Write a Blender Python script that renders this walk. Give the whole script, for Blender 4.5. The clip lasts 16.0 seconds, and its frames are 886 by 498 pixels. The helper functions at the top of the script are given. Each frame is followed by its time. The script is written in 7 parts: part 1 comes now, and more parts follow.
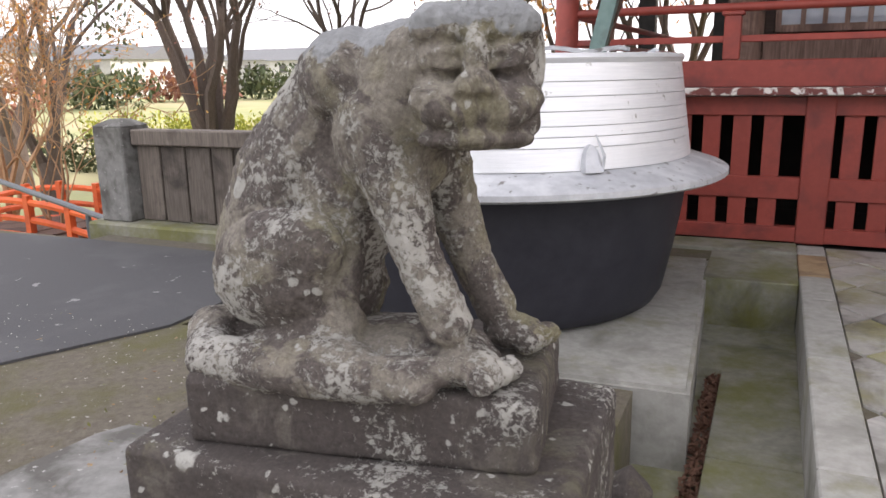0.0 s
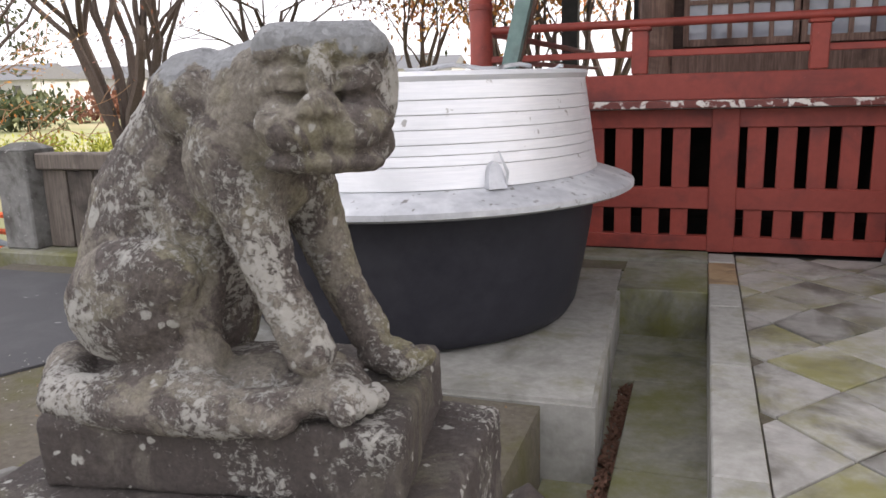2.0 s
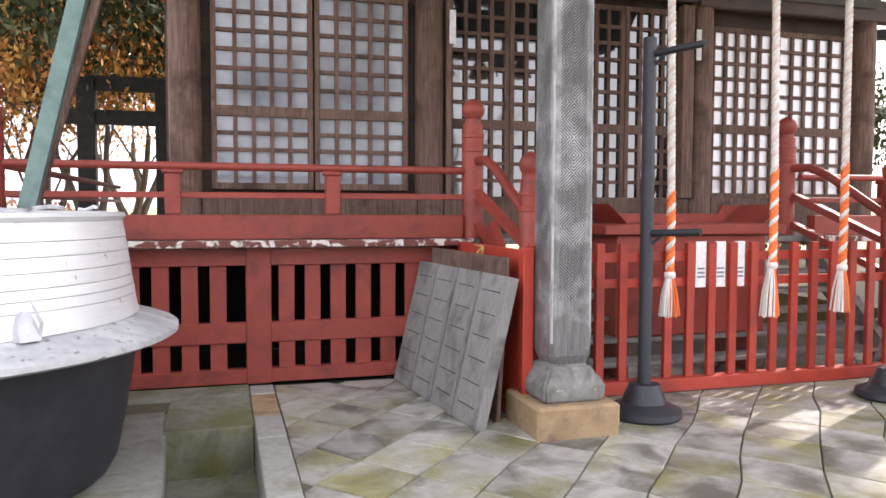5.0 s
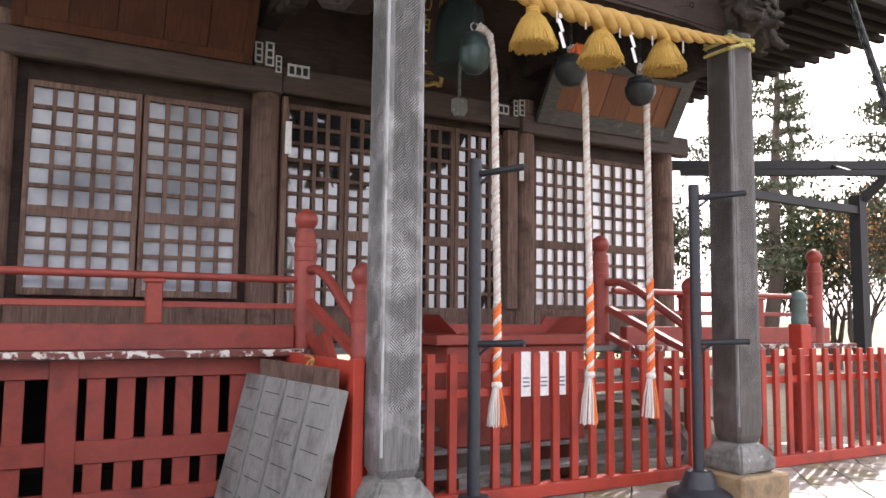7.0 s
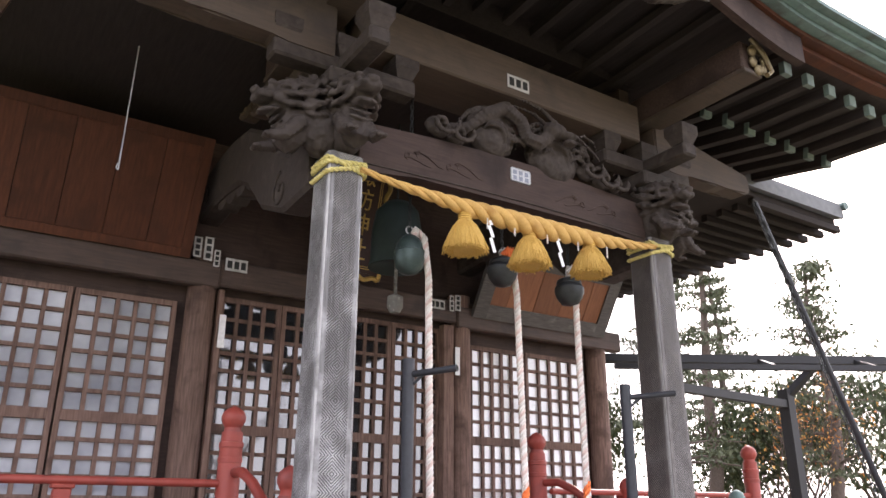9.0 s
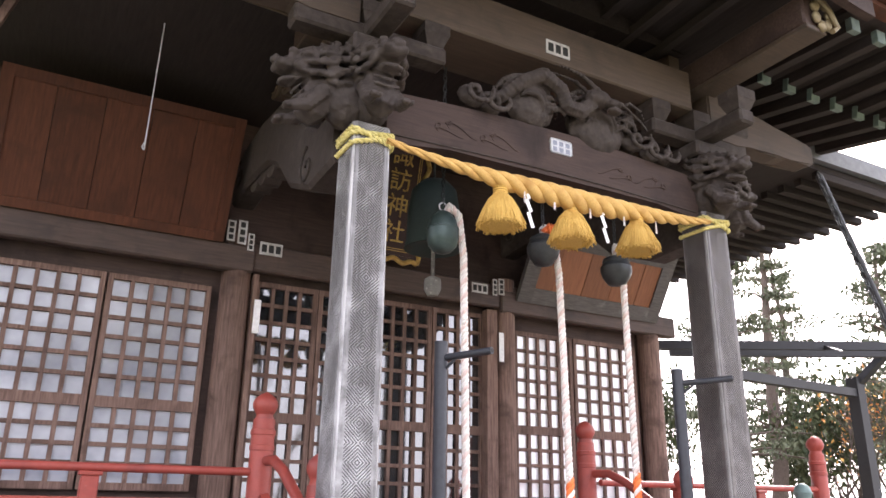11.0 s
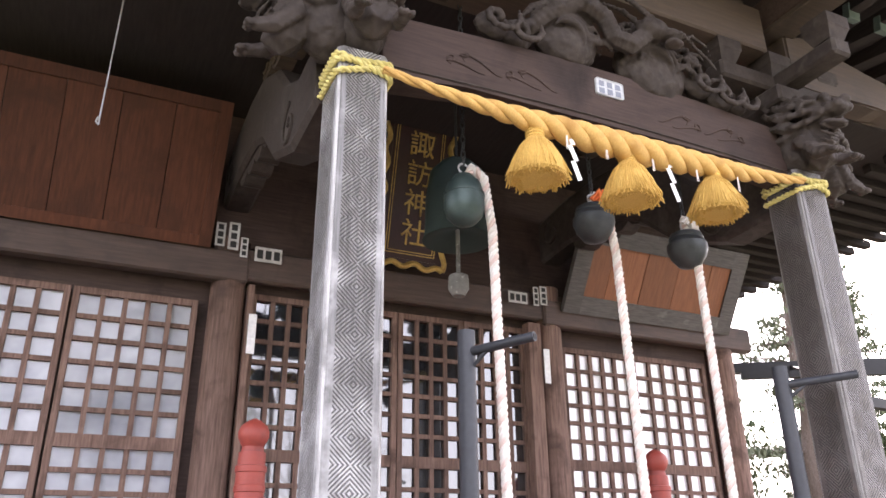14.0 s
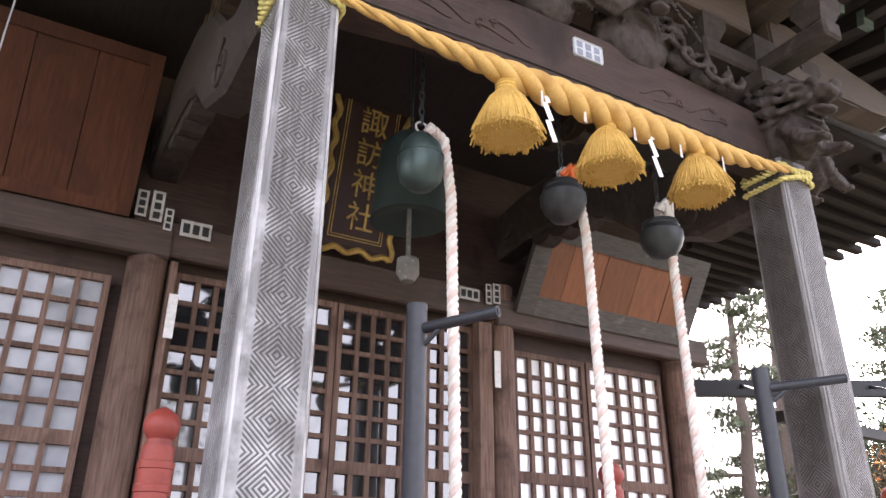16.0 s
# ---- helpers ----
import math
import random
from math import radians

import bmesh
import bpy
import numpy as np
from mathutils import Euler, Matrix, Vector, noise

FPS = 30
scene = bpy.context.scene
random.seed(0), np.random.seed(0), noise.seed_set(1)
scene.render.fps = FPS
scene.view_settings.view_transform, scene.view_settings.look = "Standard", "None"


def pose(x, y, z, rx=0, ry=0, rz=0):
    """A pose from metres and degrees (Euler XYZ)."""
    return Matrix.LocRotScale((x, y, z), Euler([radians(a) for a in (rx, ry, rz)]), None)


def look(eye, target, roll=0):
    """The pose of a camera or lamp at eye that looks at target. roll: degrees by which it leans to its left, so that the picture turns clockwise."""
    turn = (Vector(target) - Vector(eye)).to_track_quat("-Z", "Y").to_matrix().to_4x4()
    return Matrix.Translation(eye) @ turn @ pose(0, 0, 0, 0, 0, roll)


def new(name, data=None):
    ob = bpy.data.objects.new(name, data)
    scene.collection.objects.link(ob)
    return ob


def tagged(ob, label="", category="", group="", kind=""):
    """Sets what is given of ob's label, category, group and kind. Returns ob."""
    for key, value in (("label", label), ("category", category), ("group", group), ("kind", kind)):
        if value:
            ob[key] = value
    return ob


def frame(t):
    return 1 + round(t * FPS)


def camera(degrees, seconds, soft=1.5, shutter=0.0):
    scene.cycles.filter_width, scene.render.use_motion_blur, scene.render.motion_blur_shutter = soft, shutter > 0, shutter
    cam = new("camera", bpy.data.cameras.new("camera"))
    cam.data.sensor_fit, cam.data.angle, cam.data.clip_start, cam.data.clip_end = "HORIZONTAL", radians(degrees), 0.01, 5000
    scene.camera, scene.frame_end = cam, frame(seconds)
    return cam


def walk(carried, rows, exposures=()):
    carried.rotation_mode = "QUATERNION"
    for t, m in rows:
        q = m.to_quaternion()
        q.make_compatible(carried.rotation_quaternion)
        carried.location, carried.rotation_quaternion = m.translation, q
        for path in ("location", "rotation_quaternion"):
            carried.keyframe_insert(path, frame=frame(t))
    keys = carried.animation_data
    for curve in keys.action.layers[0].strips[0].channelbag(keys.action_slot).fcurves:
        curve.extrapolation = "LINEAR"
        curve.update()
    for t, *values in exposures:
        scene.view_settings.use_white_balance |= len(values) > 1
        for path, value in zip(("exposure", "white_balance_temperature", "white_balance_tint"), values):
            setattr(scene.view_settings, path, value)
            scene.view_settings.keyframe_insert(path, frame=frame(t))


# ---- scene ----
cam = camera(60.7, 16.0, soft=1.6)
PATH = [
    (0, (0.159, 0.524, 1.421), (-0.621, 2.306, 0.959), -1.0),
    (0.5, (0.106, 0.5, 1.425), (-0.585, 2.32, 0.963), -1.2),
    (1, (0.14, 0.548, 1.423), (-0.48, 2.393, 0.961), -0.8),
    (1.5, (0.251, 0.624, 1.428), (-0.429, 2.448, 0.967), -1.3),
    (2, (0.308, 0.624, 1.428), (-0.33, 2.471, 1.001), -1.7),
    (2.5, (0.237, 0.616, 1.44), (-0.257, 2.528, 1.125), -1.3),
    (3, (0.163, 0.593, 1.454), (-0.124, 2.548, 1.142), -0.9),
    (3.5, (0.147, 0.573, 1.472), (0.111, 2.549, 1.17), -0.5),
    (4, (0.163, 0.532, 1.489), (0.352, 2.507, 1.241), -0.2),
    (4.5, (0.195, 0.491, 1.511), (0.58, 2.447, 1.346), -0.0),
    (5, (0.197, 0.493, 1.516), (0.753, 2.411, 1.408), 0.2),
    (5.2, (0.213, 0.49, 1.531), (0.814, 2.396, 1.441), 0.3),
    (7.3, (0.235, 0.461, 1.542), (1.231, 2.182, 1.758), 0.2),
    (7.5, (0.244, 0.451, 1.55), (1.265, 2.154, 1.792), 0.0),
    (8, (0.25, 0.442, 1.616), (1.303, 2.099, 2.001), 0.3),
    (8.5, (0.243, 0.436, 1.615), (1.286, 2.049, 2.173), 0.3),
    (9, (0.257, 0.406, 1.648), (1.282, 1.994, 2.302), 0.3),
    (11.3, (0.638, 0.701, 1.662), (1.54, 2.371, 2.291), 0.9),
    (11.5, (0.672, 0.743, 1.668), (1.598, 2.4, 2.296), 1.0),
    (12, (0.821, 0.942, 1.614), (1.777, 2.571, 2.273), -0.2),
    (12.5, (1.026, 1.16, 1.636), (1.924, 2.792, 2.364), -0.9),
    (13, (1.12, 1.362, 1.626), (1.911, 3.015, 2.427), -0.6),
    (13.5, (1.23, 1.634, 1.637), (2.016, 3.281, 2.453), -0.5),
    (14, (1.355, 1.863, 1.599), (2.148, 3.533, 2.362), -0.6),
    (14.5, (1.507, 2.072, 1.62), (2.254, 3.734, 2.445), -0.7),
    (15, (1.554, 2.206, 1.601), (2.286, 3.87, 2.436), -0.1),
    (15.5, (1.59, 2.375, 1.584), (2.4, 4.006, 2.41), 1.0),
    (16, (1.621, 2.468, 1.588), (2.533, 4.056, 2.392), 0.5),
]
walk(cam, [(t, look(e, a, r)) for t, e, a, r in PATH],
     exposures=[(0, 0.84, 6750, 17), (2.5, 0.68, 6750, 17), (3.7, 0.72, 6700, 17), (5, 1.30, 6650, 17), (7.5, 1.08, 6550, 20), (8.4, 1.08, 6500, 21), (9, 1.33, 6500, 21), (11.5, 1.72, 6450, 22), (12.4, 1.62, 6450, 22), (13, 1.78, 6450, 22), (14, 1.92, 6450, 22), (15.3, 2.02, 6400, 22), (16, 1.76, 6350, 22)])

# ---- world, sun, exposure ----
world = bpy.data.worlds.new("overcast_sky")
scene.world = world
world.use_nodes = True
wt = world.node_tree
wt.nodes.clear()
w_out = wt.nodes.new("ShaderNodeOutputWorld")
w_bg = wt.nodes.new("ShaderNodeBackground")
w_sky = wt.nodes.new("ShaderNodeTexSky")
w_sky.sky_type = "NISHITA"
w_sky.sun_disc = False
w_sky.sun_elevation = radians(33)
w_sky.sun_rotation = radians(62)
w_sky.dust_density = 4.0
w_sky.air_density = 1.0
w_mix = wt.nodes.new("ShaderNodeMix")
w_mix.data_type = "RGBA"
w_mix.inputs["Factor"].default_value = 0.72
w_mix.inputs[7].default_value = (9.6, 9.9, 10.4, 1)
wt.links.new(w_sky.outputs["Color"], w_mix.inputs[6])
wt.links.new(w_mix.outputs[2], w_bg.inputs["Color"])
w_bg.inputs["Strength"].default_value = 0.15
wt.links.new(w_bg.outputs["Background"], w_out.inputs["Surface"])
sun_data = bpy.data.lights.new("sun", "SUN")
sun_data.energy = 2.4
sun_data.angle = radians(1.2)
sun_data.color = (1.0, 0.93, 0.84)
sun = new("sun", sun_data)
SUN_DIR = Vector((0.80, 0.42, 0.62)).normalized()
sun.matrix_world = look(SUN_DIR * 40, (0, 0, 0))


# ---- mesh helpers ----
def box(bm, x0, x1, y0, y1, z0, z1, bevel=0.0, m=None):
    """A box between two corners, with bevelled edges where asked, moved by m."""
    r = bmesh.ops.create_cube(bm, size=1.0)
    vs = r["verts"]
    t = Matrix.Translation(((x0 + x1) / 2, (y0 + y1) / 2, (z0 + z1) / 2)) @ Matrix.Diagonal((abs(x1 - x0), abs(y1 - y0), abs(z1 - z0), 1))
    bmesh.ops.transform(bm, matrix=t, verts=vs)
    if bevel > 0:
        es = list({e for v in vs for e in v.link_edges})
        r2 = bmesh.ops.bevel(bm, geom=es, offset=bevel, segments=1, affect="EDGES", profile=0.5)
        vs = list({v for f in r2["faces"] for v in f.verts} | {v for v in vs if v.is_valid})
    if m is not None:
        bmesh.ops.transform(bm, matrix=m, verts=vs)
    return vs


def lathe(bm, prof, segs=24, at=(0, 0, 0), m=None, cap=True):
    """Turns a profile of (radius, height) about z."""
    rings = []
    for r, z in prof:
        ring = []
        for i in range(segs):
            a = 2 * math.pi * i / segs
            p = Vector((at[0] + r * math.cos(a), at[1] + r * math.sin(a), at[2] + z))
            ring.append(bm.verts.new(m @ p if m is not None else p))
        rings.append(ring)
    for a, b in zip(rings, rings[1:]):
        for i in range(segs):
            j = (i + 1) % segs
            bm.faces.new((a[i], a[j], b[j], b[i]))
    if cap:
        bm.faces.new(list(reversed(rings[0])))
        bm.faces.new(rings[-1])


def tube(bm, pts, radii, segs=8):
    """A round bar through points, with its own radius at each."""
    pts = [Vector(p) for p in pts]
    if not hasattr(radii, "__len__"):
        radii = [radii] * len(pts)
    rings = []
    side = None
    for i, p in enumerate(pts):
        d = (pts[min(i + 1, len(pts) - 1)] - pts[max(i - 1, 0)]).normalized()
        if side is None:
            side = d.orthogonal().normalized()
        side = (side - d * side.dot(d)).normalized()
        up = d.cross(side)
        rings.append([bm.verts.new(p + (side * math.cos(2 * math.pi * k / segs) + up * math.sin(2 * math.pi * k / segs)) * radii[i]) for k in range(segs)])
    for a, b in zip(rings, rings[1:]):
        for i in range(segs):
            j = (i + 1) % segs
            bm.faces.new((a[i], a[j], b[j], b[i]))
    bm.faces.new(list(reversed(rings[0])))
    bm.faces.new(rings[-1])


def prism(bm, poly, a0, a1, axis="y"):
    """Pushes a flat outline along an axis; outline points are the two other coordinates in order."""
    def at(p, a):
        return {"x": (a, p[0], p[1]), "y": (p[0], a, p[1]), "z": (p[0], p[1], a)}[axis]
    lo = [bm.verts.new(at(p, a0)) for p in poly]
    hi = [bm.verts.new(at(p, a1)) for p in poly]
    n = len(poly)
    for i in range(n):
        j = (i + 1) % n
        bm.faces.new((lo[i], lo[j], hi[j], hi[i]))
    bm.faces.new(list(reversed(lo)))
    bm.faces.new(hi)


def blob(bm, c, r, rot=(0, 0, 0), sub=2):
    """An ellipsoid."""
    if not hasattr(r, "__len__"):
        r = (r, r, r)
    m = Matrix.Translation(c) @ Euler([radians(a) for a in rot]).to_matrix().to_4x4() @ Matrix.Diagonal((*r, 1))
    bmesh.ops.create_icosphere(bm, subdivisions=sub, radius=1.0, matrix=m)


def limb(bm, pts, radii, n=5, sub=2):
    """A row of balls along a bent line, to be melted together."""
    for (p, q), (a, b) in zip(zip(pts, pts[1:]), zip(radii, radii[1:])):
        for i in range(n + 1):
            t = i / n
            blob(bm, Vector(p).lerp(Vector(q), t), a + (b - a) * t, sub=sub)


OFF = {}


def finish(bm, smooth):
    bmesh.ops.recalc_face_normals(bm, faces=bm.faces[:])
    if smooth:
        for f in bm.faces:
            f.smooth = True


def solid(name, bm, material, label="", category="", group="", kind="", smooth=False, edge=40):
    """A top-level mesh thing in world places."""
    finish(bm, smooth)
    me = bpy.data.meshes.new(name)
    bm.to_mesh(me)
    bm.free()
    me.materials.append(material)
    if smooth:
        me.set_sharp_from_angle(angle=radians(edge))
    ob = new(name, me)
    return tagged(ob, label, category, group, kind)


def thing(name, base, label, category, group="", kind=""):
    """An Empty at the base of a thing, which parents its parts."""
    ob = new(name)
    ob.empty_display_size = 0.1
    ob.location = base
    OFF[ob.name] = Vector(base)
    return tagged(ob, label, category, group, kind)


def part(name, bm, material, parent, label="", smooth=False, edge=40):
    """One mesh, given in world places, under a thing or a part."""
    finish(bm, smooth)
    off = OFF.get(parent.name, Vector((0, 0, 0)))
    bmesh.ops.translate(bm, vec=-off, verts=bm.verts[:])
    me = bpy.data.meshes.new(name)
    bm.to_mesh(me)
    bm.free()
    me.materials.append(material)
    if smooth:
        me.set_sharp_from_angle(angle=radians(edge))
    ob = new(name, me)
    ob.parent = parent
    OFF[ob.name] = off
    if label:
        tagged(ob, label)
    return ob


def piece(name, me, parent, m):
    """A repeat that shares its mesh, placed by m in the world, under a parent that stands unturned."""
    ob = new(name, me)
    ob.parent = parent
    ob.matrix_basis = Matrix.Translation(-OFF.get(parent.name, Vector((0, 0, 0)))) @ m
    return ob


def mesh_of(name, bm, material, smooth=False):
    finish(bm, smooth)
    me = bpy.data.meshes.new(name)
    bm.to_mesh(me)
    bm.free()
    me.materials.append(material)
    return me


def B():
    return bmesh.new()


# Porch, veranda and hall front stand a little lower and nearer than their drawn numbers: each is settled as a whole when built.
PORCH = Matrix.Translation((-0.06, -0.015, 0.0)) @ Matrix.Diagonal((1.0, 1.0, 0.984, 1))
VERANDA = Matrix.Diagonal((1.0, 1.0, 0.968, 1))
HALL = Matrix.Translation((0.0125, 0.02, 0.04)) @ Matrix.Diagonal((0.95, 0.95, 0.945, 1))


def settle(before, m=PORCH):
    """Moves every top-level thing made since 'before' by the shift of its part of the building."""
    for ob in list(bpy.data.objects):
        if ob.name not in before and ob.parent is None:
            ob.matrix_basis = m @ ob.matrix_basis


def built():
    return {ob.name for ob in bpy.data.objects}


# ---- materials ----
def nodes_of(name):
    ma = bpy.data.materials.new(name)
    ma.use_nodes = True
    nt = ma.node_tree
    return ma, nt, nt.nodes["Principled BSDF"]


def noise_node(nt, vec, scale, detail=6, rough=0.6, distort=0.0):
    n = nt.nodes.new("ShaderNodeTexNoise")
    n.inputs["Scale"].default_value = scale
    n.inputs["Detail"].default_value = detail
    n.inputs["Roughness"].default_value = rough
    n.inputs["Distortion"].default_value = distort
    nt.links.new(vec, n.inputs["Vector"])
    return n.outputs["Fac"]


def ramp(nt, fac, lo, hi):
    n = nt.nodes.new("ShaderNodeMapRange")
    n.inputs["From Min"].default_value = lo
    n.inputs["From Max"].default_value = hi
    nt.links.new(fac, n.inputs["Value"])
    return n.outputs["Result"]


def mixc(nt, fac, a, b):
    n = nt.nodes.new("ShaderNodeMix")
    n.data_type = "RGBA"
    for sock, v in ((n.inputs["Factor"], fac), (n.inputs[6], a), (n.inputs[7], b)):
        if hasattr(v, "links"):
            nt.links.new(v, sock)
        elif hasattr(v, "__len__"):
            sock.default_value = (*v[:3], 1)
        else:
            sock.default_value = v
    return n.outputs[2]


def math_node(nt, op, a, b=0.0):
    n = nt.nodes.new("ShaderNodeMath")
    n.operation = op
    for s, v in zip(n.inputs, (a, b)):
        if hasattr(v, "links"):
            nt.links.new(v, s)
        else:
            s.default_value = v
    return n.outputs[0]


def coords(nt, stretch=(1, 1, 1), vary=True):
    tc = nt.nodes.new("ShaderNodeTexCoord")
    mp = nt.nodes.new("ShaderNodeMapping")
    mp.inputs["Scale"].default_value = stretch
    nt.links.new(tc.outputs["Object"], mp.inputs["Vector"])
    if vary:
        oi = nt.nodes.new("ShaderNodeObjectInfo")
        nt.links.new(math_node(nt, "MULTIPLY", oi.outputs["Random"], 37.0), mp.inputs["Location"])
    return mp.outputs["Vector"]


def bump(nt, bs, height, strength, dist=0.01):
    n = nt.nodes.new("ShaderNodeBump")
    n.inputs["Strength"].default_value = strength
    n.inputs["Distance"].default_value = dist
    nt.links.new(height, n.inputs["Height"])
    nt.links.new(n.outputs["Normal"], bs.inputs["Normal"])


def surface(name, c1, c2, scale=8.0, rough=0.7, stain=None, stain_scale=1.5, stain_at=(0.5, 0.7), stretch=(1, 1, 1), bump_s=0.25,
            bump_d=0.006, metal=0.0, chips=None, chips_scale=20.0, chips_at=(0.62, 0.66), vary=0.12, moss=None, moss_at=(0.55, 0.75), moss_scale=2.0):
    """A two-scale coloured surface: grain, stains, chips or lichen, moss, relief."""
    ma, nt, bs = nodes_of(name)
    vec = coords(nt, stretch)
    plain = coords(nt)
    g = noise_node(nt, vec, scale, 8, 0.65)
    col = mixc(nt, ramp(nt, g, 0.3, 0.7), c1, c2)
    if stain:
        s = noise_node(nt, plain, stain_scale, 5, 0.6, 0.4)
        col = mixc(nt, ramp(nt, s, *stain_at), col, stain)
    if moss:
        s = noise_node(nt, plain, moss_scale, 6, 0.7)
        col = mixc(nt, math_node(nt, "MULTIPLY", ramp(nt, s, *moss_at), 0.8), col, moss)
    hgt = g
    if chips:
        s = noise_node(nt, plain, chips_scale, 4, 0.55, 0.3)
        k = ramp(nt, s, *chips_at)
        col = mixc(nt, k, col, chips)
        hgt = math_node(nt, "ADD", g, math_node(nt, "MULTIPLY", k, 0.35))
    if vary:
        oi = nt.nodes.new("ShaderNodeObjectInfo")
        hs = nt.nodes.new("ShaderNodeHueSaturation")
        nt.links.new(col, hs.inputs["Color"])
        nt.links.new(math_node(nt, "ADD", math_node(nt, "MULTIPLY", oi.outputs["Random"], 2 * vary), 1 - vary), hs.inputs["Value"])
        col = hs.outputs["Color"]
    nt.links.new(col, bs.inputs["Base Color"])
    nt.links.new(math_node(nt, "ADD", math_node(nt, "MULTIPLY", g, 0.25), rough - 0.12), bs.inputs["Roughness"])
    bs.inputs["Metallic"].default_value = metal
    bump(nt, bs, hgt, bump_s, bump_d)
    return ma


def plain(name, c, rough=0.6, metal=0.0):
    ma, nt, bs = nodes_of(name)
    vec = coords(nt)
    g = noise_node(nt, vec, 30, 4)
    col = mixc(nt, ramp(nt, g, 0.3, 0.7), [v * 0.85 for v in c], [min(1, v * 1.1) for v in c])
    nt.links.new(col, bs.inputs["Base Color"])
    bs.inputs["Roughness"].default_value = rough
    bs.inputs["Metallic"].default_value = metal
    return ma


RED = surface("red_paint", (0.25, 0.038, 0.026), (0.31, 0.055, 0.038), 14, 0.55, stain=(0.16, 0.03, 0.025), stain_scale=2.5, bump_s=0.12, vary=0.08,
              chips=(0.30, 0.10, 0.08), chips_scale=30, chips_at=(0.70, 0.78))
RED_BRIGHT = surface("bright_red_paint", (0.36, 0.035, 0.018), (0.42, 0.05, 0.028), 10, 0.5, stain=(0.25, 0.03, 0.02), stain_scale=3, bump_s=0.1, vary=0.1)
RED_CHIPPED = surface("chipped_edge_paint", (0.12, 0.03, 0.025), (0.17, 0.05, 0.04), 20, 0.7, chips=(0.62, 0.58, 0.54), chips_scale=11, chips_at=(0.52, 0.57), bump_s=0.4)
WOOD_GREY = surface("weathered_grey_wood", (0.16, 0.155, 0.15), (0.27, 0.265, 0.255), 7, 0.8, stretch=(9, 9, 0.6), stain=(0.10, 0.09, 0.085), stain_scale=3, bump_s=0.5, vary=0.12)
WOOD_BROWN = surface("old_brown_wood", (0.085, 0.050, 0.040), (0.23, 0.150, 0.118), 6, 0.7, stretch=(8, 8, 0.5), stain=(0.065, 0.040, 0.032), stain_scale=2.5, bump_s=0.5, vary=0.14)
# Whitened wood for the left pillar's beads: glossy edge streaks painted as colour.
EDGE_SHEEN = surface("pale_edge_sheen", (0.26, 0.255, 0.255), (0.52, 0.515, 0.515), 6, 0.5, stretch=(8, 8, 0.8), stain=(0.13, 0.125, 0.12), stain_scale=3, bump_s=0.4, vary=0.05)
WOOD_BEAM = surface("dark_beam_wood", (0.040, 0.026, 0.022), (0.078, 0.053, 0.045), 5, 0.65, stretch=(0.5, 8, 8), stain=(0.026, 0.018, 0.016), stain_scale=2, bump_s=0.45, vary=0.1)
LINTEL = surface("weathered_lintel_wood", (0.048, 0.031, 0.025), (0.105, 0.070, 0.056), 5, 0.7, stretch=(0.5, 8, 8), stain=(0.045, 0.031, 0.026), stain_scale=2.5, bump_s=0.5, vary=0.1)
WOOD_CARVED = surface("carved_dark_wood", (0.030, 0.024, 0.021), (0.066, 0.053, 0.047), 12, 0.65, stain=(0.11, 0.094, 0.085), stain_scale=4, stain_at=(0.56, 0.85), bump_s=0.6, bump_d=0.012, vary=0.05)
# Red-brown darkened further: the shade of the eaves is in this base colour.
WOOD_SHUTTER = surface("shaded_red_brown_boards", (0.052, 0.019, 0.011), (0.098, 0.036, 0.019), 5, 0.6, stretch=(9, 1.0, 0.8), stain=(0.05, 0.020, 0.012), stain_scale=2, bump_s=0.3, vary=0.25)
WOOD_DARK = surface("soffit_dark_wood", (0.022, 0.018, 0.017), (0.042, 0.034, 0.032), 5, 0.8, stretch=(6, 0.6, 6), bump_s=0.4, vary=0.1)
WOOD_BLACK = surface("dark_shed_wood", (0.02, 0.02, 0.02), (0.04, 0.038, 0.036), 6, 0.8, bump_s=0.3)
DRAIN = surface("mossy_drain_concrete", (0.18, 0.176, 0.142), (0.26, 0.254, 0.21), 14, 0.85, stain=(0.08, 0.078, 0.06), stain_scale=2.5, moss=(0.125, 0.125, 0.025), moss_at=(0.42, 0.62), bump_s=0.4, vary=0.05)
CONCRETE = surface("pale_concrete", (0.28, 0.274, 0.245), (0.39, 0.38, 0.35), 18, 0.8, stain=(0.17, 0.165, 0.14), stain_scale=2.2, stain_at=(0.48, 0.68), moss=(0.17, 0.165, 0.065), moss_at=(0.54, 0.75), bump_s=0.35, vary=0.05)
SLAB = surface("paving_stone", (0.27, 0.262, 0.238), (0.43, 0.418, 0.39), 9, 0.5, stain=(0.12, 0.114, 0.096), stain_scale=2.2, stain_at=(0.46, 0.62), moss=(0.21, 0.20, 0.06), moss_at=(0.48, 0.66), moss_scale=1.3, bump_s=0.4, vary=0.18)
TAN_STONE = surface("tan_stone", (0.25, 0.165, 0.088), (0.35, 0.25, 0.145), 9, 0.85, stain=(0.16, 0.11, 0.07), stain_scale=5, bump_s=0.6, bump_d=0.012)
GREY_STONE = surface("grey_stone", (0.15, 0.148, 0.138), (0.25, 0.245, 0.23), 16, 0.8, stain=(0.085, 0.08, 0.07), stain_scale=4, stain_at=(0.48, 0.66), chips=(0.36, 0.35, 0.33), chips_scale=24, chips_at=(0.66, 0.70), bump_s=0.5)
FENCE_WOOD = surface("old_fence_planks", (0.085, 0.068, 0.055), (0.19, 0.16, 0.135), 7, 0.85, stretch=(9, 9, 0.6), stain=(0.05, 0.04, 0.034), stain_scale=3, bump_s=0.6, vary=0.22)
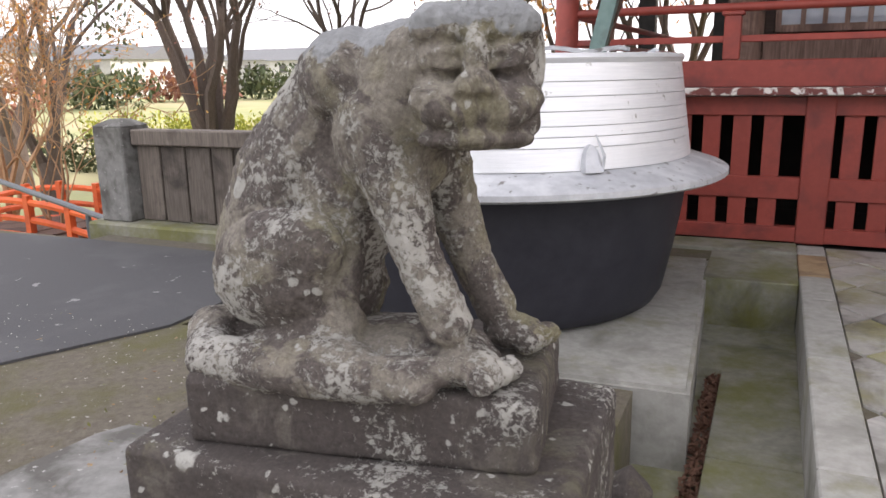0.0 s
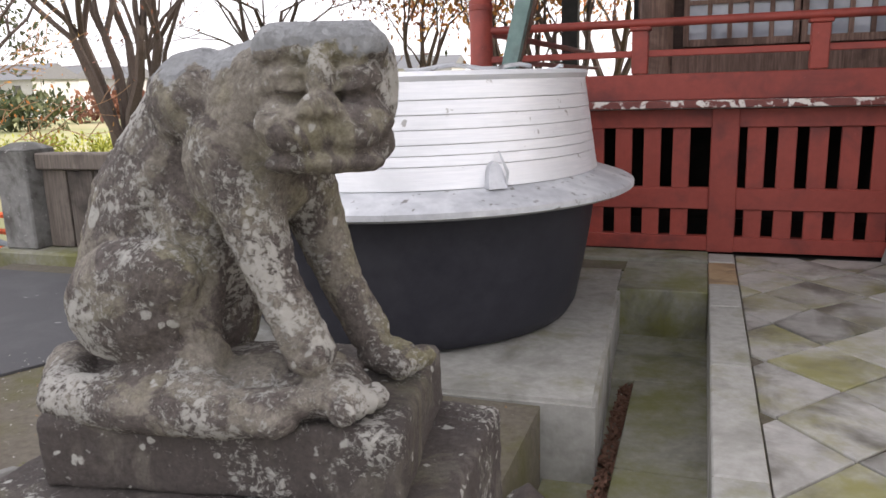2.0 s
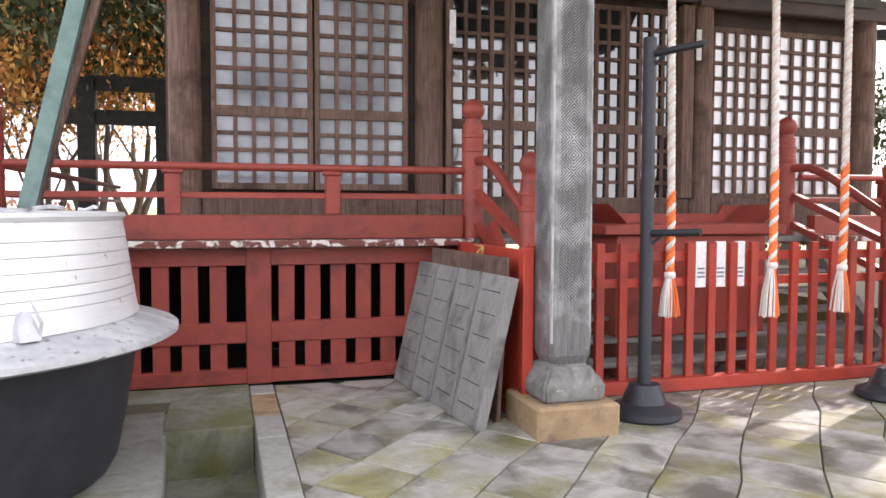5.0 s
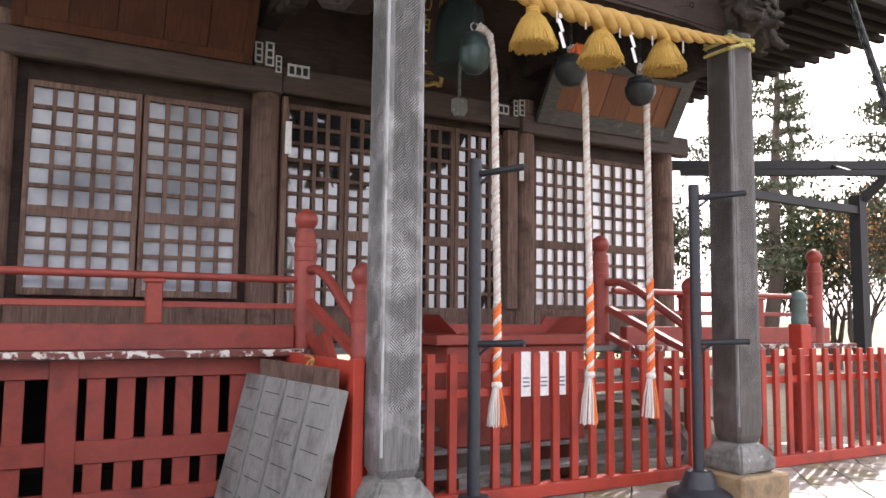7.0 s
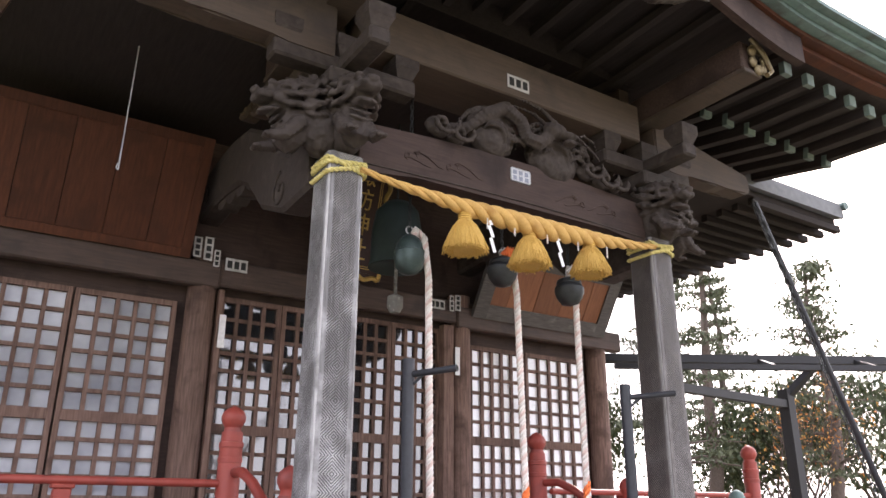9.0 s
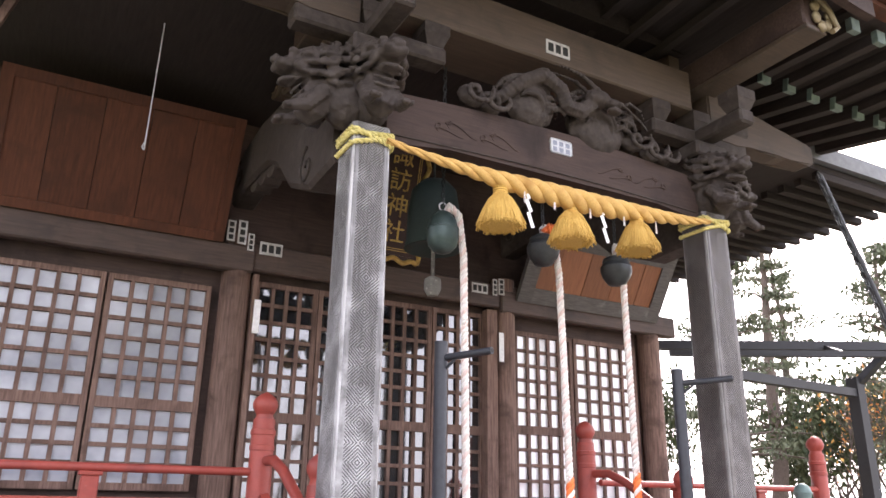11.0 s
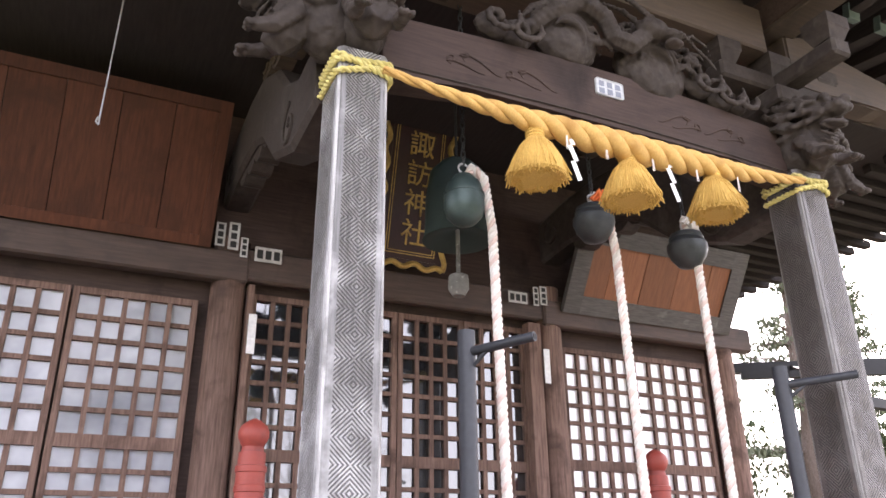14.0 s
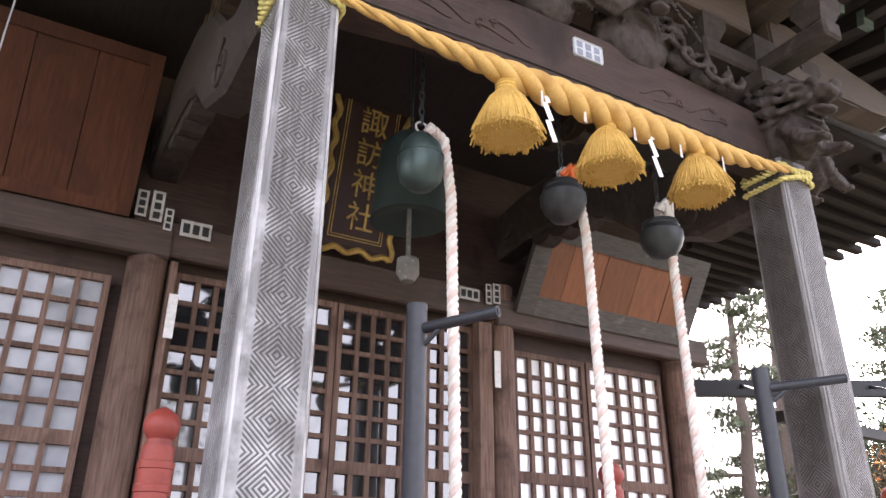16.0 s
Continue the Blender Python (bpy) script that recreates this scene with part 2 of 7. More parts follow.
ASPHALT = surface("asphalt", (0.050, 0.049, 0.052), (0.082, 0.081, 0.084), 60, 0.8, stain=(0.095, 0.094, 0.097), stain_scale=1.2, chips=(0.26, 0.25, 0.25), chips_scale=6, chips_at=(0.68, 0.70), bump_s=0.4, bump_d=0.004)
EARTH = surface("mossy_earth", (0.085, 0.072, 0.052), (0.15, 0.13, 0.10), 30, 0.95, moss=(0.085, 0.082, 0.022), moss_at=(0.46, 0.66), moss_scale=1.6, chips=(0.24, 0.14, 0.06), chips_scale=26, chips_at=(0.70, 0.73), bump_s=0.6, bump_d=0.015)
LEAVES_DRY = surface("dry_leaves", (0.10, 0.045, 0.03), (0.20, 0.10, 0.06), 40, 0.85, bump_s=0.8, bump_d=0.02, vary=0.4)
IRON = surface("black_kettle_iron", (0.022, 0.022, 0.028), (0.034, 0.034, 0.042), 9, 0.5, stain=(0.05, 0.05, 0.056), stain_scale=1.3, stain_at=(0.55, 0.9), chips=(0.12, 0.12, 0.13), chips_scale=16, chips_at=(0.78, 0.82), bump_s=0.2)
SILVER = surface("silver_painted_boards", (0.66, 0.67, 0.69), (0.82, 0.82, 0.83), 7, 0.40, stretch=(0.6, 0.6, 14), stain=(0.66, 0.67, 0.68), stain_scale=2, chips=(0.36, 0.35, 0.33), chips_scale=11, chips_at=(0.66, 0.70), metal=0.3, bump_s=0.25, vary=0.02)
BRIM = surface("worn_metal_brim", (0.40, 0.41, 0.43), (0.56, 0.57, 0.59), 12, 0.45, stain=(0.68, 0.69, 0.70), stain_scale=3, metal=0.25, chips=(0.20, 0.19, 0.18), chips_scale=15, chips_at=(0.62, 0.68), bump_s=0.25)
PIPE = surface("dark_grey_pipe", (0.018, 0.020, 0.026), (0.030, 0.033, 0.041), 20, 0.5, bump_s=0.1)
STEEL_GREY = surface("grey_steel", (0.10, 0.11, 0.12), (0.16, 0.17, 0.18), 12, 0.5, bump_s=0.1)
GREEN_COPPER = surface("patinated_copper", (0.10, 0.16, 0.15), (0.17, 0.25, 0.23), 8, 0.6, stain=(0.08, 0.09, 0.085), stain_scale=3, metal=0.2, bump_s=0.15)
BRONZE_DARK = surface("dark_bronze", (0.035, 0.04, 0.042), (0.06, 0.065, 0.067), 14, 0.45, metal=0.5, bump_s=0.2)
GOLD_ROPE = surface("ochre_rope", (0.46, 0.27, 0.075), (0.62, 0.40, 0.13), 60, 0.85, stain=(0.40, 0.22, 0.06), stain_scale=6, stretch=(3, 1, 1), bump_s=0.5, vary=0.06)
TASSEL = surface("straw_tassel", (0.40, 0.23, 0.045), (0.62, 0.40, 0.10), 30, 0.85, stretch=(4, 4, 0.6), bump_s=0.5, vary=0.1)
YELLOW_CORD = surface("yellow_cord", (0.52, 0.44, 0.12), (0.68, 0.60, 0.26), 40, 0.7, bump_s=0.4)
WHITE_ROPE = surface("pale_rope", (0.62, 0.58, 0.53), (0.76, 0.73, 0.69), 40, 0.85, bump_s=0.4, vary=0.05)
ORANGE_ROPE = surface("orange_rope", (0.75, 0.14, 0.035), (0.85, 0.24, 0.07), 40, 0.85, bump_s=0.4, vary=0.05)
PINK_ROPE = surface("faded_red_rope", (0.60, 0.46, 0.41), (0.70, 0.57, 0.52), 40, 0.85, bump_s=0.4, vary=0.05)
PAPER = plain("white_paper", (0.80, 0.80, 0.80), 0.8)
AGED_PAPER = surface("aged_paper", (0.40, 0.39, 0.37), (0.56, 0.55, 0.53), 14, 0.85, stain=(0.30, 0.28, 0.25), stain_scale=9, bump_s=0.1)
INK_GAP_BLACK = plain("ink_and_gap_black", (0.02, 0.02, 0.02), 0.8)
PRINT = plain("printed_grey", (0.22, 0.24, 0.30), 0.8)
GOLD = surface("gilded_wood", (0.42, 0.27, 0.07), (0.60, 0.42, 0.14), 25, 0.45, stain=(0.22, 0.13, 0.05), stain_scale=9, metal=0.5, bump_s=0.3)
LACQUER = plain("dark_lacquer", (0.035, 0.012, 0.01), 0.4)
BARK = surface("tree_bark", (0.075, 0.055, 0.045), (0.15, 0.115, 0.095), 12, 0.9, stretch=(4, 4, 0.8), bump_s=0.8, bump_d=0.02, vary=0.2)
TWIG = surface("orange_twig", (0.30, 0.17, 0.09), (0.42, 0.27, 0.16), 12, 0.9, bump_s=0.2, vary=0.2)
ORANGE_PAINT = surface("orange_bridge_paint", (0.62, 0.09, 0.02), (0.74, 0.14, 0.035), 8, 0.6, stain=(0.45, 0.07, 0.02), stain_scale=3, bump_s=0.1)
ROOF_TILE = surface("roof_tile", (0.10, 0.105, 0.11), (0.18, 0.185, 0.19), 10, 0.6, bump_s=0.3)
WHITEWALL = surface("pale_house_wall", (0.55, 0.54, 0.52), (0.68, 0.67, 0.65), 3, 0.8, bump_s=0.1, vary=0.25)
FIELD = surface("field_green", (0.20, 0.22, 0.09), (0.33, 0.33, 0.16), 0.4, 0.95, stain=(0.34, 0.30, 0.17), stain_scale=0.06, stain_at=(0.45, 0.6), bump_s=0.3)


for ma in (WOOD_DARK, WOOD_BEAM, WOOD_CARVED, WOOD_BROWN, WOOD_SHUTTER, WOOD_BLACK, IRON):
    ma.node_tree.nodes["Principled BSDF"].inputs["Specular IOR Level"].default_value = 0.18


def leaf_mat(name, a, b):
    ma, nt, bs = nodes_of(name)
    ge = nt.nodes.new("ShaderNodeNewGeometry")
    nt.links.new(mixc(nt, ge.outputs["Random Per Island"], a, b), bs.inputs["Base Color"])
    bs.inputs["Roughness"].default_value = 0.7
    return ma


PINE_LEAF = leaf_mat("pine_needles", (0.05, 0.065, 0.035), (0.13, 0.145, 0.08))
EVERGREEN = leaf_mat("dark_evergreen", (0.03, 0.05, 0.018), (0.08, 0.09, 0.03))
AUTUMN = leaf_mat("autumn_leaves", (0.50, 0.15, 0.03), (0.62, 0.38, 0.10))
RUST_LEAF = leaf_mat("rust_red_leaves", (0.16, 0.07, 0.05), (0.30, 0.12, 0.06))
HEDGE = leaf_mat("yellow_green_hedge", (0.22, 0.26, 0.03), (0.40, 0.40, 0.06))


def statue_stone(name, dark=0.85, lichen=0.0):
    ma, nt, bs = nodes_of(name)
    vec = coords(nt, vary=False)
    fine = noise_node(nt, vec, 70, 8, 0.75)
    mid = noise_node(nt, vec, 6, 7, 0.65, 0.8)
    big = noise_node(nt, vec, 2.4, 5, 0.6, 0.3)
    col = mixc(nt, ramp(nt, fine, 0.32, 0.68), (0.12, 0.103, 0.084), (0.31, 0.28, 0.235))
    col = mixc(nt, math_node(nt, "MULTIPLY", ramp(nt, big, 0.46, 0.62), 0.65), col, mixc(nt, ramp(nt, fine, 0.35, 0.65), (0.11, 0.10, 0.035), (0.25, 0.232, 0.115)))
    col = mixc(nt, math_node(nt, "MULTIPLY", ramp(nt, mid, 0.46 - 0.08 * (dark > 0.9), 0.52 - 0.03 * (dark > 0.9)), dark), col, mixc(nt, ramp(nt, fine, 0.35, 0.65), (0.045, 0.036, 0.033), (0.14, 0.116, 0.106)))
    if dark > 0.9:
        col = mixc(nt, 0.55, col, (0.050, 0.041, 0.037))
    spots = noise_node(nt, vec, 60, 7, 0.75, 0.4)
    patch = noise_node(nt, vec, 2.9, 5, 0.65, 0.5)
    k = ramp(nt, math_node(nt, "ADD", spots, math_node(nt, "MULTIPLY", patch, 1.25)), 1.15 + lichen, 1.24 + lichen)
    col = mixc(nt, math_node(nt, "MULTIPLY", k, 0.9), col, (0.45, 0.435, 0.395))
    wob = nt.nodes.new("ShaderNodeVectorMath")
    wob.operation = "MULTIPLY_ADD"
    nc = nt.nodes.new("ShaderNodeTexNoise")
    nc.inputs["Scale"].default_value = 18
    nc.inputs["Detail"].default_value = 5
    nt.links.new(vec, nc.inputs["Vector"])
    nt.links.new(nc.outputs["Color"], wob.inputs[0])
    wob.inputs[1].default_value = (0.05, 0.05, 0.05)
    nt.links.new(vec, wob.inputs[2])
    hgt = math_node(nt, "ADD", math_node(nt, "MULTIPLY", fine, 0.9), math_node(nt, "MULTIPLY", k, 0.25))
    for sc, at, thr in ((9, (0.26, 0.22), 0.60), (24, (0.30, 0.22), 0.55)):
        vo = nt.nodes.new("ShaderNodeTexVoronoi")
        vo.inputs["Scale"].default_value = sc
        nt.links.new(wob.outputs[0], vo.inputs["Vector"])
        dots = math_node(nt, "MULTIPLY", ramp(nt, vo.outputs["Distance"], *at), ramp(nt, noise_node(nt, vec, sc * 0.45, 3, 0.6), thr, thr + 0.03))
        col = mixc(nt, math_node(nt, "MULTIPLY", dots, ramp(nt, fine, 0.2, 0.5)), col, (0.43, 0.42, 0.385))
        hgt = math_node(nt, "ADD", hgt, math_node(nt, "MULTIPLY", dots, 0.15))
    sp = nt.nodes.new("ShaderNodeSeparateXYZ")
    nt.links.new(vec, sp.inputs["Vector"])
    lower = math_node(nt, "SUBTRACT", sp.outputs["Z"], math_node(nt, "MULTIPLY", math_node(nt, "GREATER_THAN", sp.outputs["X"], -0.60), 0.035))
    mend = ramp(nt, math_node(nt, "ADD", lower, math_node(nt, "MULTIPLY", noise_node(nt, vec, 9, 4, 0.6), 0.16)), 1.535, 1.541)
    col = mixc(nt, mend, col, mixc(nt, ramp(nt, fine, 0.3, 0.7), (0.24, 0.245, 0.25), (0.34, 0.35, 0.355)))
    nt.links.new(col, bs.inputs["Base Color"])
    bs.inputs["Roughness"].default_value = 0.92
    bump(nt, bs, hgt, 0.9, 0.012)
    return ma


STATUE = statue_stone("lichened_stone", 0.9, -0.01)
STATUE_BASE = statue_stone("dark_lichened_stone", 0.95, 0.06)


def pillar_wood(name, lo, hi, pale):
    ma, nt, bs = nodes_of(name)
    vec = coords(nt, (14, 14, 0.9), vary=False)
    tc = nt.nodes.new("ShaderNodeTexCoord")
    sp = nt.nodes.new("ShaderNodeSeparateXYZ")
    nt.links.new(tc.outputs["Object"], sp.inputs["Vector"])
    ax = math_node(nt, "ABSOLUTE", sp.outputs["X"])
    ay = math_node(nt, "ABSOLUTE", sp.outputs["Y"])
    u = math_node(nt, "MINIMUM", ax, ay)
    v = math_node(nt, "PINGPONG", sp.outputs["Z"], 0.12)
    s = math_node(nt, "ADD", u, v)
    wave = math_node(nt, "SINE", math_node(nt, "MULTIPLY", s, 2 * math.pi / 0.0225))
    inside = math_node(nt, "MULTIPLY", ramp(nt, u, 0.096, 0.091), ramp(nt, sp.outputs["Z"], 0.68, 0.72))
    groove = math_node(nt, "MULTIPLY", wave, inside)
    g = noise_node(nt, vec, 5, 7, 0.65)
    col = mixc(nt, ramp(nt, g, 0.3, 0.7), lo, hi)
    worn = noise_node(nt, coords(nt, vary=False), 3.0, 5, 0.6)
    col = mixc(nt, math_node(nt, "MULTIPLY", ramp(nt, worn, 0.48, 0.64), 0.85), col, pale)
    # Groove shade painted in: colour goes near-black where the relief wave dips.
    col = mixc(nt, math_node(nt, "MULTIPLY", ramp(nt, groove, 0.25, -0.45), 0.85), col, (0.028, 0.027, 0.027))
    nt.links.new(col, bs.inputs["Base Color"])
    bs.inputs["Roughness"].default_value = 0.38
    bump(nt, bs, math_node(nt, "ADD", math_node(nt, "MULTIPLY", groove, 0.8), math_node(nt, "MULTIPLY", g, 0.7)), 0.6, 0.008)
    return ma


# The near-white wear tone also holds the glossy highlight of the left pillar.
PILLAR = pillar_wood("bleached_sheen_pillar_wood", (0.10, 0.096, 0.094), (0.27, 0.263, 0.263), (0.52, 0.515, 0.52))
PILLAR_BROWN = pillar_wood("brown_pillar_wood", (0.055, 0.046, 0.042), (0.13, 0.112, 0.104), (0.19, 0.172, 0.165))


def pane_mat(name, a, b):
    """Old window glass with paper behind it; sky reflection is put into its pale colour."""
    ma, nt, bs = nodes_of(name)
    vec = coords(nt, vary=False)
    g = noise_node(nt, vec, 1.3, 4, 0.6)
    oi = nt.nodes.new("ShaderNodeObjectInfo")
    col = mixc(nt, ramp(nt, g, 0.35, 0.65), a, b)
    nt.links.new(col, bs.inputs["Base Color"])
    bs.inputs["Roughness"].default_value = 0.06
    bs.inputs["IOR"].default_value = 1.6
    return ma


PANE = pane_mat("sky_toned_glass", (0.24, 0.255, 0.29), (0.46, 0.48, 0.52))
# Same glass as the left bay, its bright sky reflection painted as near-white.
PANE_SKYLIT = pane_mat("sky_brightened_glass", (0.80, 0.81, 0.82), (0.88, 0.89, 0.90))
PANE_SKYLIT.node_tree.nodes["Principled BSDF"].inputs["IOR"].default_value = 2.1
DOOR_GLASS, _nt, _bs = nodes_of("dark_door_glass")
_bs.inputs["Base Color"].default_value = (0.02, 0.022, 0.025, 1)
_bs.inputs["Roughness"].default_value = 0.04
_bs.inputs["IOR"].default_value = 2.4

# ---- ground ----
bm = B()
n = 0
g0 = [bm.verts.new(p) for p in ((-3000, -3000, -1.62), (3000, -3000, -1.62), (3000, 3000, -1.62), (-3000, 3000, -1.62))]
bm.faces.new(g0)
solid("ground", bm, FIELD, "flat farmland and earth around the shrine", "ground", kind="structure")
bm = B()
box(bm, -7.6, -0.34, -18, 3.78, -1.7, -0.012)
box(bm, -0.34, 30, -18, -6, -1.7, -0.012)
box(bm, -7.6, -2.95, 3.78, 5.36, -1.7, -0.012)
box(bm, -5.4, -2.95, 5.36, 8.2, -1.7, -0.012)
box(bm, -2.95, -0.2, 6.4, 18, -1.7, -0.012)
box(bm, -5.4, -2.95, 8.2, 18, -1.7, -0.012)
box(bm, 9.95, 30, -6, 24, -1.7, -0.012)
solid("yard", bm, EARTH, "bare mossy earth yard with fallen leaves", "ground", kind="structure")
bm = B()
prism(bm, [(-7.45, 5.15), (-7.45, 1.2), (-3.9, 1.9), (-2.98, 3.72), (-3.0, 5.3), (-5.3, 5.3)], -0.011, 0.004, "z")
solid("road", bm, ASPHALT, "worn grey asphalt path beside the shrine", "path", kind="structure")

# ---- paving, drain and kerbs ----
bm = B()
box(bm, 0.58, 9.95, -6, 9, -0.5, -0.016)
box(bm, -0.34, 0.58, -6, 2.2, -0.5, -0.012)
solid("paving_bed", bm, EARTH, "dark joints beneath the paving", "ground", kind="structure")
bm = B()
box(bm, -0.34, -0.02, 2.2, 5.84, -0.5, -0.40)
box(bm, -0.02, 0.40, 2.2, 3.9, -0.5, -0.335, 0.004)
box(bm, -0.02, 0.40, 3.91, 5.0, -0.5, -0.335, 0.004)
box(bm, -0.34, 0.40, 5.005, 5.84, -0.5, -0.335, 0.004)
drain = solid("drain_floor", bm, DRAIN, "mossy concrete drain floor", "drain", kind="structure")
bm = B()
box(bm, -0.22, 0.385, 5.84, 6.7, -0.45, 0.0, 0.006)
box(bm, -0.95, 0.385, 6.705, 7.04, -0.45, 0.02, 0.006)
solid("drain_slab", bm, DRAIN, "grey concrete slab bridging the drain end", "slab", kind="structure")
for i, (y0, y1, ma) in enumerate(((2.2, 3.3, CONCRETE), (3.305, 4.45, CONCRETE), (4.455, 5.5, CONCRETE), (5.505, 6.05, CONCRETE), (6.055, 6.72, TAN_STONE), (6.725, 7.02, CONCRETE))):
    bm = B()
    box(bm, 0.39, 0.585, y0, y1, -0.45, 0.012 if ma is CONCRETE else 0.005, 0.008)
    solid("kerb", bm, ma, "tan kerb stone" if ma is TAN_STONE else "weathered concrete kerb stone beside the drain", "kerb", "kerb stones", "structure")
bm = B()
rng = random.Random(4)
for _ in range(900):
    x, y = rng.uniform(-0.10, -0.01), rng.uniform(2.4, 5.0)
    m = pose(x, y, rng.uniform(-0.40, -0.36), rng.uniform(-50, 50), rng.uniform(-50, 50), rng.uniform(0, 360))
    box(bm, -0.022, 0.022, -0.006, 0.006, -0.001, 0.002, m=m)
solid("leaf_litter", bm, LEAVES_DRY, "brown fallen leaves in the gutter slot", "leaves", kind="stuff")

# ---- kettle on its block ----
KX, KY = -1.45, 5.15
bm = B()
prism(bm, [(-0.10, 3.84), (-0.22, 6.40), (-2.9, 6.40), (-2.9, 3.74)], -0.5, 0.0, "z")
bmesh.ops.bevel(bm, geom=[e for e in bm.edges if abs(e.verts[0].co.z - e.verts[1].co.z) < 0.01 and e.verts[0].co.z > -0.1], offset=0.02, segments=2, affect="EDGES")
solid("concrete_plinth", bm, CONCRETE, "pale concrete plinth with a mossy far corner under the kettle", "plinth")
earlier = built()
kettle = thing("giant_kettle", (KX, KY, 0), "giant black iron rice kettle with a white silver-painted lid", "kettle")
bm = B()
lathe(bm, [(0.93, 0.0), (1.0, 0.03), (1.04, 0.10), (1.09, 0.35), (1.13, 0.60), (1.155, 0.80), (1.16, 0.84)], 64, (KX, KY, 0))
part("body", bm, IRON, kettle, "matt black iron body", smooth=True)
bm = B()
lathe(bm, [(1.10, 0.80), (1.36, 0.825), (1.385, 0.84), (1.385, 0.87), (1.36, 0.885), (1.18, 0.945), (1.12, 0.955)], 72, (KX, KY, 0))
part("brim", bm, BRIM, kettle, "wide worn grey metal brim", smooth=True)
rng = random.Random(7)
z = 0.95
k = 0
while z < 1.49:
    h = 0.12 if k in (0, 6) else rng.choice((0.055, 0.06, 0.075))
    k += 1
    h = min(h, 1.52 - z)
    r0, r1 = 1.165 - (z - 0.95) * 0.14, 1.165 - (z + h - 0.95) * 0.14
    o = rng.uniform(-0.0015, 0.0015)
    bm = B()
    lathe(bm, [(r0 - 0.03, z + 0.001), (r0 + o, z + 0.001), (r0 + o + 0.001, z + 0.004), (r1 + o, z + h - 0.002), (r1 - 0.03, z + h - 0.001)], 64, (KX, KY, 0))
    part("lid_board", bm, SILVER, kettle, smooth=True, edge=25)
    z += h
bm = B()
lathe(bm, [(0.02, 1.47), (1.04, 1.47), (1.090, 1.50), (1.105, 1.525), (1.095, 1.545), (1.045, 1.55), (0.02, 1.555)], 64, (KX, KY, 0))
lid = part("lid_top", bm, SILVER, kettle, "silver-painted lid top with a thin lipped rim", smooth=True)
bm = B()
a = math.atan2(4.40 - KY, -0.78 - KX)
d = Vector((math.cos(a), math.sin(a), 0))
s = Vector((-d.y, d.x, 0))
arch = [(0.055 * math.cos(q) , 0.14 * math.sin(q)) for q in [math.pi * i / 10 for i in range(11)]]
lo = [bm.verts.new(Vector((KX, KY, 0.945)) + d * (1.135 - 0.10 * v) + s * u + Vector((0, 0, v))) for u, v in arch]
hi = [bm.verts.new(Vector((KX, KY, 0.945)) + d * (1.215 - 0.30 * v) + s * u * 0.9 + Vector((0, 0, v))) for u, v in arch]
for i in range(10):
    bm.faces.new((lo[i], lo[i + 1], hi[i + 1], hi[i]))
bm.faces.new(hi)
bm.faces.new(lo[::-1])
p = Vector((KX, KY, 0.95)) + d * 1.20 + s * 0.05
tube(bm, [p, p + d * 0.015 + Vector((0, 0, 0.08)), p - d * 0.04 - s * 0.02 + Vector((0, 0, 0.185))], [0.008, 0.010, 0.004], 6)
part("lug", bm, BRIM, kettle, "small worn arched lifting lug", smooth=True)
for a0, a1 in ((-70, -20), (15, 40)):
    bm = B()
    tube(bm, [(KX + 0.95 * math.cos(radians(q)), KY + 0.95 * math.sin(radians(q)), 1.566 + 0.012 * math.sin(q)) for q in range(a0, a1, 5)], 0.012, 6)
    part("wire", bm, BRIM, kettle, "loose wire lying on the lid", smooth=True)

settle(earlier, Matrix.Diagonal((1.0, 1.0, 0.962, 1)))

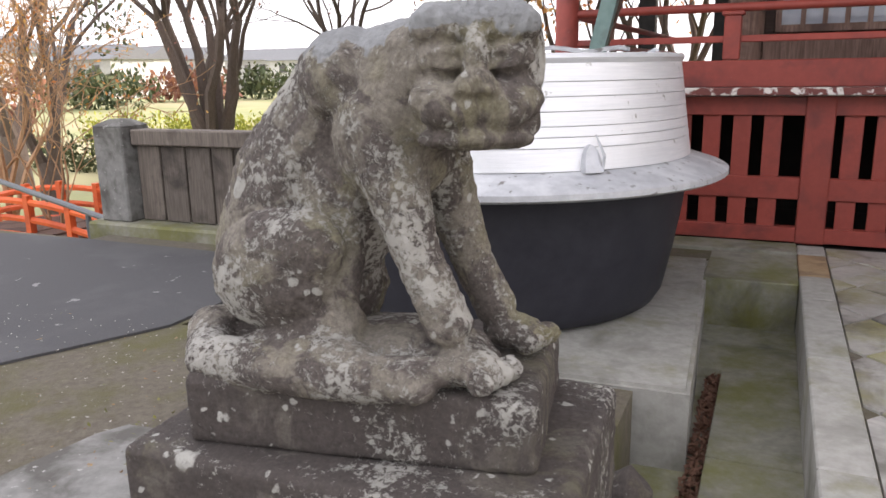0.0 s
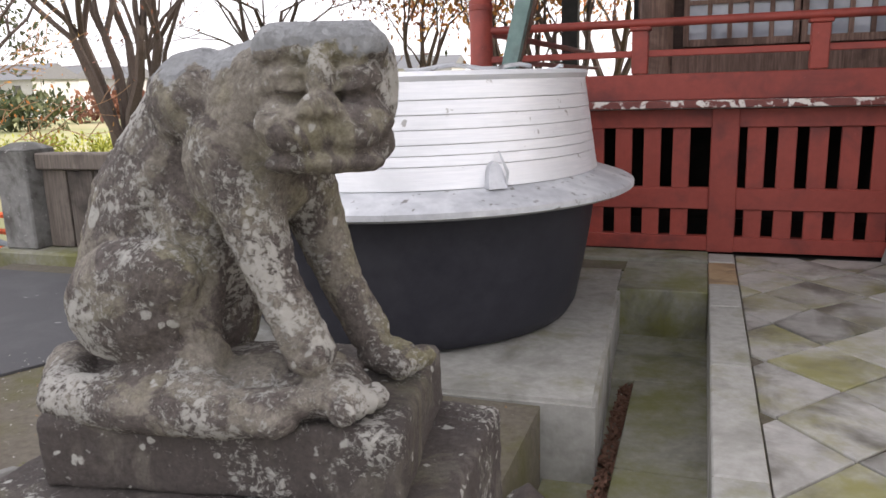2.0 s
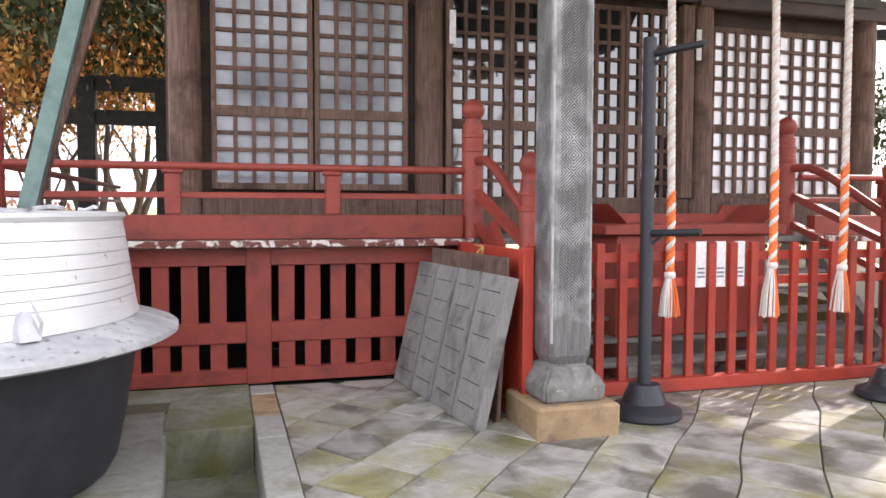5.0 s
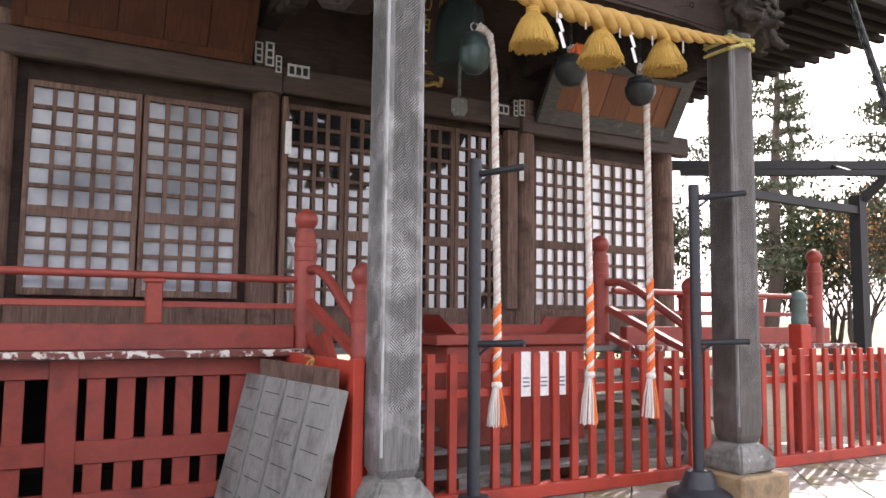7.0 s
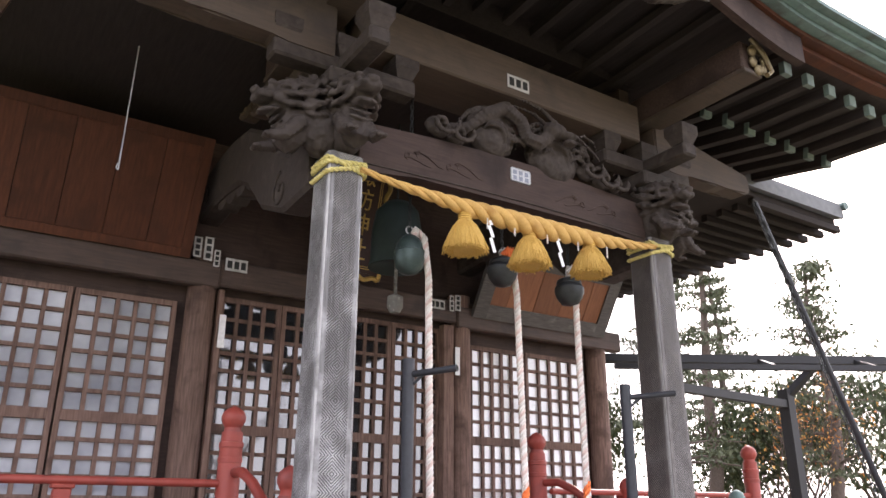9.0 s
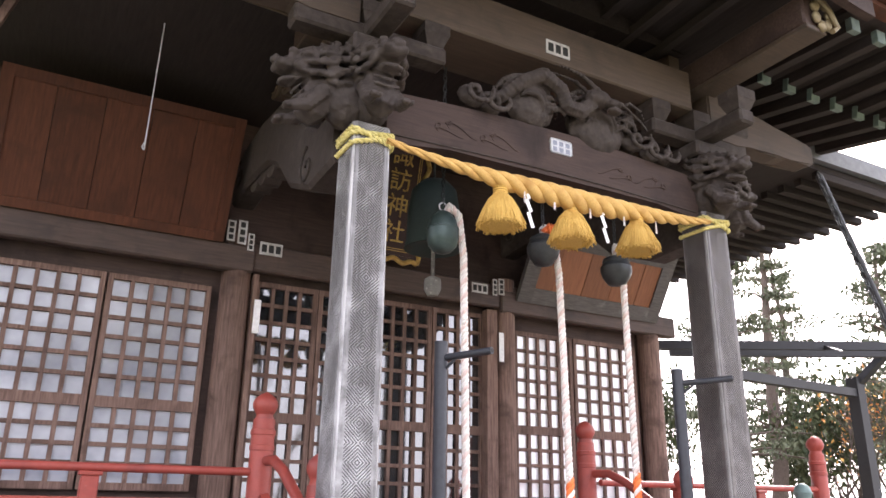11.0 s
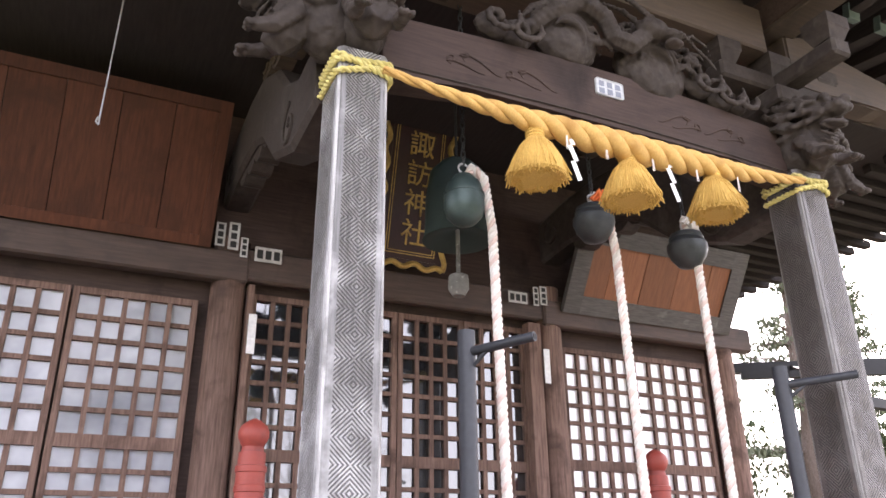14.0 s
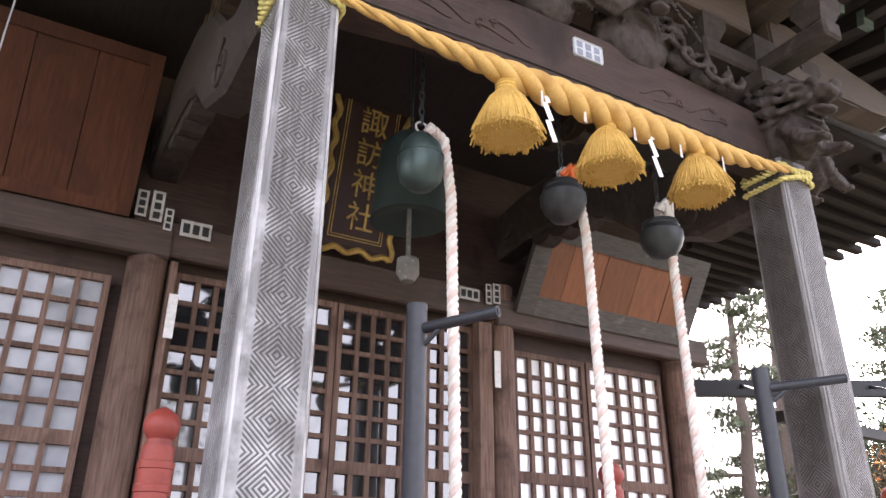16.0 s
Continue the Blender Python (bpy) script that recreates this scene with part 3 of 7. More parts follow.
# ---- guardian statue ----
def statue():
    bm = B()
    # haunches and body: it faces +x and is seen from its flank
    blob(bm, (-0.98, 2.20, 0.87), (0.235, 0.20, 0.20))
    limb(bm, [(-1.00, 2.20, 0.92), (-0.93, 2.19, 1.13), (-0.82, 2.15, 1.30), (-0.77, 2.12, 1.40)], [0.235, 0.215, 0.165, 0.125])
    blob(bm, (-0.75, 2.10, 1.40), (0.13, 0.15, 0.125))
    blob(bm, (-0.79, 2.13, 1.12), (0.15, 0.16, 0.26), (0, 20, 0))
    blob(bm, (-0.66, 2.07, 1.28), (0.115, 0.145, 0.16))
    # hind thigh, shin and foot
    blob(bm, (-0.905, 1.955, 0.965), (0.185, 0.085, 0.150), (0, -22, 0))
    blob(bm, (-0.80, 1.945, 1.03), (0.095, 0.072, 0.090))
    limb(bm, [(-0.77, 2.04, 1.13), (-0.745, 2.01, 0.99), (-0.755, 1.99, 0.87), (-0.73, 1.97, 0.80)], [0.060, 0.052, 0.046, 0.045])
    blob(bm, (-0.85, 2.00, 0.84), (0.16, 0.09, 0.09))
    blob(bm, (-0.80, 1.92, 0.79), (0.19, 0.06, 0.045))
    # front legs
    limb(bm, [(-0.635, 2.02, 1.30), (-0.590, 1.995, 1.16), (-0.548, 1.99, 1.03), (-0.475, 1.995, 0.87)], [0.105, 0.074, 0.056, 0.058])
    blob(bm, (-0.430, 1.990, 0.780), (0.085, 0.065, 0.048))
    limb(bm, [(-0.60, 2.20, 1.27), (-0.560, 2.23, 1.10), (-0.510, 2.24, 0.95), (-0.455, 2.25, 0.84)], [0.090, 0.068, 0.054, 0.056])
    blob(bm, (-0.405, 2.245, 0.780), (0.080, 0.064, 0.046))
    blob(bm, (-0.61, 2.11, 1.25), (0.095, 0.12, 0.13))
    for i in range(4):
        blob(bm, (-0.378 + 0.010 * i, 1.935 + 0.034 * i, 0.765), (0.036, 0.018, 0.032))
        blob(bm, (-0.358 + 0.010 * i, 2.195 + 0.033 * i, 0.768), (0.034, 0.018, 0.032))
    # tail curled forwards on the base
    limb(bm, [(-1.16, 2.02, 0.76), (-1.06, 1.89, 0.745), (-0.86, 1.870, 0.755), (-0.66, 1.895, 0.750), (-0.55, 1.915, 0.755), (-0.47, 1.935, 0.780)], [0.07, 0.065, 0.062, 0.060, 0.055, 0.035])
    blob(bm, (-0.54, 1.905, 0.745), (0.075, 0.05, 0.040))
    # rock under the belly
    blob(bm, (-0.62, 2.08, 0.75), (0.24, 0.17, 0.09))
    blob(bm, (-1.0, 2.12, 0.74), (0.22, 0.22, 0.06))
    # blocky head, turned to the viewer
    hm = Matrix.Translation((-0.425, 2.04, 1.405)) @ Euler((0, 0, radians(-68))).to_matrix().to_4x4()

    def hb(c, r, rot=(0, 0, 0)):
        blob(bm, hm @ Vector(c), r, (rot[0], rot[1], rot[2] - 68))
    box(bm, -0.15, 0.066, -0.128, 0.128, -0.125, 0.150, 0.030, hm)
    box(bm, -0.02, 0.092, -0.132, 0.132, 0.060, 0.142, 0.026, hm)
    box(bm, -0.06, 0.080, -0.136, 0.136, -0.148, -0.030, 0.040, hm)
    hb((0.095, 0, 0.03), (0.026, 0.028, 0.07))
    for sgn in (-1, 1):
        hb((0.066, 0.064 * sgn, 0.036), (0.030, 0.058, 0.040))
        hb((0.090, 0.062 * sgn, 0.024), (0.012, 0.036, 0.012), (8 * sgn, 0, 0))
        hb((0.092, 0.062 * sgn, 0.050), (0.012, 0.042, 0.010), (-8 * sgn, 0, 0))
        hb((0.070, 0.082 * sgn, -0.046), (0.050, 0.058, 0.048))
        hb((0.092, 0.048 * sgn, -0.058), (0.056, 0.072, 0.054))
        hb((0.145, 0.026 * sgn, -0.022), (0.012, 0.016, 0.012))
        hb((-0.04, 0.132 * sgn, 0.03), (0.055, 0.018, 0.085))
        hb((0.085, 0.072 * sgn, -0.122), (0.040, 0.050, 0.020))
    hb((0.124, 0, -0.012), (0.028, 0.044, 0.030))
    hb((0.080, 0, -0.118), (0.058, 0.095, 0.030))
    # neck
    limb(bm, [(-0.68, 2.11, 1.39), (-0.52, 2.06, 1.42)], [0.135, 0.125])
    blob(bm, (-0.60, 2.06, 1.34), (0.13, 0.13, 0.15))
    me = bpy.data.meshes.new("lion_dog_statue")
    finish(bm, True)
    bm.to_mesh(me)
    bm.free()
    ob = new("lion_dog_statue", me)
    me.materials.append(STATUE)
    rm = ob.modifiers.new("melt", "REMESH")
    rm.mode, rm.voxel_size, rm.use_smooth_shade = "VOXEL", 0.0066, True
    sm = ob.modifiers.new("soften", "SMOOTH")
    sm.factor, sm.iterations = 0.5, 3
    tx = bpy.data.textures.new("weathering", "CLOUDS")
    tx.noise_scale, tx.noise_depth = 0.028, 6
    dp = ob.modifiers.new("weather", "DISPLACE")
    dp.texture, dp.strength, dp.mid_level, dp.texture_coords = tx, 0.009, 0.5, "LOCAL"
    return tagged(ob, "weathered seated stone guardian dog, with lichen spots", "statue")


statue()


def rough_block(name, x0, x1, y0, y1, z0, z1, label, category, ma=None, turn=0, amp=0.016, bev=0.016, vox=0.011):
    bm = B()
    box(bm, x0, x1, y0, y1, z0, z1, bev)
    if turn:
        c = Vector(((x0 + x1) / 2, (y0 + y1) / 2, 0))
        bmesh.ops.rotate(bm, cent=c, matrix=Matrix.Rotation(radians(turn), 3, "Z"), verts=bm.verts[:])
    me = bpy.data.meshes.new(name)
    finish(bm, True)
    bm.to_mesh(me)
    bm.free()
    ob = new(name, me)
    me.materials.append(ma or STATUE_BASE)
    rm = ob.modifiers.new("grain", "REMESH")
    rm.mode, rm.voxel_size, rm.use_smooth_shade = "VOXEL", vox, True
    tx = bpy.data.textures.new("chipping", "CLOUDS")
    tx.noise_scale, tx.noise_depth = 0.09, 4
    dp = ob.modifiers.new("chip", "DISPLACE")
    dp.texture, dp.strength, dp.mid_level, dp.texture_coords = tx, amp, 0.5, "LOCAL"
    return tagged(ob, label, category)


rough_block("stone_slab", -1.14, -0.295, 1.875, 2.43, 0.55, 0.728, "lichen-spotted stone slab under the guardian dog", "slab", turn=10)
rough_block("statue_pedestal", -1.25, -0.17, 1.76, 2.50, -0.03, 0.555, "dark mossy stone pedestal with white lichen", "pedestal", turn=3)
rough_block("round_stone", -0.29, -0.13, 2.82, 3.03, -0.4, 0.085, "small rounded grey stone beside the pedestal", "stone", amp=0.03, bev=0.08)

# ---- pillar bases and pillars ----
PL, PR = (2.50, 5.28), (5.90, 5.28)
earlier = built()


def pillar(x, y, mossy):
    rough = thing("porch_pillar", (x, y, 0.22), "square grey carved wooden porch pillar with nested diamond grooves", "pillar", "porch pillars")
    bm = B()
    c = 0.028
    h = 0.154
    poly = [(-h + c, -h), (h - c, -h), (h, -h + c), (h, h - c), (h - c, h), (-h + c, h), (-h, h - c), (-h, -h + c)]
    def ring(k, z):
        return [bm.verts.new((x + p[0] * k, y + p[1] * k, z)) for p in poly]
    rings = [ring(0.80, 0.47), ring(0.97, 0.53), ring(1.0, 0.60), ring(1.0, 1.8), ring(0.94, 4.25)]
    for a, b in zip(rings, rings[1:]):
        for i in range(8):
            bm.faces.new((a[i], a[(i + 1) % 8], b[(i + 1) % 8], b[i]))
    bm.faces.new(list(reversed(rings[0])))
    bm.faces.new(rings[-1])
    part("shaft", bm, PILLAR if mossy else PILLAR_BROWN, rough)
    bm = B()
    for sx in (-1, 1):
        for sy in (-1, 1):
            tube(bm, [(x + sx * (h - 0.016), y + sy * (h - 0.016), 0.62), (x + sx * (h * 0.94 - 0.016), y + sy * (h * 0.94 - 0.016), 4.2)], 0.012, 6)
    part("corner_bead", bm, EDGE_SHEEN if mossy else WOOD_GREY, rough, "pale corner beads along the pillar edges")
    bm = B()
    lathe(bm, [(0.30, 0.22), (0.33, 0.30), (0.31, 0.36), (0.23, 0.43), (0.20, 0.47)], 4, (x, y, 0), m=None)
    bmesh.ops.rotate(bm, cent=(x, y, 0), matrix=Matrix.Rotation(radians(45), 3, "Z"), verts=bm.verts[:])
    bmesh.ops.bevel(bm, geom=bm.edges[:], offset=0.02, segments=2, affect="EDGES")
    part("collar_stone", bm, GREY_STONE, rough, "grey moulded stone collar", smooth=True)
    bm = B()
    box(bm, x - 0.30, x + 0.30, y - 0.30, y + 0.30, -0.02, 0.22, 0.02)
    st = solid("base_stone", bm, TAN_STONE, "rough tan stone block under the porch pillar", "stone", "pillar base stones")
    return rough


pillar(*PL, True)
pillar(*PR, False)
settle(earlier)

# ---- veranda, fence under it, rails ----
VX0, VX1 = -1.78, 2.36
earlier = built()
bm = B()
box(bm, VX0, VX1, 6.97, 8.8, 1.215, 1.275)
box(bm, VX0, -0.2, 8.8, 16, 1.215, 1.275)
box(bm, VX1, 6.15, 7.2, 8.8, 1.215, 1.275)
box(bm, 6.15, 10.1, 6.97, 8.8, 1.215, 1.275)
box(bm, 8.9, 10.1, 8.8, 16, 1.215, 1.275)
solid("veranda_floor", bm, WOOD_GREY, "weathered grey plank veranda", "veranda", kind="structure")
for x0, x1 in ((VX0, -0.6), (-0.597, 0.9), (0.903, VX1), (6.2, 8.2), (8.203, 10.1)):
    bm = B()
    box(bm, x0, x1, 6.88, 6.965, 1.225, 1.285, 0.006)
    solid("veranda_edge", bm, RED_CHIPPED, "dark red veranda edge board with white chipped paint", "edge board", "veranda edge boards", "structure")
for x0, x1 in ((VX0 + 0.1, VX1 - 0.02), (6.3, 10.0)):
    bm = B()
    box(bm, x0, x1, 7.20, 7.32, 1.28, 1.50, 0.008)
    solid("rail_sill", bm, RED, "red painted sill beam along the veranda", "beam", "veranda sills", "structure")


def newel(x, y, z0, ztop, r=0.10):
    t = thing("newel_post", (x, y, z0), "round red newel post with an onion finial and ring bands", "post", "newel posts")
    bm = B()
    h = ztop - z0
    lathe(bm, [(r, 0), (r, h - 0.52), (r * 0.98, h - 0.515), (r * 1.06, h - 0.51), (r * 1.06, h - 0.47), (r, h - 0.465), (r, h - 0.38), (r * 1.07, h - 0.375), (r * 1.07, h - 0.335), (r * 0.95, h - 0.33), (r * 0.92, h - 0.24)], 20, (x, y, z0))
    part("shaft", bm, RED, t, smooth=True)
    bm = B()
    lathe(bm, [(r * 0.80, h - 0.242), (r * 0.72, h - 0.20), (r * 0.85, h - 0.18), (r * 1.05, h - 0.14), (r * 1.08, h - 0.10), (r * 0.9, h - 0.055), (r * 0.5, h - 0.02), (r * 0.12, h)], 20, (x, y, z0))
    part("finial", bm, RED, t, smooth=True)
    return t


newel(-1.57, 7.26, 1.28, 2.62)
newel(2.45, 7.27, 1.28, 2.62)
newel(2.63, 6.30, 0.0, 2.05, 0.09)
newel(6.08, 7.40, 1.28, 2.60)
newel(6.38, 6.30, 0.0, 2.06, 0.09)
newel(9.78, 7.26, 1.28, 2.62)


def rails(x0, x1, posts):
    t = thing("veranda_railing", ((x0 + x1) / 2, 7.26, 1.5), "low red painted wooden railing along the veranda", "railing", "veranda railings")
    bm = B()
    tube(bm, [(x0, 7.26, 1.925), (x1, 7.26, 1.925)], 0.036, 12)
    part("top_rail", bm, RED, t, smooth=True)
    bm = B()
    box(bm, x0, x1, 7.235, 7.285, 1.645, 1.70, 0.006)
    part("middle_rail", bm, RED, t)
    for p in posts:
        bm = B()
        box(bm, p - 0.065, p + 0.065, 7.20, 7.32, 1.505, 1.86, 0.008)
        box(bm, p - 0.085, p + 0.085, 7.19, 7.33, 1.86, 1.895, 0.008)
        part("post", bm, RED, t)
    return t


rails(-1.50, 2.37, (-0.21, 1.13))
rails(6.15, 9.72, (7.3, 8.6))
bm = B()
tube(bm, [(-1.57, 7.3, 1.925), (-1.57, 15, 1.925)], 0.036, 10)
box(bm, -1.595, -1.545, 7.3, 15, 1.645, 1.70)
solid("side_railing", bm, RED, "red railing along the veranda's side", "railing")


def stair_rail(x0, y0, x1, y1):
    t = thing("stair_rail", (x0, y0, 1.3), "sloping red stair handrail with curved top", "handrail", "stair handrails")
    bm = B()
    pts = [(x0, y0, 2.02), (x0 + (x1 - x0) * 0.15, y0 + (y1 - y0) * 0.2, 2.02), (x0 + (x1 - x0) * 0.4, y0 + (y1 - y0) * 0.4, 1.93), (x1, y1, 1.52)]
    tube(bm, pts, 0.045, 10)
    part("top_rail", bm, RED, t, smooth=True)
    bm = B()
    for dz in (-0.30, -0.62):
        a, b = Vector((x0, y0, 2.02 + dz)), Vector((x1, y1, 1.56 + dz))
        tube(bm, [a, a.lerp(b, 0.3), b], [0.05, 0.055, 0.05], 4)
    part("lower_rail", bm, RED, t)
    return t


stair_rail(2.47, 7.2, 2.62, 6.38)
stair_rail(6.10, 7.3, 6.37, 6.38)
bm = B()
prism(bm, [(7.2, 1.28), (7.2, 0.9), (6.36, 0.4), (6.36, 0.85), (6.9, 1.45)], 2.50, 2.57, "x")
solid("stair_stringer", bm, RED, "red boarded side of the stair", "stair side")
bm = B()
prism(bm, [(7.2, 1.28), (7.2, 0.9), (6.3, 0.05), (6.2, 0.3)], 6.2, 6.3, "x")
solid("stair_stringer", bm, WOOD_GREY, "pale weathered side board of the stair", "stair side")
stairs = thing("wooden_stairs", (4.3, 6.8, 0), "grey wooden shrine steps behind the red fence", "stairs", kind="structure")
for i in range(6):
    bm = B()
    box(bm, 2.75, 6.18, 6.2 + 0.17 * i, 6.45 + 0.17 * i, 0.17 + 0.18 * i, 0.21 + 0.18 * i, 0.006)
    part("tread", bm, WOOD_GREY, stairs)

fence = thing("veranda_skirt_fence", (0.3, 7.1, 0.02), "dark red slatted skirting fence under the veranda", "fence", kind="structure")
bm = B()
box(bm, -1.72, 2.34, 7.05, 7.15, 1.06, 1.212, 0.006)
part("top_beam", bm, RED, fence)
bm = B()
box(bm, -1.72, 2.34, 7.06, 7.14, 0.38, 0.56, 0.006)
part("middle_rail", bm, RED, fence)
bm = B()
box(bm, -1.72, 2.34, 7.05, 7.15, 0.025, 0.15, 0.006)
part("bottom_rail", bm, RED, fence)
for p in (-1.66, 0.475):
    bm = B()
    box(bm, p - 0.105, p + 0.105, 7.03, 7.17, 0.02, 1.215, 0.008)
    part("post", bm, RED, fence)
for p in (2.29,):
    bm = B()
    box(bm, p - 0.05, p + 0.05, 7.03, 7.17, 0.02, 1.215, 0.008)
    part("post", bm, RED, fence)
for x in [-1.45 + 0.228 * i for i in range(8)] + [0.71 + 0.222 * i for i in range(7)]:
    for z0, z1 in ((0.555, 1.065), (0.145, 0.385)):
        bm = B()
        box(bm, x - 0.068, x + 0.068, 7.08, 7.12, z0, z1, 0.004)
        part("slat", bm, RED, fence)
settle(earlier, VERANDA)
# Added near-black boards and floor keep the space behind the slats in shade.
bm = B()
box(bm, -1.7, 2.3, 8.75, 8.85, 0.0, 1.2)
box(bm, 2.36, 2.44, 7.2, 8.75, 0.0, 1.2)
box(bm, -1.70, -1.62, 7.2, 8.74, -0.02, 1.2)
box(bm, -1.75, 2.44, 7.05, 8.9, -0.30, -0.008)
solid("crawlspace_wall", bm, WOOD_BLACK, "added dark boards standing for the shade under the floor", "wall", kind="structure")

# ---- main wall, columns, lattices ----
WY = 8.93
earlier = built()
wall = B()
box(wall, -0.35, 8.8, 9.02, 9.12, 1.2, 7.2)
solid("wall_front", wall, WOOD_BEAM, "dark timber front wall of the shrine hall", "wall", kind="structure")
settle(earlier, HALL)
bm = B()
box(bm, -0.35, -0.22, 8.70, 16, 1.0, 7.2)
solid("wall_left", bm, WOOD_BROWN, "dark timber side wall", "wall", kind="structure")
bm = B()
box(bm, 8.26, 8.38, 8.70, 16, 1.0, 7.2)
solid("wall_right", bm, WOOD_BROWN, "dark timber side wall", "wall", kind="structure")
earlier = built()
for x in (-0.18, 2.47, 6.02, 8.58):
    bm = B()
    lathe(bm, [(0.165, 1.27), (0.165, 3.0), (0.160, 4.55)], 24, (x, 8.93, 0))
    solid("round_column", bm, WOOD_BROWN, "round brown weathered timber column with long cracks", "column", "hall columns", "structure", smooth=True)


def lattice(x0, x1, z0, z1, mid, nx, rows_lo, rows_hi, pane, name="lattice_window", y=8.96):
    t = thing(name, ((x0 + x1) / 2, y, z0), "brown wooden lattice shutter with glazed square panes", "window", "lattice windows", "structure")
    s = 0.055
    bm = B()
    box(bm, x0, x0 + s, y - 0.03, y + 0.02, z0, z1, 0.004)
    box(bm, x1 - s, x1, y - 0.03, y + 0.02, z0, z1, 0.004)
    box(bm, x0 + s, x1 - s, y - 0.028, y + 0.018, z0, z0 + 0.07)
    box(bm, x0 + s, x1 - s, y - 0.028, y + 0.018, z1 - 0.06, z1)
    if mid:
        box(bm, x0 + s, x1 - s, y - 0.028, y + 0.018, mid - 0.055, mid + 0.055)
    part("frame", bm, WOOD_BROWN, t)
    step = (x1 - x0 - 2 * s) / nx
    for i in range(1, nx):
        bm = B()
        x = x0 + s + step * i
        box(bm, x - 0.022, x + 0.022, y - 0.02, y + 0.012, z0 + 0.06, z1 - 0.05)
        part("upright_bar", bm, WOOD_BROWN, t)
    spans = [(z0 + 0.07, mid - 0.055, rows_lo), (mid + 0.055, z1 - 0.06, rows_hi)] if mid else [(z0 + 0.07, z1 - 0.06, rows_hi)]
    for a, b, n in spans:
        for j in range(1, n):
            z = a + (b - a) * j / n
            bm = B()
            box(bm, x0 + s, x1 - s, y - 0.016, y + 0.016, z - 0.021, z + 0.021)
            part("cross_bar", bm, WOOD_BROWN, t)
    bm = B()
    box(bm, x0 + 0.03, x1 - 0.03, y + 0.02, y + 0.026, z0 + 0.03, z1 - 0.03)
    part("pane", bm, pane, t, "pane of window glass")
    return t


lattice(0.08, 1.15, 1.76, 3.92, 2.60, 5, 4, 6, PANE)
lattice(1.17, 2.22, 1.76, 3.92, 2.60, 5, 4, 6, PANE)
lattice(6.20, 7.17, 1.70, 3.90, 2.60, 5, 4, 6, PANE_SKYLIT)
lattice(7.19, 8.32, 1.70, 3.90, 2.60, 5, 4, 6, PANE_SKYLIT)
for i in range(4):
    x = 2.70 + 0.76 * i
    lattice(x, x + 0.75, 1.62, 4.06, 2.55, 4, 4, 7, DOOR_GLASS, "lattice_door", 8.97)
bm = B()
for x0, x1 in ((-0.02, 2.31), (2.63, 5.86), (6.18, 8.43)):
    box(bm, x0, x1, 8.86, 9.02, 1.28, 1.70, 0.006)
solid("window_sill", bm, WOOD_BROWN, "brown weathered wall boards below the lattices", "sill", kind="structure")
for x0, x1, z0, z1 in ((-0.5, 2.62, 4.10, 4.40), (2.3, 6.2, 4.14, 4.46), (5.9, 9.0, 4.08, 4.38)):
    bm = B()
    box(bm, x0, x1, 8.76 if x0 != 2.3 else 8.80, 8.92, z0, z1, 0.02)
    solid("lintel_beam", bm, LINTEL, "heavy dark lintel beam with carved ends", "beam", "lintel beams", "structure")


def shutter(x0, x1, yb, zb, yt, zt, fw=0.0, fm=None, bmat=None):
    t = thing("hinged_shutter", ((x0 + x1) / 2, yb, zb), "red-brown boarded top-hung shutter propped outwards", "shutter", "raised shutters")
    d = Vector((0, yt - yb, zt - zb))
    L = d.length
    ang = math.degrees(math.atan2(d.z, -d.y))
    m = Matrix.Translation((x0, yb, zb)) @ Euler((radians(-ang), 0, 0)).to_matrix().to_4x4() @ Matrix.Diagonal((1, -1, 1, 1))
    W = x1 - x0
    n = 5
    for i in range(n):
        bm = B()
        box(bm, W * i / n + 0.004, W * (i + 1) / n - 0.004, 0.05, L - 0.05, -0.012 + 0.003 * (i % 2), 0.012, m=m)
        part("board", bm, bmat or WOOD_SHUTTER, t)
    for a, b, c, e in ((0.07 + fw, W - 0.07 - fw, -0.03, 0.07 + fw), (0.07 + fw, W - 0.07 - fw, L - 0.09 - fw, L + 0.02), (-0.04, 0.07 + fw, -0.03, L + 0.02), (W - 0.07 - fw, W + 0.04, -0.03, L + 0.02)):
        bm = B()
        box(bm, a, b, c, e, -0.035, 0.03, m=m)
        part("frame_rail", bm, fm or WOOD_SHUTTER, t)
    return t


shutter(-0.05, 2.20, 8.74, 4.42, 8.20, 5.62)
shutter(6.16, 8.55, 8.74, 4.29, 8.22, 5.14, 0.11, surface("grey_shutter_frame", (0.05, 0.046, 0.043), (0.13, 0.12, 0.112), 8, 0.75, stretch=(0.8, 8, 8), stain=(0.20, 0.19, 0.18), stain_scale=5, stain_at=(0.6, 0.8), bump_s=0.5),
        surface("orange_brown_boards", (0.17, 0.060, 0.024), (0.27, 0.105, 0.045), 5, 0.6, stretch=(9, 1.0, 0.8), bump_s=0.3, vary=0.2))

settle(earlier, HALL)

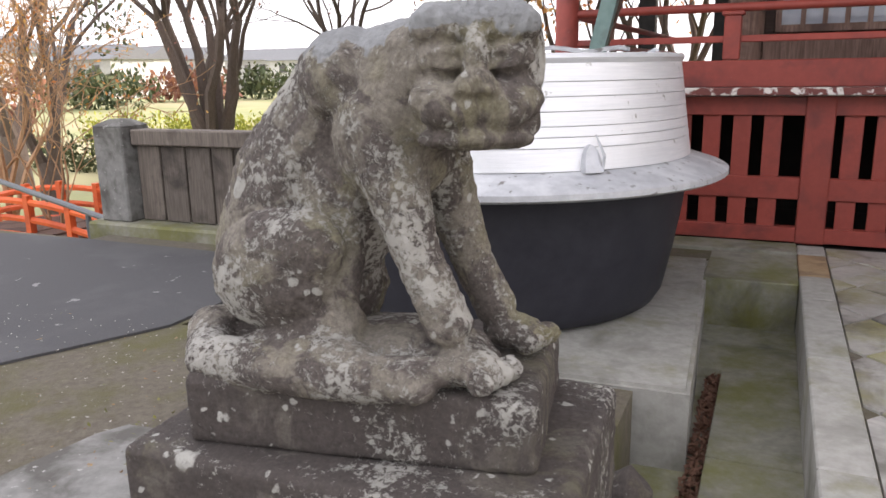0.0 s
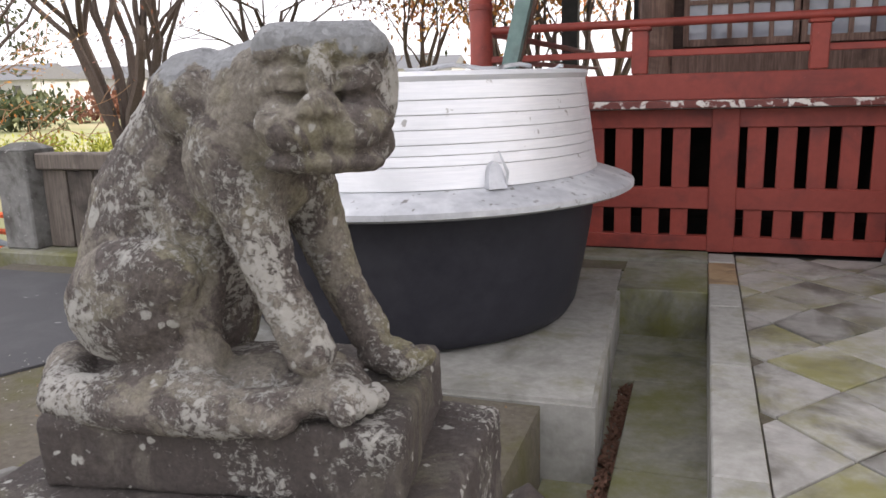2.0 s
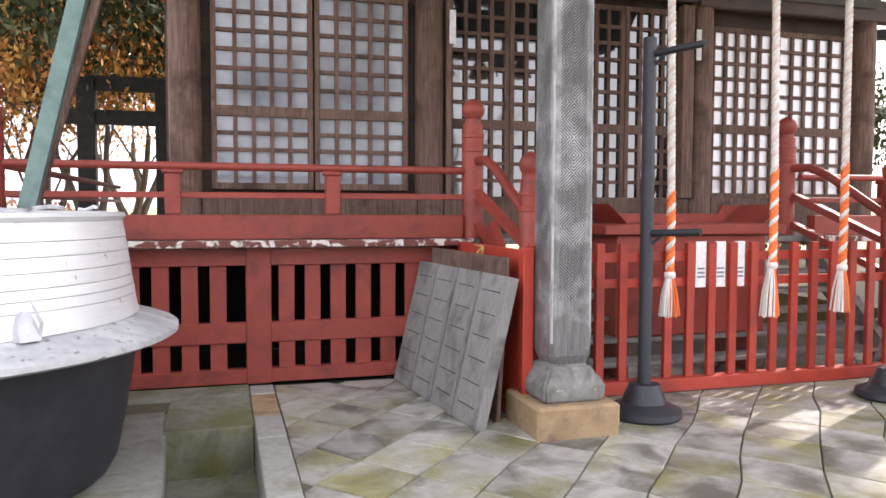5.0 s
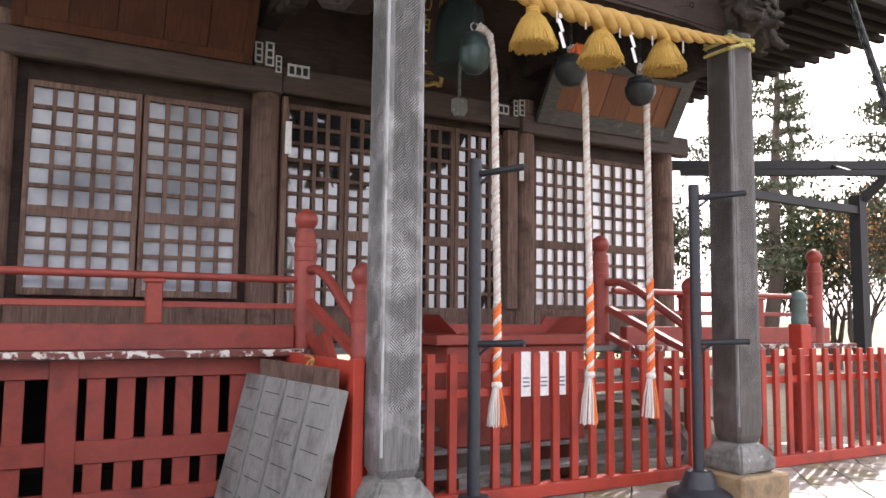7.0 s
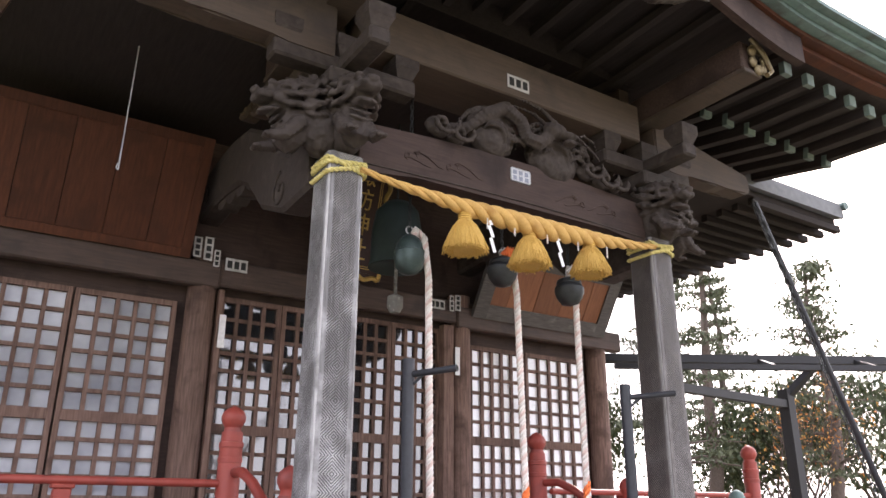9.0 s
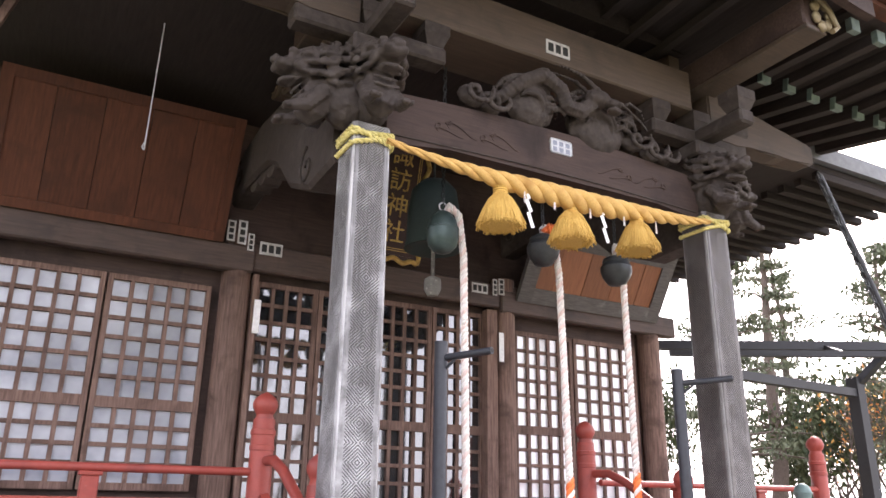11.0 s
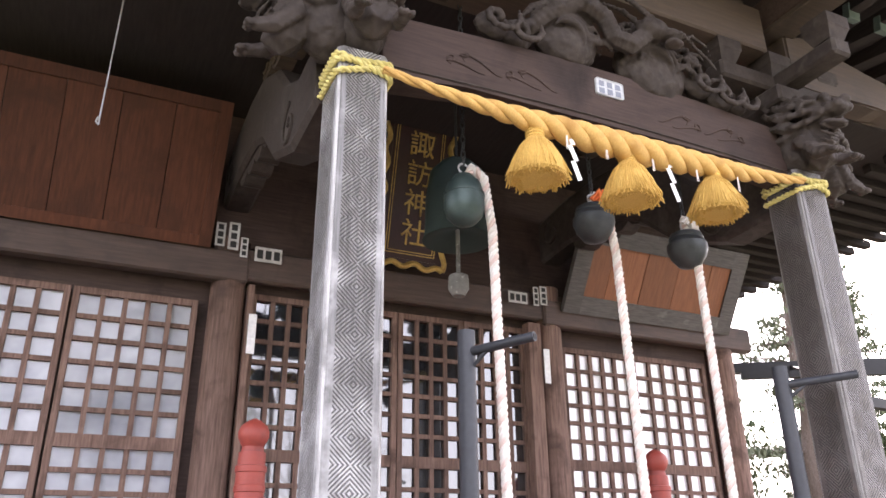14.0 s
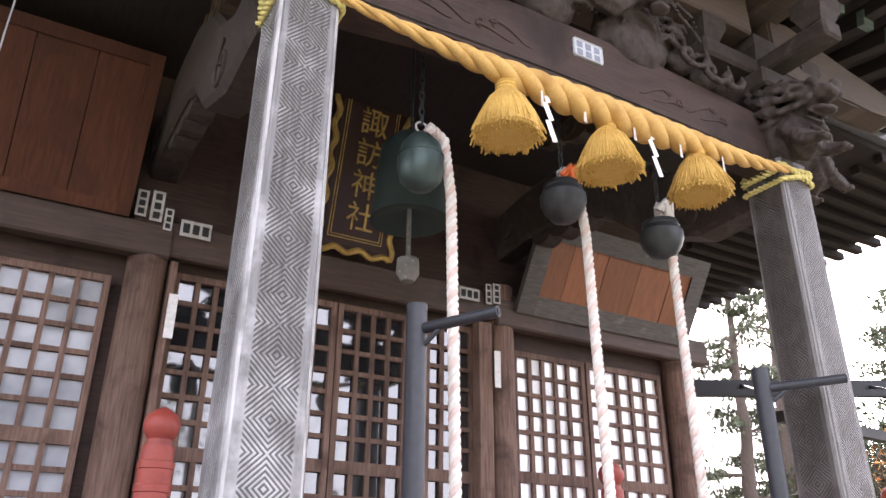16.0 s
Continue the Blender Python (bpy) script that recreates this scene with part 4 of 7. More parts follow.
# ---- leaning boards and the red side panel ----
def leaning_board(x0b, y0, x1b, y1, lean, h, name, label, ma, battens):
    t = thing(name, (x0b, y0, 0), label, "board", "leaning boards")
    a = Vector((x0b, y0, 0.0))
    along = Vector((x1b - x0b, y1 - y0, 0))
    W = along.length
    along.normalize()
    out = Vector((-along.y, along.x, 0))
    if out.x > 0:
        out = -out
    up = (Vector((0, 0, 1)) * math.cos(lean) - out * math.sin(lean)).normalized()
    nor = along.cross(up).normalized()
    if nor.x > 0:
        nor = -nor
    m = Matrix((along.to_4d(), up.to_4d(), nor.to_4d(), (0, 0, 0, 1))).transposed()
    m.translation = a
    m[3][0] = m[3][1] = m[3][2] = 0
    m[3][3] = 1
    n = 4
    for i in range(n):
        bm = B()
        box(bm, W * i / n + 0.003, W * (i + 1) / n - 0.003, 0.0, h, 0.0, 0.03, 0.003, m)
        part("plank", bm, ma, t)
        if battens:
            # Thin black strips laid on the planks paint the shade of gaps.
            for j in range(6):
                bm = B()
                box(bm, W * i / n + 0.075, W * (i + 1) / n - 0.075, h * (j + 0.75) / 6.5, h * (j + 0.75) / 6.5 + 0.006, 0.0305, 0.034, 0, m)
                part("slot", bm, INK_GAP_BLACK, t, "black strip standing for the shade in a gap")
    if battens:
        for i in range(1, n):
            bm = B()
            box(bm, W * i / n - 0.014, W * i / n + 0.014, 0.0, h, 0.031, 0.055, 0.004, m)
            part("batten", bm, WOOD_GREY, t, "pale batten")
        for x in (-0.005, W - 0.035):
            bm = B()
            box(bm, x, x + 0.04, 0.0, h, -0.05, 0.029, 0.004, m)
            part("side_rail", bm, ma, t)
    return t


leaning_board(1.85, 5.30, 1.66, 7.0, 0.235, 1.07, "leaning_board", "grey weathered duckboard with pale battens leaning on the red panel", WOOD_GREY, True)
leaning_board(2.06, 5.45, 1.92, 6.92, 0.06, 1.17, "leaning_board", "thin dark brown board behind the duckboard", WOOD_BROWN, False)
bm = B()
tube(bm, [(2.12, 6.10, 1.06), (2.11, 6.08, 1.12), (2.14, 6.06, 1.19), (2.16, 6.12, 1.21), (2.14, 6.18, 1.18), (2.09, 6.20, 1.06)], 0.008, 6)
tube(bm, [(2.12, 6.05, 1.19), (2.16, 6.15, 1.215), (2.15, 6.3, 1.22)], 0.008, 6)
solid("tie_cord", bm, GOLD_ROPE, "ochre cord tying the leaning boards", "cord", smooth=True)
panel = thing("red_side_panel", (2.25, 6.2, 0), "bright red wooden side gate panel next to the pillar", "panel")
bm = B()
box(bm, 2.19, 2.27, 5.36, 5.46, 0.02, 1.24, 0.006)
part("post", bm, RED_BRIGHT, panel)
bm = B()
box(bm, 2.30, 2.40, 5.50, 5.58, 0.13, 1.25, 0.006)
part("post", bm, RED_BRIGHT, panel)
bm = B()
box(bm, 2.205, 2.255, 5.46, 7.0, 0.12, 1.22)
part("board", bm, RED_BRIGHT, panel)
bm = B()
box(bm, 2.17, 2.29, 5.37, 7.0, 0.0, 0.12, 0.006)
part("bottom_rail", bm, RED_BRIGHT, panel)

# ---- pipe stands ----
earlier = built()
def stand(x, y, arm):
    t = thing("pipe_stand", (x, y, 0), "dark grey pipe stand with two arms on a round base", "stand", "pipe stands")
    bm = B()
    lathe(bm, [(0.26, 0.0), (0.275, 0.02), (0.27, 0.06), (0.22, 0.085), (0.16, 0.11), (0.125, 0.21), (0.11, 0.245), (0.05, 0.25)], 32, (x, y, 0))
    part("base", bm, PIPE, t, smooth=True)
    bm = B()
    tube(bm, [(x, y, 0.245), (x, y, 2.78)], 0.048, 16)
    part("pole", bm, PIPE, t, smooth=True)
    for z in (2.66, 1.36):
        bm = B()
        tube(bm, [(x, y, z), (x + arm[0], y + arm[1], z + 0.02)], 0.026, 12)
        a = part("arm", bm, PIPE, t, smooth=True)
        # The arm is solid: a black disc paints the shade inside its open end.
        bm = B()
        d = Vector((arm[0], arm[1], 0)).normalized()
        e = Vector((x + arm[0], y + arm[1], z + 0.02))
        tube(bm, [e + d * 0.001, e + d * 0.004], 0.016, 10)
        part("pipe_end", bm, INK_GAP_BLACK, a, "black disc standing for the shaded pipe opening")
        bm = B()
        tube(bm, [(x, y, z - 0.11), (x + arm[0] * 0.3, y + arm[1] * 0.3, z - 0.01)], 0.012, 6)
        part("bracket", bm, PIPE, t)
    return t


stand(3.20, 5.36, (0.20, -0.36))
stand(5.43, 5.30, (0.25, -0.36))
settle(earlier)

# ---- red fence before the offering box ----
of = thing("offering_fence", (6.2, 5.97, 0), "bright red picket fence with two rails before the offering box", "fence")
for z0, z1 in ((1.08, 1.16), (0.87, 0.945)):
    bm = B()
    box(bm, 2.72, 9.28, 5.975, 6.015, z0, z1, 0.004)
    part("rail", bm, RED_BRIGHT, of)
bm = B()
box(bm, 2.72, 9.32, 5.90, 6.03, 0.005, 0.115, 0.006)
part("bottom_rail", bm, RED_BRIGHT, of)
bm = B()
box(bm, -0.036, 0.036, -0.022, 0.022, 0.0, 1.12, 0.004)
picket = mesh_of("picket", bm, RED_BRIGHT)
x = 2.88
i = 0
while x < 9.3:
    piece("picket", picket, of, Matrix.Translation((x, 5.952, 0.116)))
    x += 0.208
    i += 1
for x in (3.985, 4.175, 4.365):
    bm = B()
    box(bm, x, x + 0.10, 5.965, 5.969, 0.86, 1.245)
    t = thing("notice_sheet", (x + 0.05, 5.967, 0.86), "white paper notice fixed on the red fence", "notice", "notice sheets")
    part("sheet", bm, PAPER, t)
    for j in range(3):
        bm = B()
        box(bm, x + 0.015, x + 0.085, 5.962, 5.964, 0.94 + 0.035 * j, 0.955 + 0.035 * j)
        part("print_line", bm, PRINT, t)
ob_box = thing("offering_box", (4.3, 6.75, 0.3), "big red painted offering box with a sloped hopper top", "offering box")
bm = B()
box(bm, 3.50, 5.05, 6.42, 7.0, 0.38, 1.28, 0.01)
part("body", bm, RED, ob_box)
bm = B()
box(bm, 3.36, 5.22, 6.36, 7.05, 1.285, 1.38, 0.01)
part("ledge", bm, RED, ob_box)
bm = B()
for (xa, xb, ya, yb) in ((3.40, 5.18, 6.40, 6.44),):
    prism(bm, [(3.36, 1.54), (3.40, 1.50), (3.62, 1.382), (5.0, 1.382), (5.2, 1.50), (5.24, 1.54), (5.0, 1.56), (4.95, 1.47), (3.65, 1.47), (3.6, 1.56)], 7.0, 7.04, "y")
for s0, s1 in ((3.40, 3.62), (5.2, 5.0)):
    prism(bm, [(s0, 1.56), (s0 + (0.02 if s1 > s0 else -0.02), 1.54), (s1, 1.385), (s1 - (0.03 if s1 > s0 else -0.03), 1.385)], 6.40, 7.0, "y")
part("hopper", bm, RED, ob_box)
for p in (3.55, 4.90):
    bm = B()
    box(bm, p, p + 0.1, 6.45, 6.97, -0.02, 0.385)
    part("foot", bm, RED, ob_box)

# ---- bells with their ropes ----
earlier = built()
def twisted(bm_list, pts, r, turns, strands, phase=0.0, swell=None, fine=10, segs=7):
    """Strands wound about a line; bm_list has one bmesh for each strand."""
    pts = [Vector(p) for p in pts]
    L = [0.0]
    for a, b in zip(pts, pts[1:]):
        L.append(L[-1] + (b - a).length)
    steps = max(24, int(turns * fine))
    line = []
    for i in range(steps + 1):
        s = L[-1] * i / steps
        k = max(j for j in range(len(L)) if L[j] <= s + 1e-9)
        k = min(k, len(pts) - 2)
        line.append(pts[k].lerp(pts[k + 1], (s - L[k]) / (L[k + 1] - L[k])))
    side = (line[1] - line[0]).orthogonal().normalized()
    for q in range(strands):
        out, rad = [], []
        sd = side.copy()
        for i, p in enumerate(line):
            d = (line[min(i + 1, steps)] - line[max(i - 1, 0)]).normalized()
            sd = (sd - d * sd.dot(d)).normalized()
            up = d.cross(sd)
            w = (swell(i / steps) if swell else 1.0) * r
            a = 2 * math.pi * (turns * i / steps + q / strands) + phase
            out.append(p + (sd * math.cos(a) + up * math.sin(a)) * w * 0.50)
            rad.append(w * 0.58)
        tube(bm_list[q], out, rad, segs)


def bell(x, y, z, small, ma, seed):
    """A bell on a chain, and the pull rope beside it as a thing of its own."""
    t = thing("suzu_bell", (x, y, z), "round green bronze shrine bell on a ring" if not small else "round dark bronze shrine bell with a raised band", "bell", "shrine bells")
    r = 0.128 if not small else 0.132
    bm = B()
    if small:
        lathe(bm, [(0.01, -r), (r * 0.6, -r * 0.85), (r * 0.95, -r * 0.35), (r, -0.02), (r * 1.07, 0.0), (r * 1.07, 0.05), (r, 0.06), (r * 0.9, 0.09), (r * 0.94, 0.10), (r * 0.85, 0.13), (r * 0.4, 0.16), (0.02, 0.165)], 28, (x, y, z))
    else:
        lathe(bm, [(0.01, -0.165), (r * 0.55, -0.15), (r * 0.9, -0.10), (r, -0.04), (r * 1.0, 0.035), (r * 1.03, 0.038), (r * 1.03, 0.048), (r * 0.97, 0.052), (r * 0.85, 0.12), (r * 0.45, 0.185), (0.02, 0.205)], 28, (x, y, z))
    part("shell", bm, ma, t, smooth=True)
    bm = B()
    top = z + (0.205 if not small else 0.165)
    tube(bm, [(x + 0.035 * math.cos(a), y, top + 0.035 + 0.035 * math.sin(a)) for a in [2 * math.pi * i / 16 for i in range(17)]], 0.007, 6)
    part("ring", bm, BRIM, t)
    for i in range(int((5.33 - top - 0.085) / 0.055) + 1):
        bm = B()
        zc = top + 0.085 + 0.055 * i
        pts = [(x + (0.014 * math.cos(a) if i % 2 else 0), y + (0 if i % 2 else 0.014 * math.cos(a)), zc + 0.034 * math.sin(a)) for a in [2 * math.pi * k / 10 for k in range(11)]]
        tube(bm, pts, 0.006, 5)
        part("chain_link", bm, BRONZE_DARK, t)
    return t


bell(3.37, 5.68, 3.74, False, surface("green_bell_bronze", (0.045, 0.072, 0.068), (0.075, 0.11, 0.103), 14, 0.4, metal=0.4, bump_s=0.15), 1)
bell(4.36, 5.68, 3.76, True, BRONZE_DARK, 2)
bell(5.17, 5.68, 3.70, True, BRONZE_DARK, 3)


def pull_rope(bx, x0, x1, ztop, zor, zknot, zend):
    y = 5.66
    t = thing("bell_rope", (x1, y, zend), "twisted white and orange bell-pull rope with a fringed tassel", "rope", "bell ropes")
    bms = [B(), B(), B()]
    zt = ztop
    twisted(bms, [(bx, y + 0.02, zt - 0.13), (x0 - 0.02, y + 0.02, zt + 0.03), (x0 + 0.05, y - 0.01, zt - 0.05), (x0 + (x1 - x0) * 0.75, y, zt - 0.4), (x1, y, zor)], 0.030, (zt - zor) * 9, 3)
    for b, ma in zip(bms, (WHITE_ROPE, WHITE_ROPE, PINK_ROPE)):
        part("upper_strand", b, ma, t, smooth=True)
    bms = [B(), B(), B()]
    twisted(bms, [(x1, y, zor), (x1 + 0.004, y, (zor + zknot) / 2), (x1, y, zknot)], 0.034, (zor - zknot) * 7, 3)
    for b, ma in zip(bms, (WHITE_ROPE, ORANGE_ROPE, ORANGE_ROPE)):
        part("lower_strand", b, ma, t, smooth=True)
    bm = B()
    lathe(bm, [(0.034, 0), (0.044, 0.015), (0.044, 0.04), (0.034, 0.055)], 12, (x1, y, zknot - 0.03))
    part("knot", bm, WHITE_ROPE, t, smooth=True)
    rg = random.Random(int(x1 * 100))
    for ma, s in ((WHITE_ROPE, -1), (ORANGE_ROPE, 1)):
        bm = B()
        for _ in range(34):
            a = rg.uniform(0, 2 * math.pi)
            rr = rg.uniform(0.01, 0.04)
            dx = math.cos(a) * rr + s * 0.018
            dy = math.sin(a) * rr
            tube(bm, [(x1 + dx * 0.6, y + dy * 0.6, zknot - 0.02), (x1 + dx * 1.3, y + dy * 1.3, (zknot + zend) / 2), (x1 + dx * 1.7 + rg.uniform(-0.01, 0.01), y + dy * 1.7, zend + rg.uniform(0, 0.03))], 0.006, 5)
        part("fringe", bm, ma, t, "white fringe" if s < 0 else "orange fringe")
    return t


pull_rope(3.37, 3.45, 3.59, 3.97, 1.68, 1.02, 0.68)
pull_rope(4.36, 4.40, 4.54, 3.97, 1.87, 1.08, 0.64)
pull_rope(5.17, 5.19, 5.24, 3.93, 1.93, 1.05, 0.66)
for x, z in ((4.38, 3.96), (5.17, 3.93)):
    bm = B()
    for i in range(3):
        tube(bm, [(x - 0.05 + 0.03 * i, 5.64, z - 0.03), (x - 0.02 + 0.03 * i, 5.60, z + 0.03), (x + 0.03 + 0.02 * i, 5.64, z - 0.05)], 0.022, 7)
    solid("rope_knot", bm, ORANGE_ROPE if x < 5 else WHITE_ROPE, "knot of rope tied on the bell ring", "knot", smooth=True)

# ---- sacred rope between the pillars ----
sr = thing("sacred_rope", (4.2, 5.1, 4.05), "thick ochre twisted sacred rope swelling in the middle", "rope")
bms = [B(), B(), B()]
LX, RX = 2.60, 5.78
pts = []
for i in range(25):
    u = i / 24
    pts.append((LX + (RX - LX) * u, 5.10 - 0.03 * math.sin(math.pi * u), 4.135 - 0.13 * math.sin(math.pi * u) ** 0.8 * (1 if u < 0.5 else 1.0)))
twisted(bms, pts, 0.090, 7.4, 3, fine=30, segs=14, swell=lambda u: 0.27 + 0.73 * max(0.0, math.sin(math.pi * min(1, max(0, u)))) ** (1.9 if u < 0.5 else 1.2))
for b in bms:
    part("strand", b, GOLD_ROPE, sr, smooth=True)
for px_, s in ((PL, 1), (PR, -1)):
    x, y = px_
    t = thing("cord_lashing", (x, y, 4.12), "yellow cord wound round the pillar top", "cord", "cord lashings")
    for k, (dz, tilt) in enumerate(((0.0, 0.05), (0.025, -0.045), (0.05, 0.02))):
        h = 0.158
        loop = [(-h + 0.02, -h), (h - 0.02, -h), (h, -h + 0.02), (h, h - 0.02), (h - 0.02, h), (-h + 0.02, h), (-h, h - 0.02), (-h, -h + 0.02), (-h + 0.02, -h)]
        bms = [B(), B()]
        twisted(bms, [(x + a, y + b, 4.12 + dz + tilt * a / h) for a, b in loop], 0.019, 16, 2)
        for b in bms:
            part("turn", b, YELLOW_CORD, t, smooth=True)


def tassel(x, z, w=0.178):
    y = 5.09
    t = thing("straw_tassel", (x, y, z - 0.36), "bell-shaped golden straw tassel hanging from the rope", "tassel", "straw tassels")
    bm = B()
    lathe(bm, [(0.055, -0.07), (0.058, -0.06), (0.052, -0.05), (0.058, -0.04), (0.052, -0.03), (0.058, -0.02), (0.052, -0.01), (0.05, 0.0), (0.03, 0.015)], 16, (x, y, z))
    part("binding", bm, TASSEL, t, smooth=True)
    bm = B()
    lathe(bm, [(0.01, -0.33), (w * 0.85, -0.335), (w * 0.93, -0.32), (w * 0.80, -0.21), (w * 0.52, -0.12), (0.05, -0.068)], 24, (x, y, z))
    core = part("core", bm, TASSEL, t, smooth=True)
    rg = random.Random(int(x * 1000))
    bm = B()
    for _ in range(620):
        a = rg.uniform(0, 2 * math.pi)
        k = math.sqrt(rg.uniform(0.25, 1.0))
        c, s = math.cos(a), math.sin(a)
        end = w * k * rg.uniform(0.92, 1.12)
        tube(bm, [(x + c * 0.05, y + s * 0.05, z - 0.068), (x + c * w * (0.40 + 0.14 * k), y + s * w * (0.40 + 0.14 * k), z - 0.12), (x + c * w * 0.80 * max(k, 0.9), y + s * w * 0.80 * max(k, 0.9), z - 0.21), (x + c * end, y + s * end, z - 0.325 + rg.uniform(-0.025, 0.02))], 0.0036, 4)
    tagged(part("straw", bm, TASSEL, t), kind="stuff")
    return t


tassel(3.54, 3.985)
tassel(4.20, 3.975)
tassel(4.89, 4.02)
for x, z in ((3.76, 4.01), (4.49, 4.02)):
    bm = B()
    q = [(0, 0), (0.03, -0.09), (0.0, -0.10), (0.04, -0.20), (0.01, -0.21), (0.05, -0.33)]
    for k, ((a, b), (c, d)) in enumerate(zip(q, q[1:])):
        if k % 2 == 0:
            box(bm, 0, 0.032, -0.001, 0.001, 0, (Vector((c - a, d - b)).length), m=Matrix.Translation((x + a, 5.05 - 0.003 * k, z + b)) @ Euler((0, math.atan2(c - a, d - b), 0)).to_matrix().to_4x4())
    solid("paper_streamer", bm, PAPER, "white zigzag folded paper streamer", "streamer", "paper streamers")
for x in (3.72, 4.0, 4.35, 4.70, 5.05):
    bm = B()
    for dx in (-0.008, 0.0, 0.008):
        tube(bm, [(x + dx * 0.3, 5.03, 3.97), (x + dx, 5.03, 3.86)], 0.002, 4)
    solid("rope_end", bm, WHITE_ROPE, "short pale rope ends under the sacred rope", "rope end", "rope ends")

settle(earlier)

# ---- name board ----
def sign():
    t = thing("name_board", (4.07, 8.4, 4.3), "dark lacquered shrine name board with a gilded scalloped frame", "sign")
    m = Matrix.Translation((4.07, 8.40, 4.40)) @ Euler((radians(14), 0, 0)).to_matrix().to_4x4()
    bm = B()
    box(bm, -0.30, 0.30, -0.02, 0.02, 0.0, 1.50, 0, m)
    part("panel", bm, LACQUER, t)
    for w, h0, h1, th in ((0.27, 0.05, 1.45, 0.008), (0.245, 0.075, 1.425, 0.008)):
        bm = B()
        for a, b, c, d in ((-w, w, h0, h0 + th), (-w, w, h1 - th, h1), (-w, -w + th, h0, h1), (w - th, w, h0, h1)):
            box(bm, a, b, -0.026, -0.0205, c, d, 0, m)
        part("gilt_line", bm, GOLD, t)
    for side in range(4):
        bm = B()
        wav = []
        for i in range(41):
            u = i / 40
            ln = 0.37 if side < 2 else 0.82
            sc = 0.022 * math.sin(u * math.pi * (6 if side < 2 else 12)) - 0.02 * math.sin(math.pi * u)
            if side < 2:
                wav.append(m @ Vector(((u - 0.5) * 2 * ln, -0.02, (1.57 + sc) if side == 0 else (-0.07 - sc))))
            else:
                wav.append(m @ Vector(((0.37 + sc) * (1 if side == 2 else -1), -0.02, 0.75 + (u - 0.5) * 2 * ln)))
        tube(bm, wav, 0.030, 7)
        part("frame_moulding", bm, GOLD, t, smooth=True)
        bm = B()
        if side < 2:
            box(bm, -0.36, 0.36, -0.012, 0.012, *((1.50, 1.56) if side == 0 else (-0.06, 0.0)), 0, m)
        else:
            box(bm, *((0.30, 0.365) if side == 2 else (-0.365, -0.30)), -0.012, 0.012, 0.0, 1.50, 0, m)
        part("frame_board", bm, LACQUER, t)
    for ch, z in zip("諏訪神社", (1.10, 0.79, 0.48, 0.17)):
        cu = bpy.data.curves.new("character", "FONT")
        cu.body = ch
        cu.size = 0.29
        cu.extrude = 0.006
        cu.align_x = "CENTER"
        tmp = new("character", cu)
        bpy.context.view_layer.update()
        me = bpy.data.meshes.new_from_object(tmp.evaluated_get(bpy.context.evaluated_depsgraph_get()))
        bpy.data.objects.remove(tmp)
        bpy.data.curves.remove(cu)
        me.materials.clear()
        me.materials.append(GOLD)
        o = piece("character", me, t, m @ Matrix.Translation((0.02, -0.028, z)) @ Euler((radians(90), 0, 0)).to_matrix().to_4x4())
    return t


sign()

# ---- hanging lanterns behind the bells ----
hl = thing("hanging_bell", (3.78, 7.0, 4.15), "large dark green bronze hanging gong bell", "bell")
bm = B()
lathe(bm, [(0.02, 0.74), (0.14, 0.72), (0.23, 0.62), (0.265, 0.40), (0.275, 0.08), (0.295, 0.0), (0.25, 0.0), (0.02, 0.1)], 28, (3.93, 7.0, 4.04))
part("shell", bm, surface("green_black_bronze", (0.02, 0.035, 0.032), (0.035, 0.055, 0.05), 10, 0.6, bump_s=0.15), hl, smooth=True)
bm = B()
tube(bm, [(3.93, 7.0, 4.77), (3.93, 7.0, 6.2)], 0.012, 6)
part("chain", bm, BRONZE_DARK, hl)
bm = B()
tube(bm, [(3.93, 7.0, 4.15), (3.93, 7.0, 3.74)], 0.018, 6)
lathe(bm, [(0.02, 0.20), (0.08, 0.17), (0.085, 0.06), (0.05, 0.0), (0.02, 0.0)], 16, (3.93, 7.0, 3.56))
part("clapper", bm, GREY_STONE, hl, "pale hanging clapper", smooth=True)

# ---- porch beams and carvings ----
earlier = built()
bm = B()
n = 24
top, bot = [], []
for i in range(n + 1):
    u = i / n
    x = 2.62 + (5.78 - 2.62) * u
    arch = math.sin(math.pi * u)
    top.append((x, 4.60 + 0.07 * arch))
    bot.append((x, 4.17 + 0.07 * min(1, 6 * min(u, 1 - u))))
prism(bm, bot + top[::-1], 5.20, 5.38, "y")
bmesh.ops.bevel(bm, geom=[e for e in bm.edges if abs(e.verts[0].co.y - e.verts[1].co.y) < 1e-4], offset=0.012, segments=1, affect="EDGES")
kb = thing("rainbow_beam", (4.2, 5.29, 4.2), "dark arched porch beam carved with shallow clouds", "beam")
part("beam", bm, WOOD_BEAM, kb)
for cx, sgn in ((3.15, 1), (3.55, 1), (5.25, -1), (4.85, -1)):
    bm = B()
    for k in range(2):
        pts = []
        for i in range(26):
            u = i / 25
            a = (1 - u) ** 2 * 3.6 * math.pi + 0.8 * k
            r = 0.012 + 0.05 * u
            pts.append((cx + sgn * (r * math.cos(a) + 0.34 * max(0, u - 0.45) - 0.10 * k), 5.198, 4.43 - 0.05 * k + r * math.sin(a) * 0.8 + 0.05 * math.sin(5 * u)))
        tube(bm, pts, [0.003 + 0.005 * math.sin(math.pi * q / 25) for q in range(26)], 6)
    part("cloud_scroll", bm, WOOD_BEAM, kb, smooth=True)
bm = B()
tube(bm, [(2.66 + 3.06 * i / 20, 5.196, 4.245 + 0.035 * math.sin(math.pi * i / 20)) for i in range(21)], 0.007, 5)
part("bead", bm, WOOD_CARVED, kb)
bm = B()
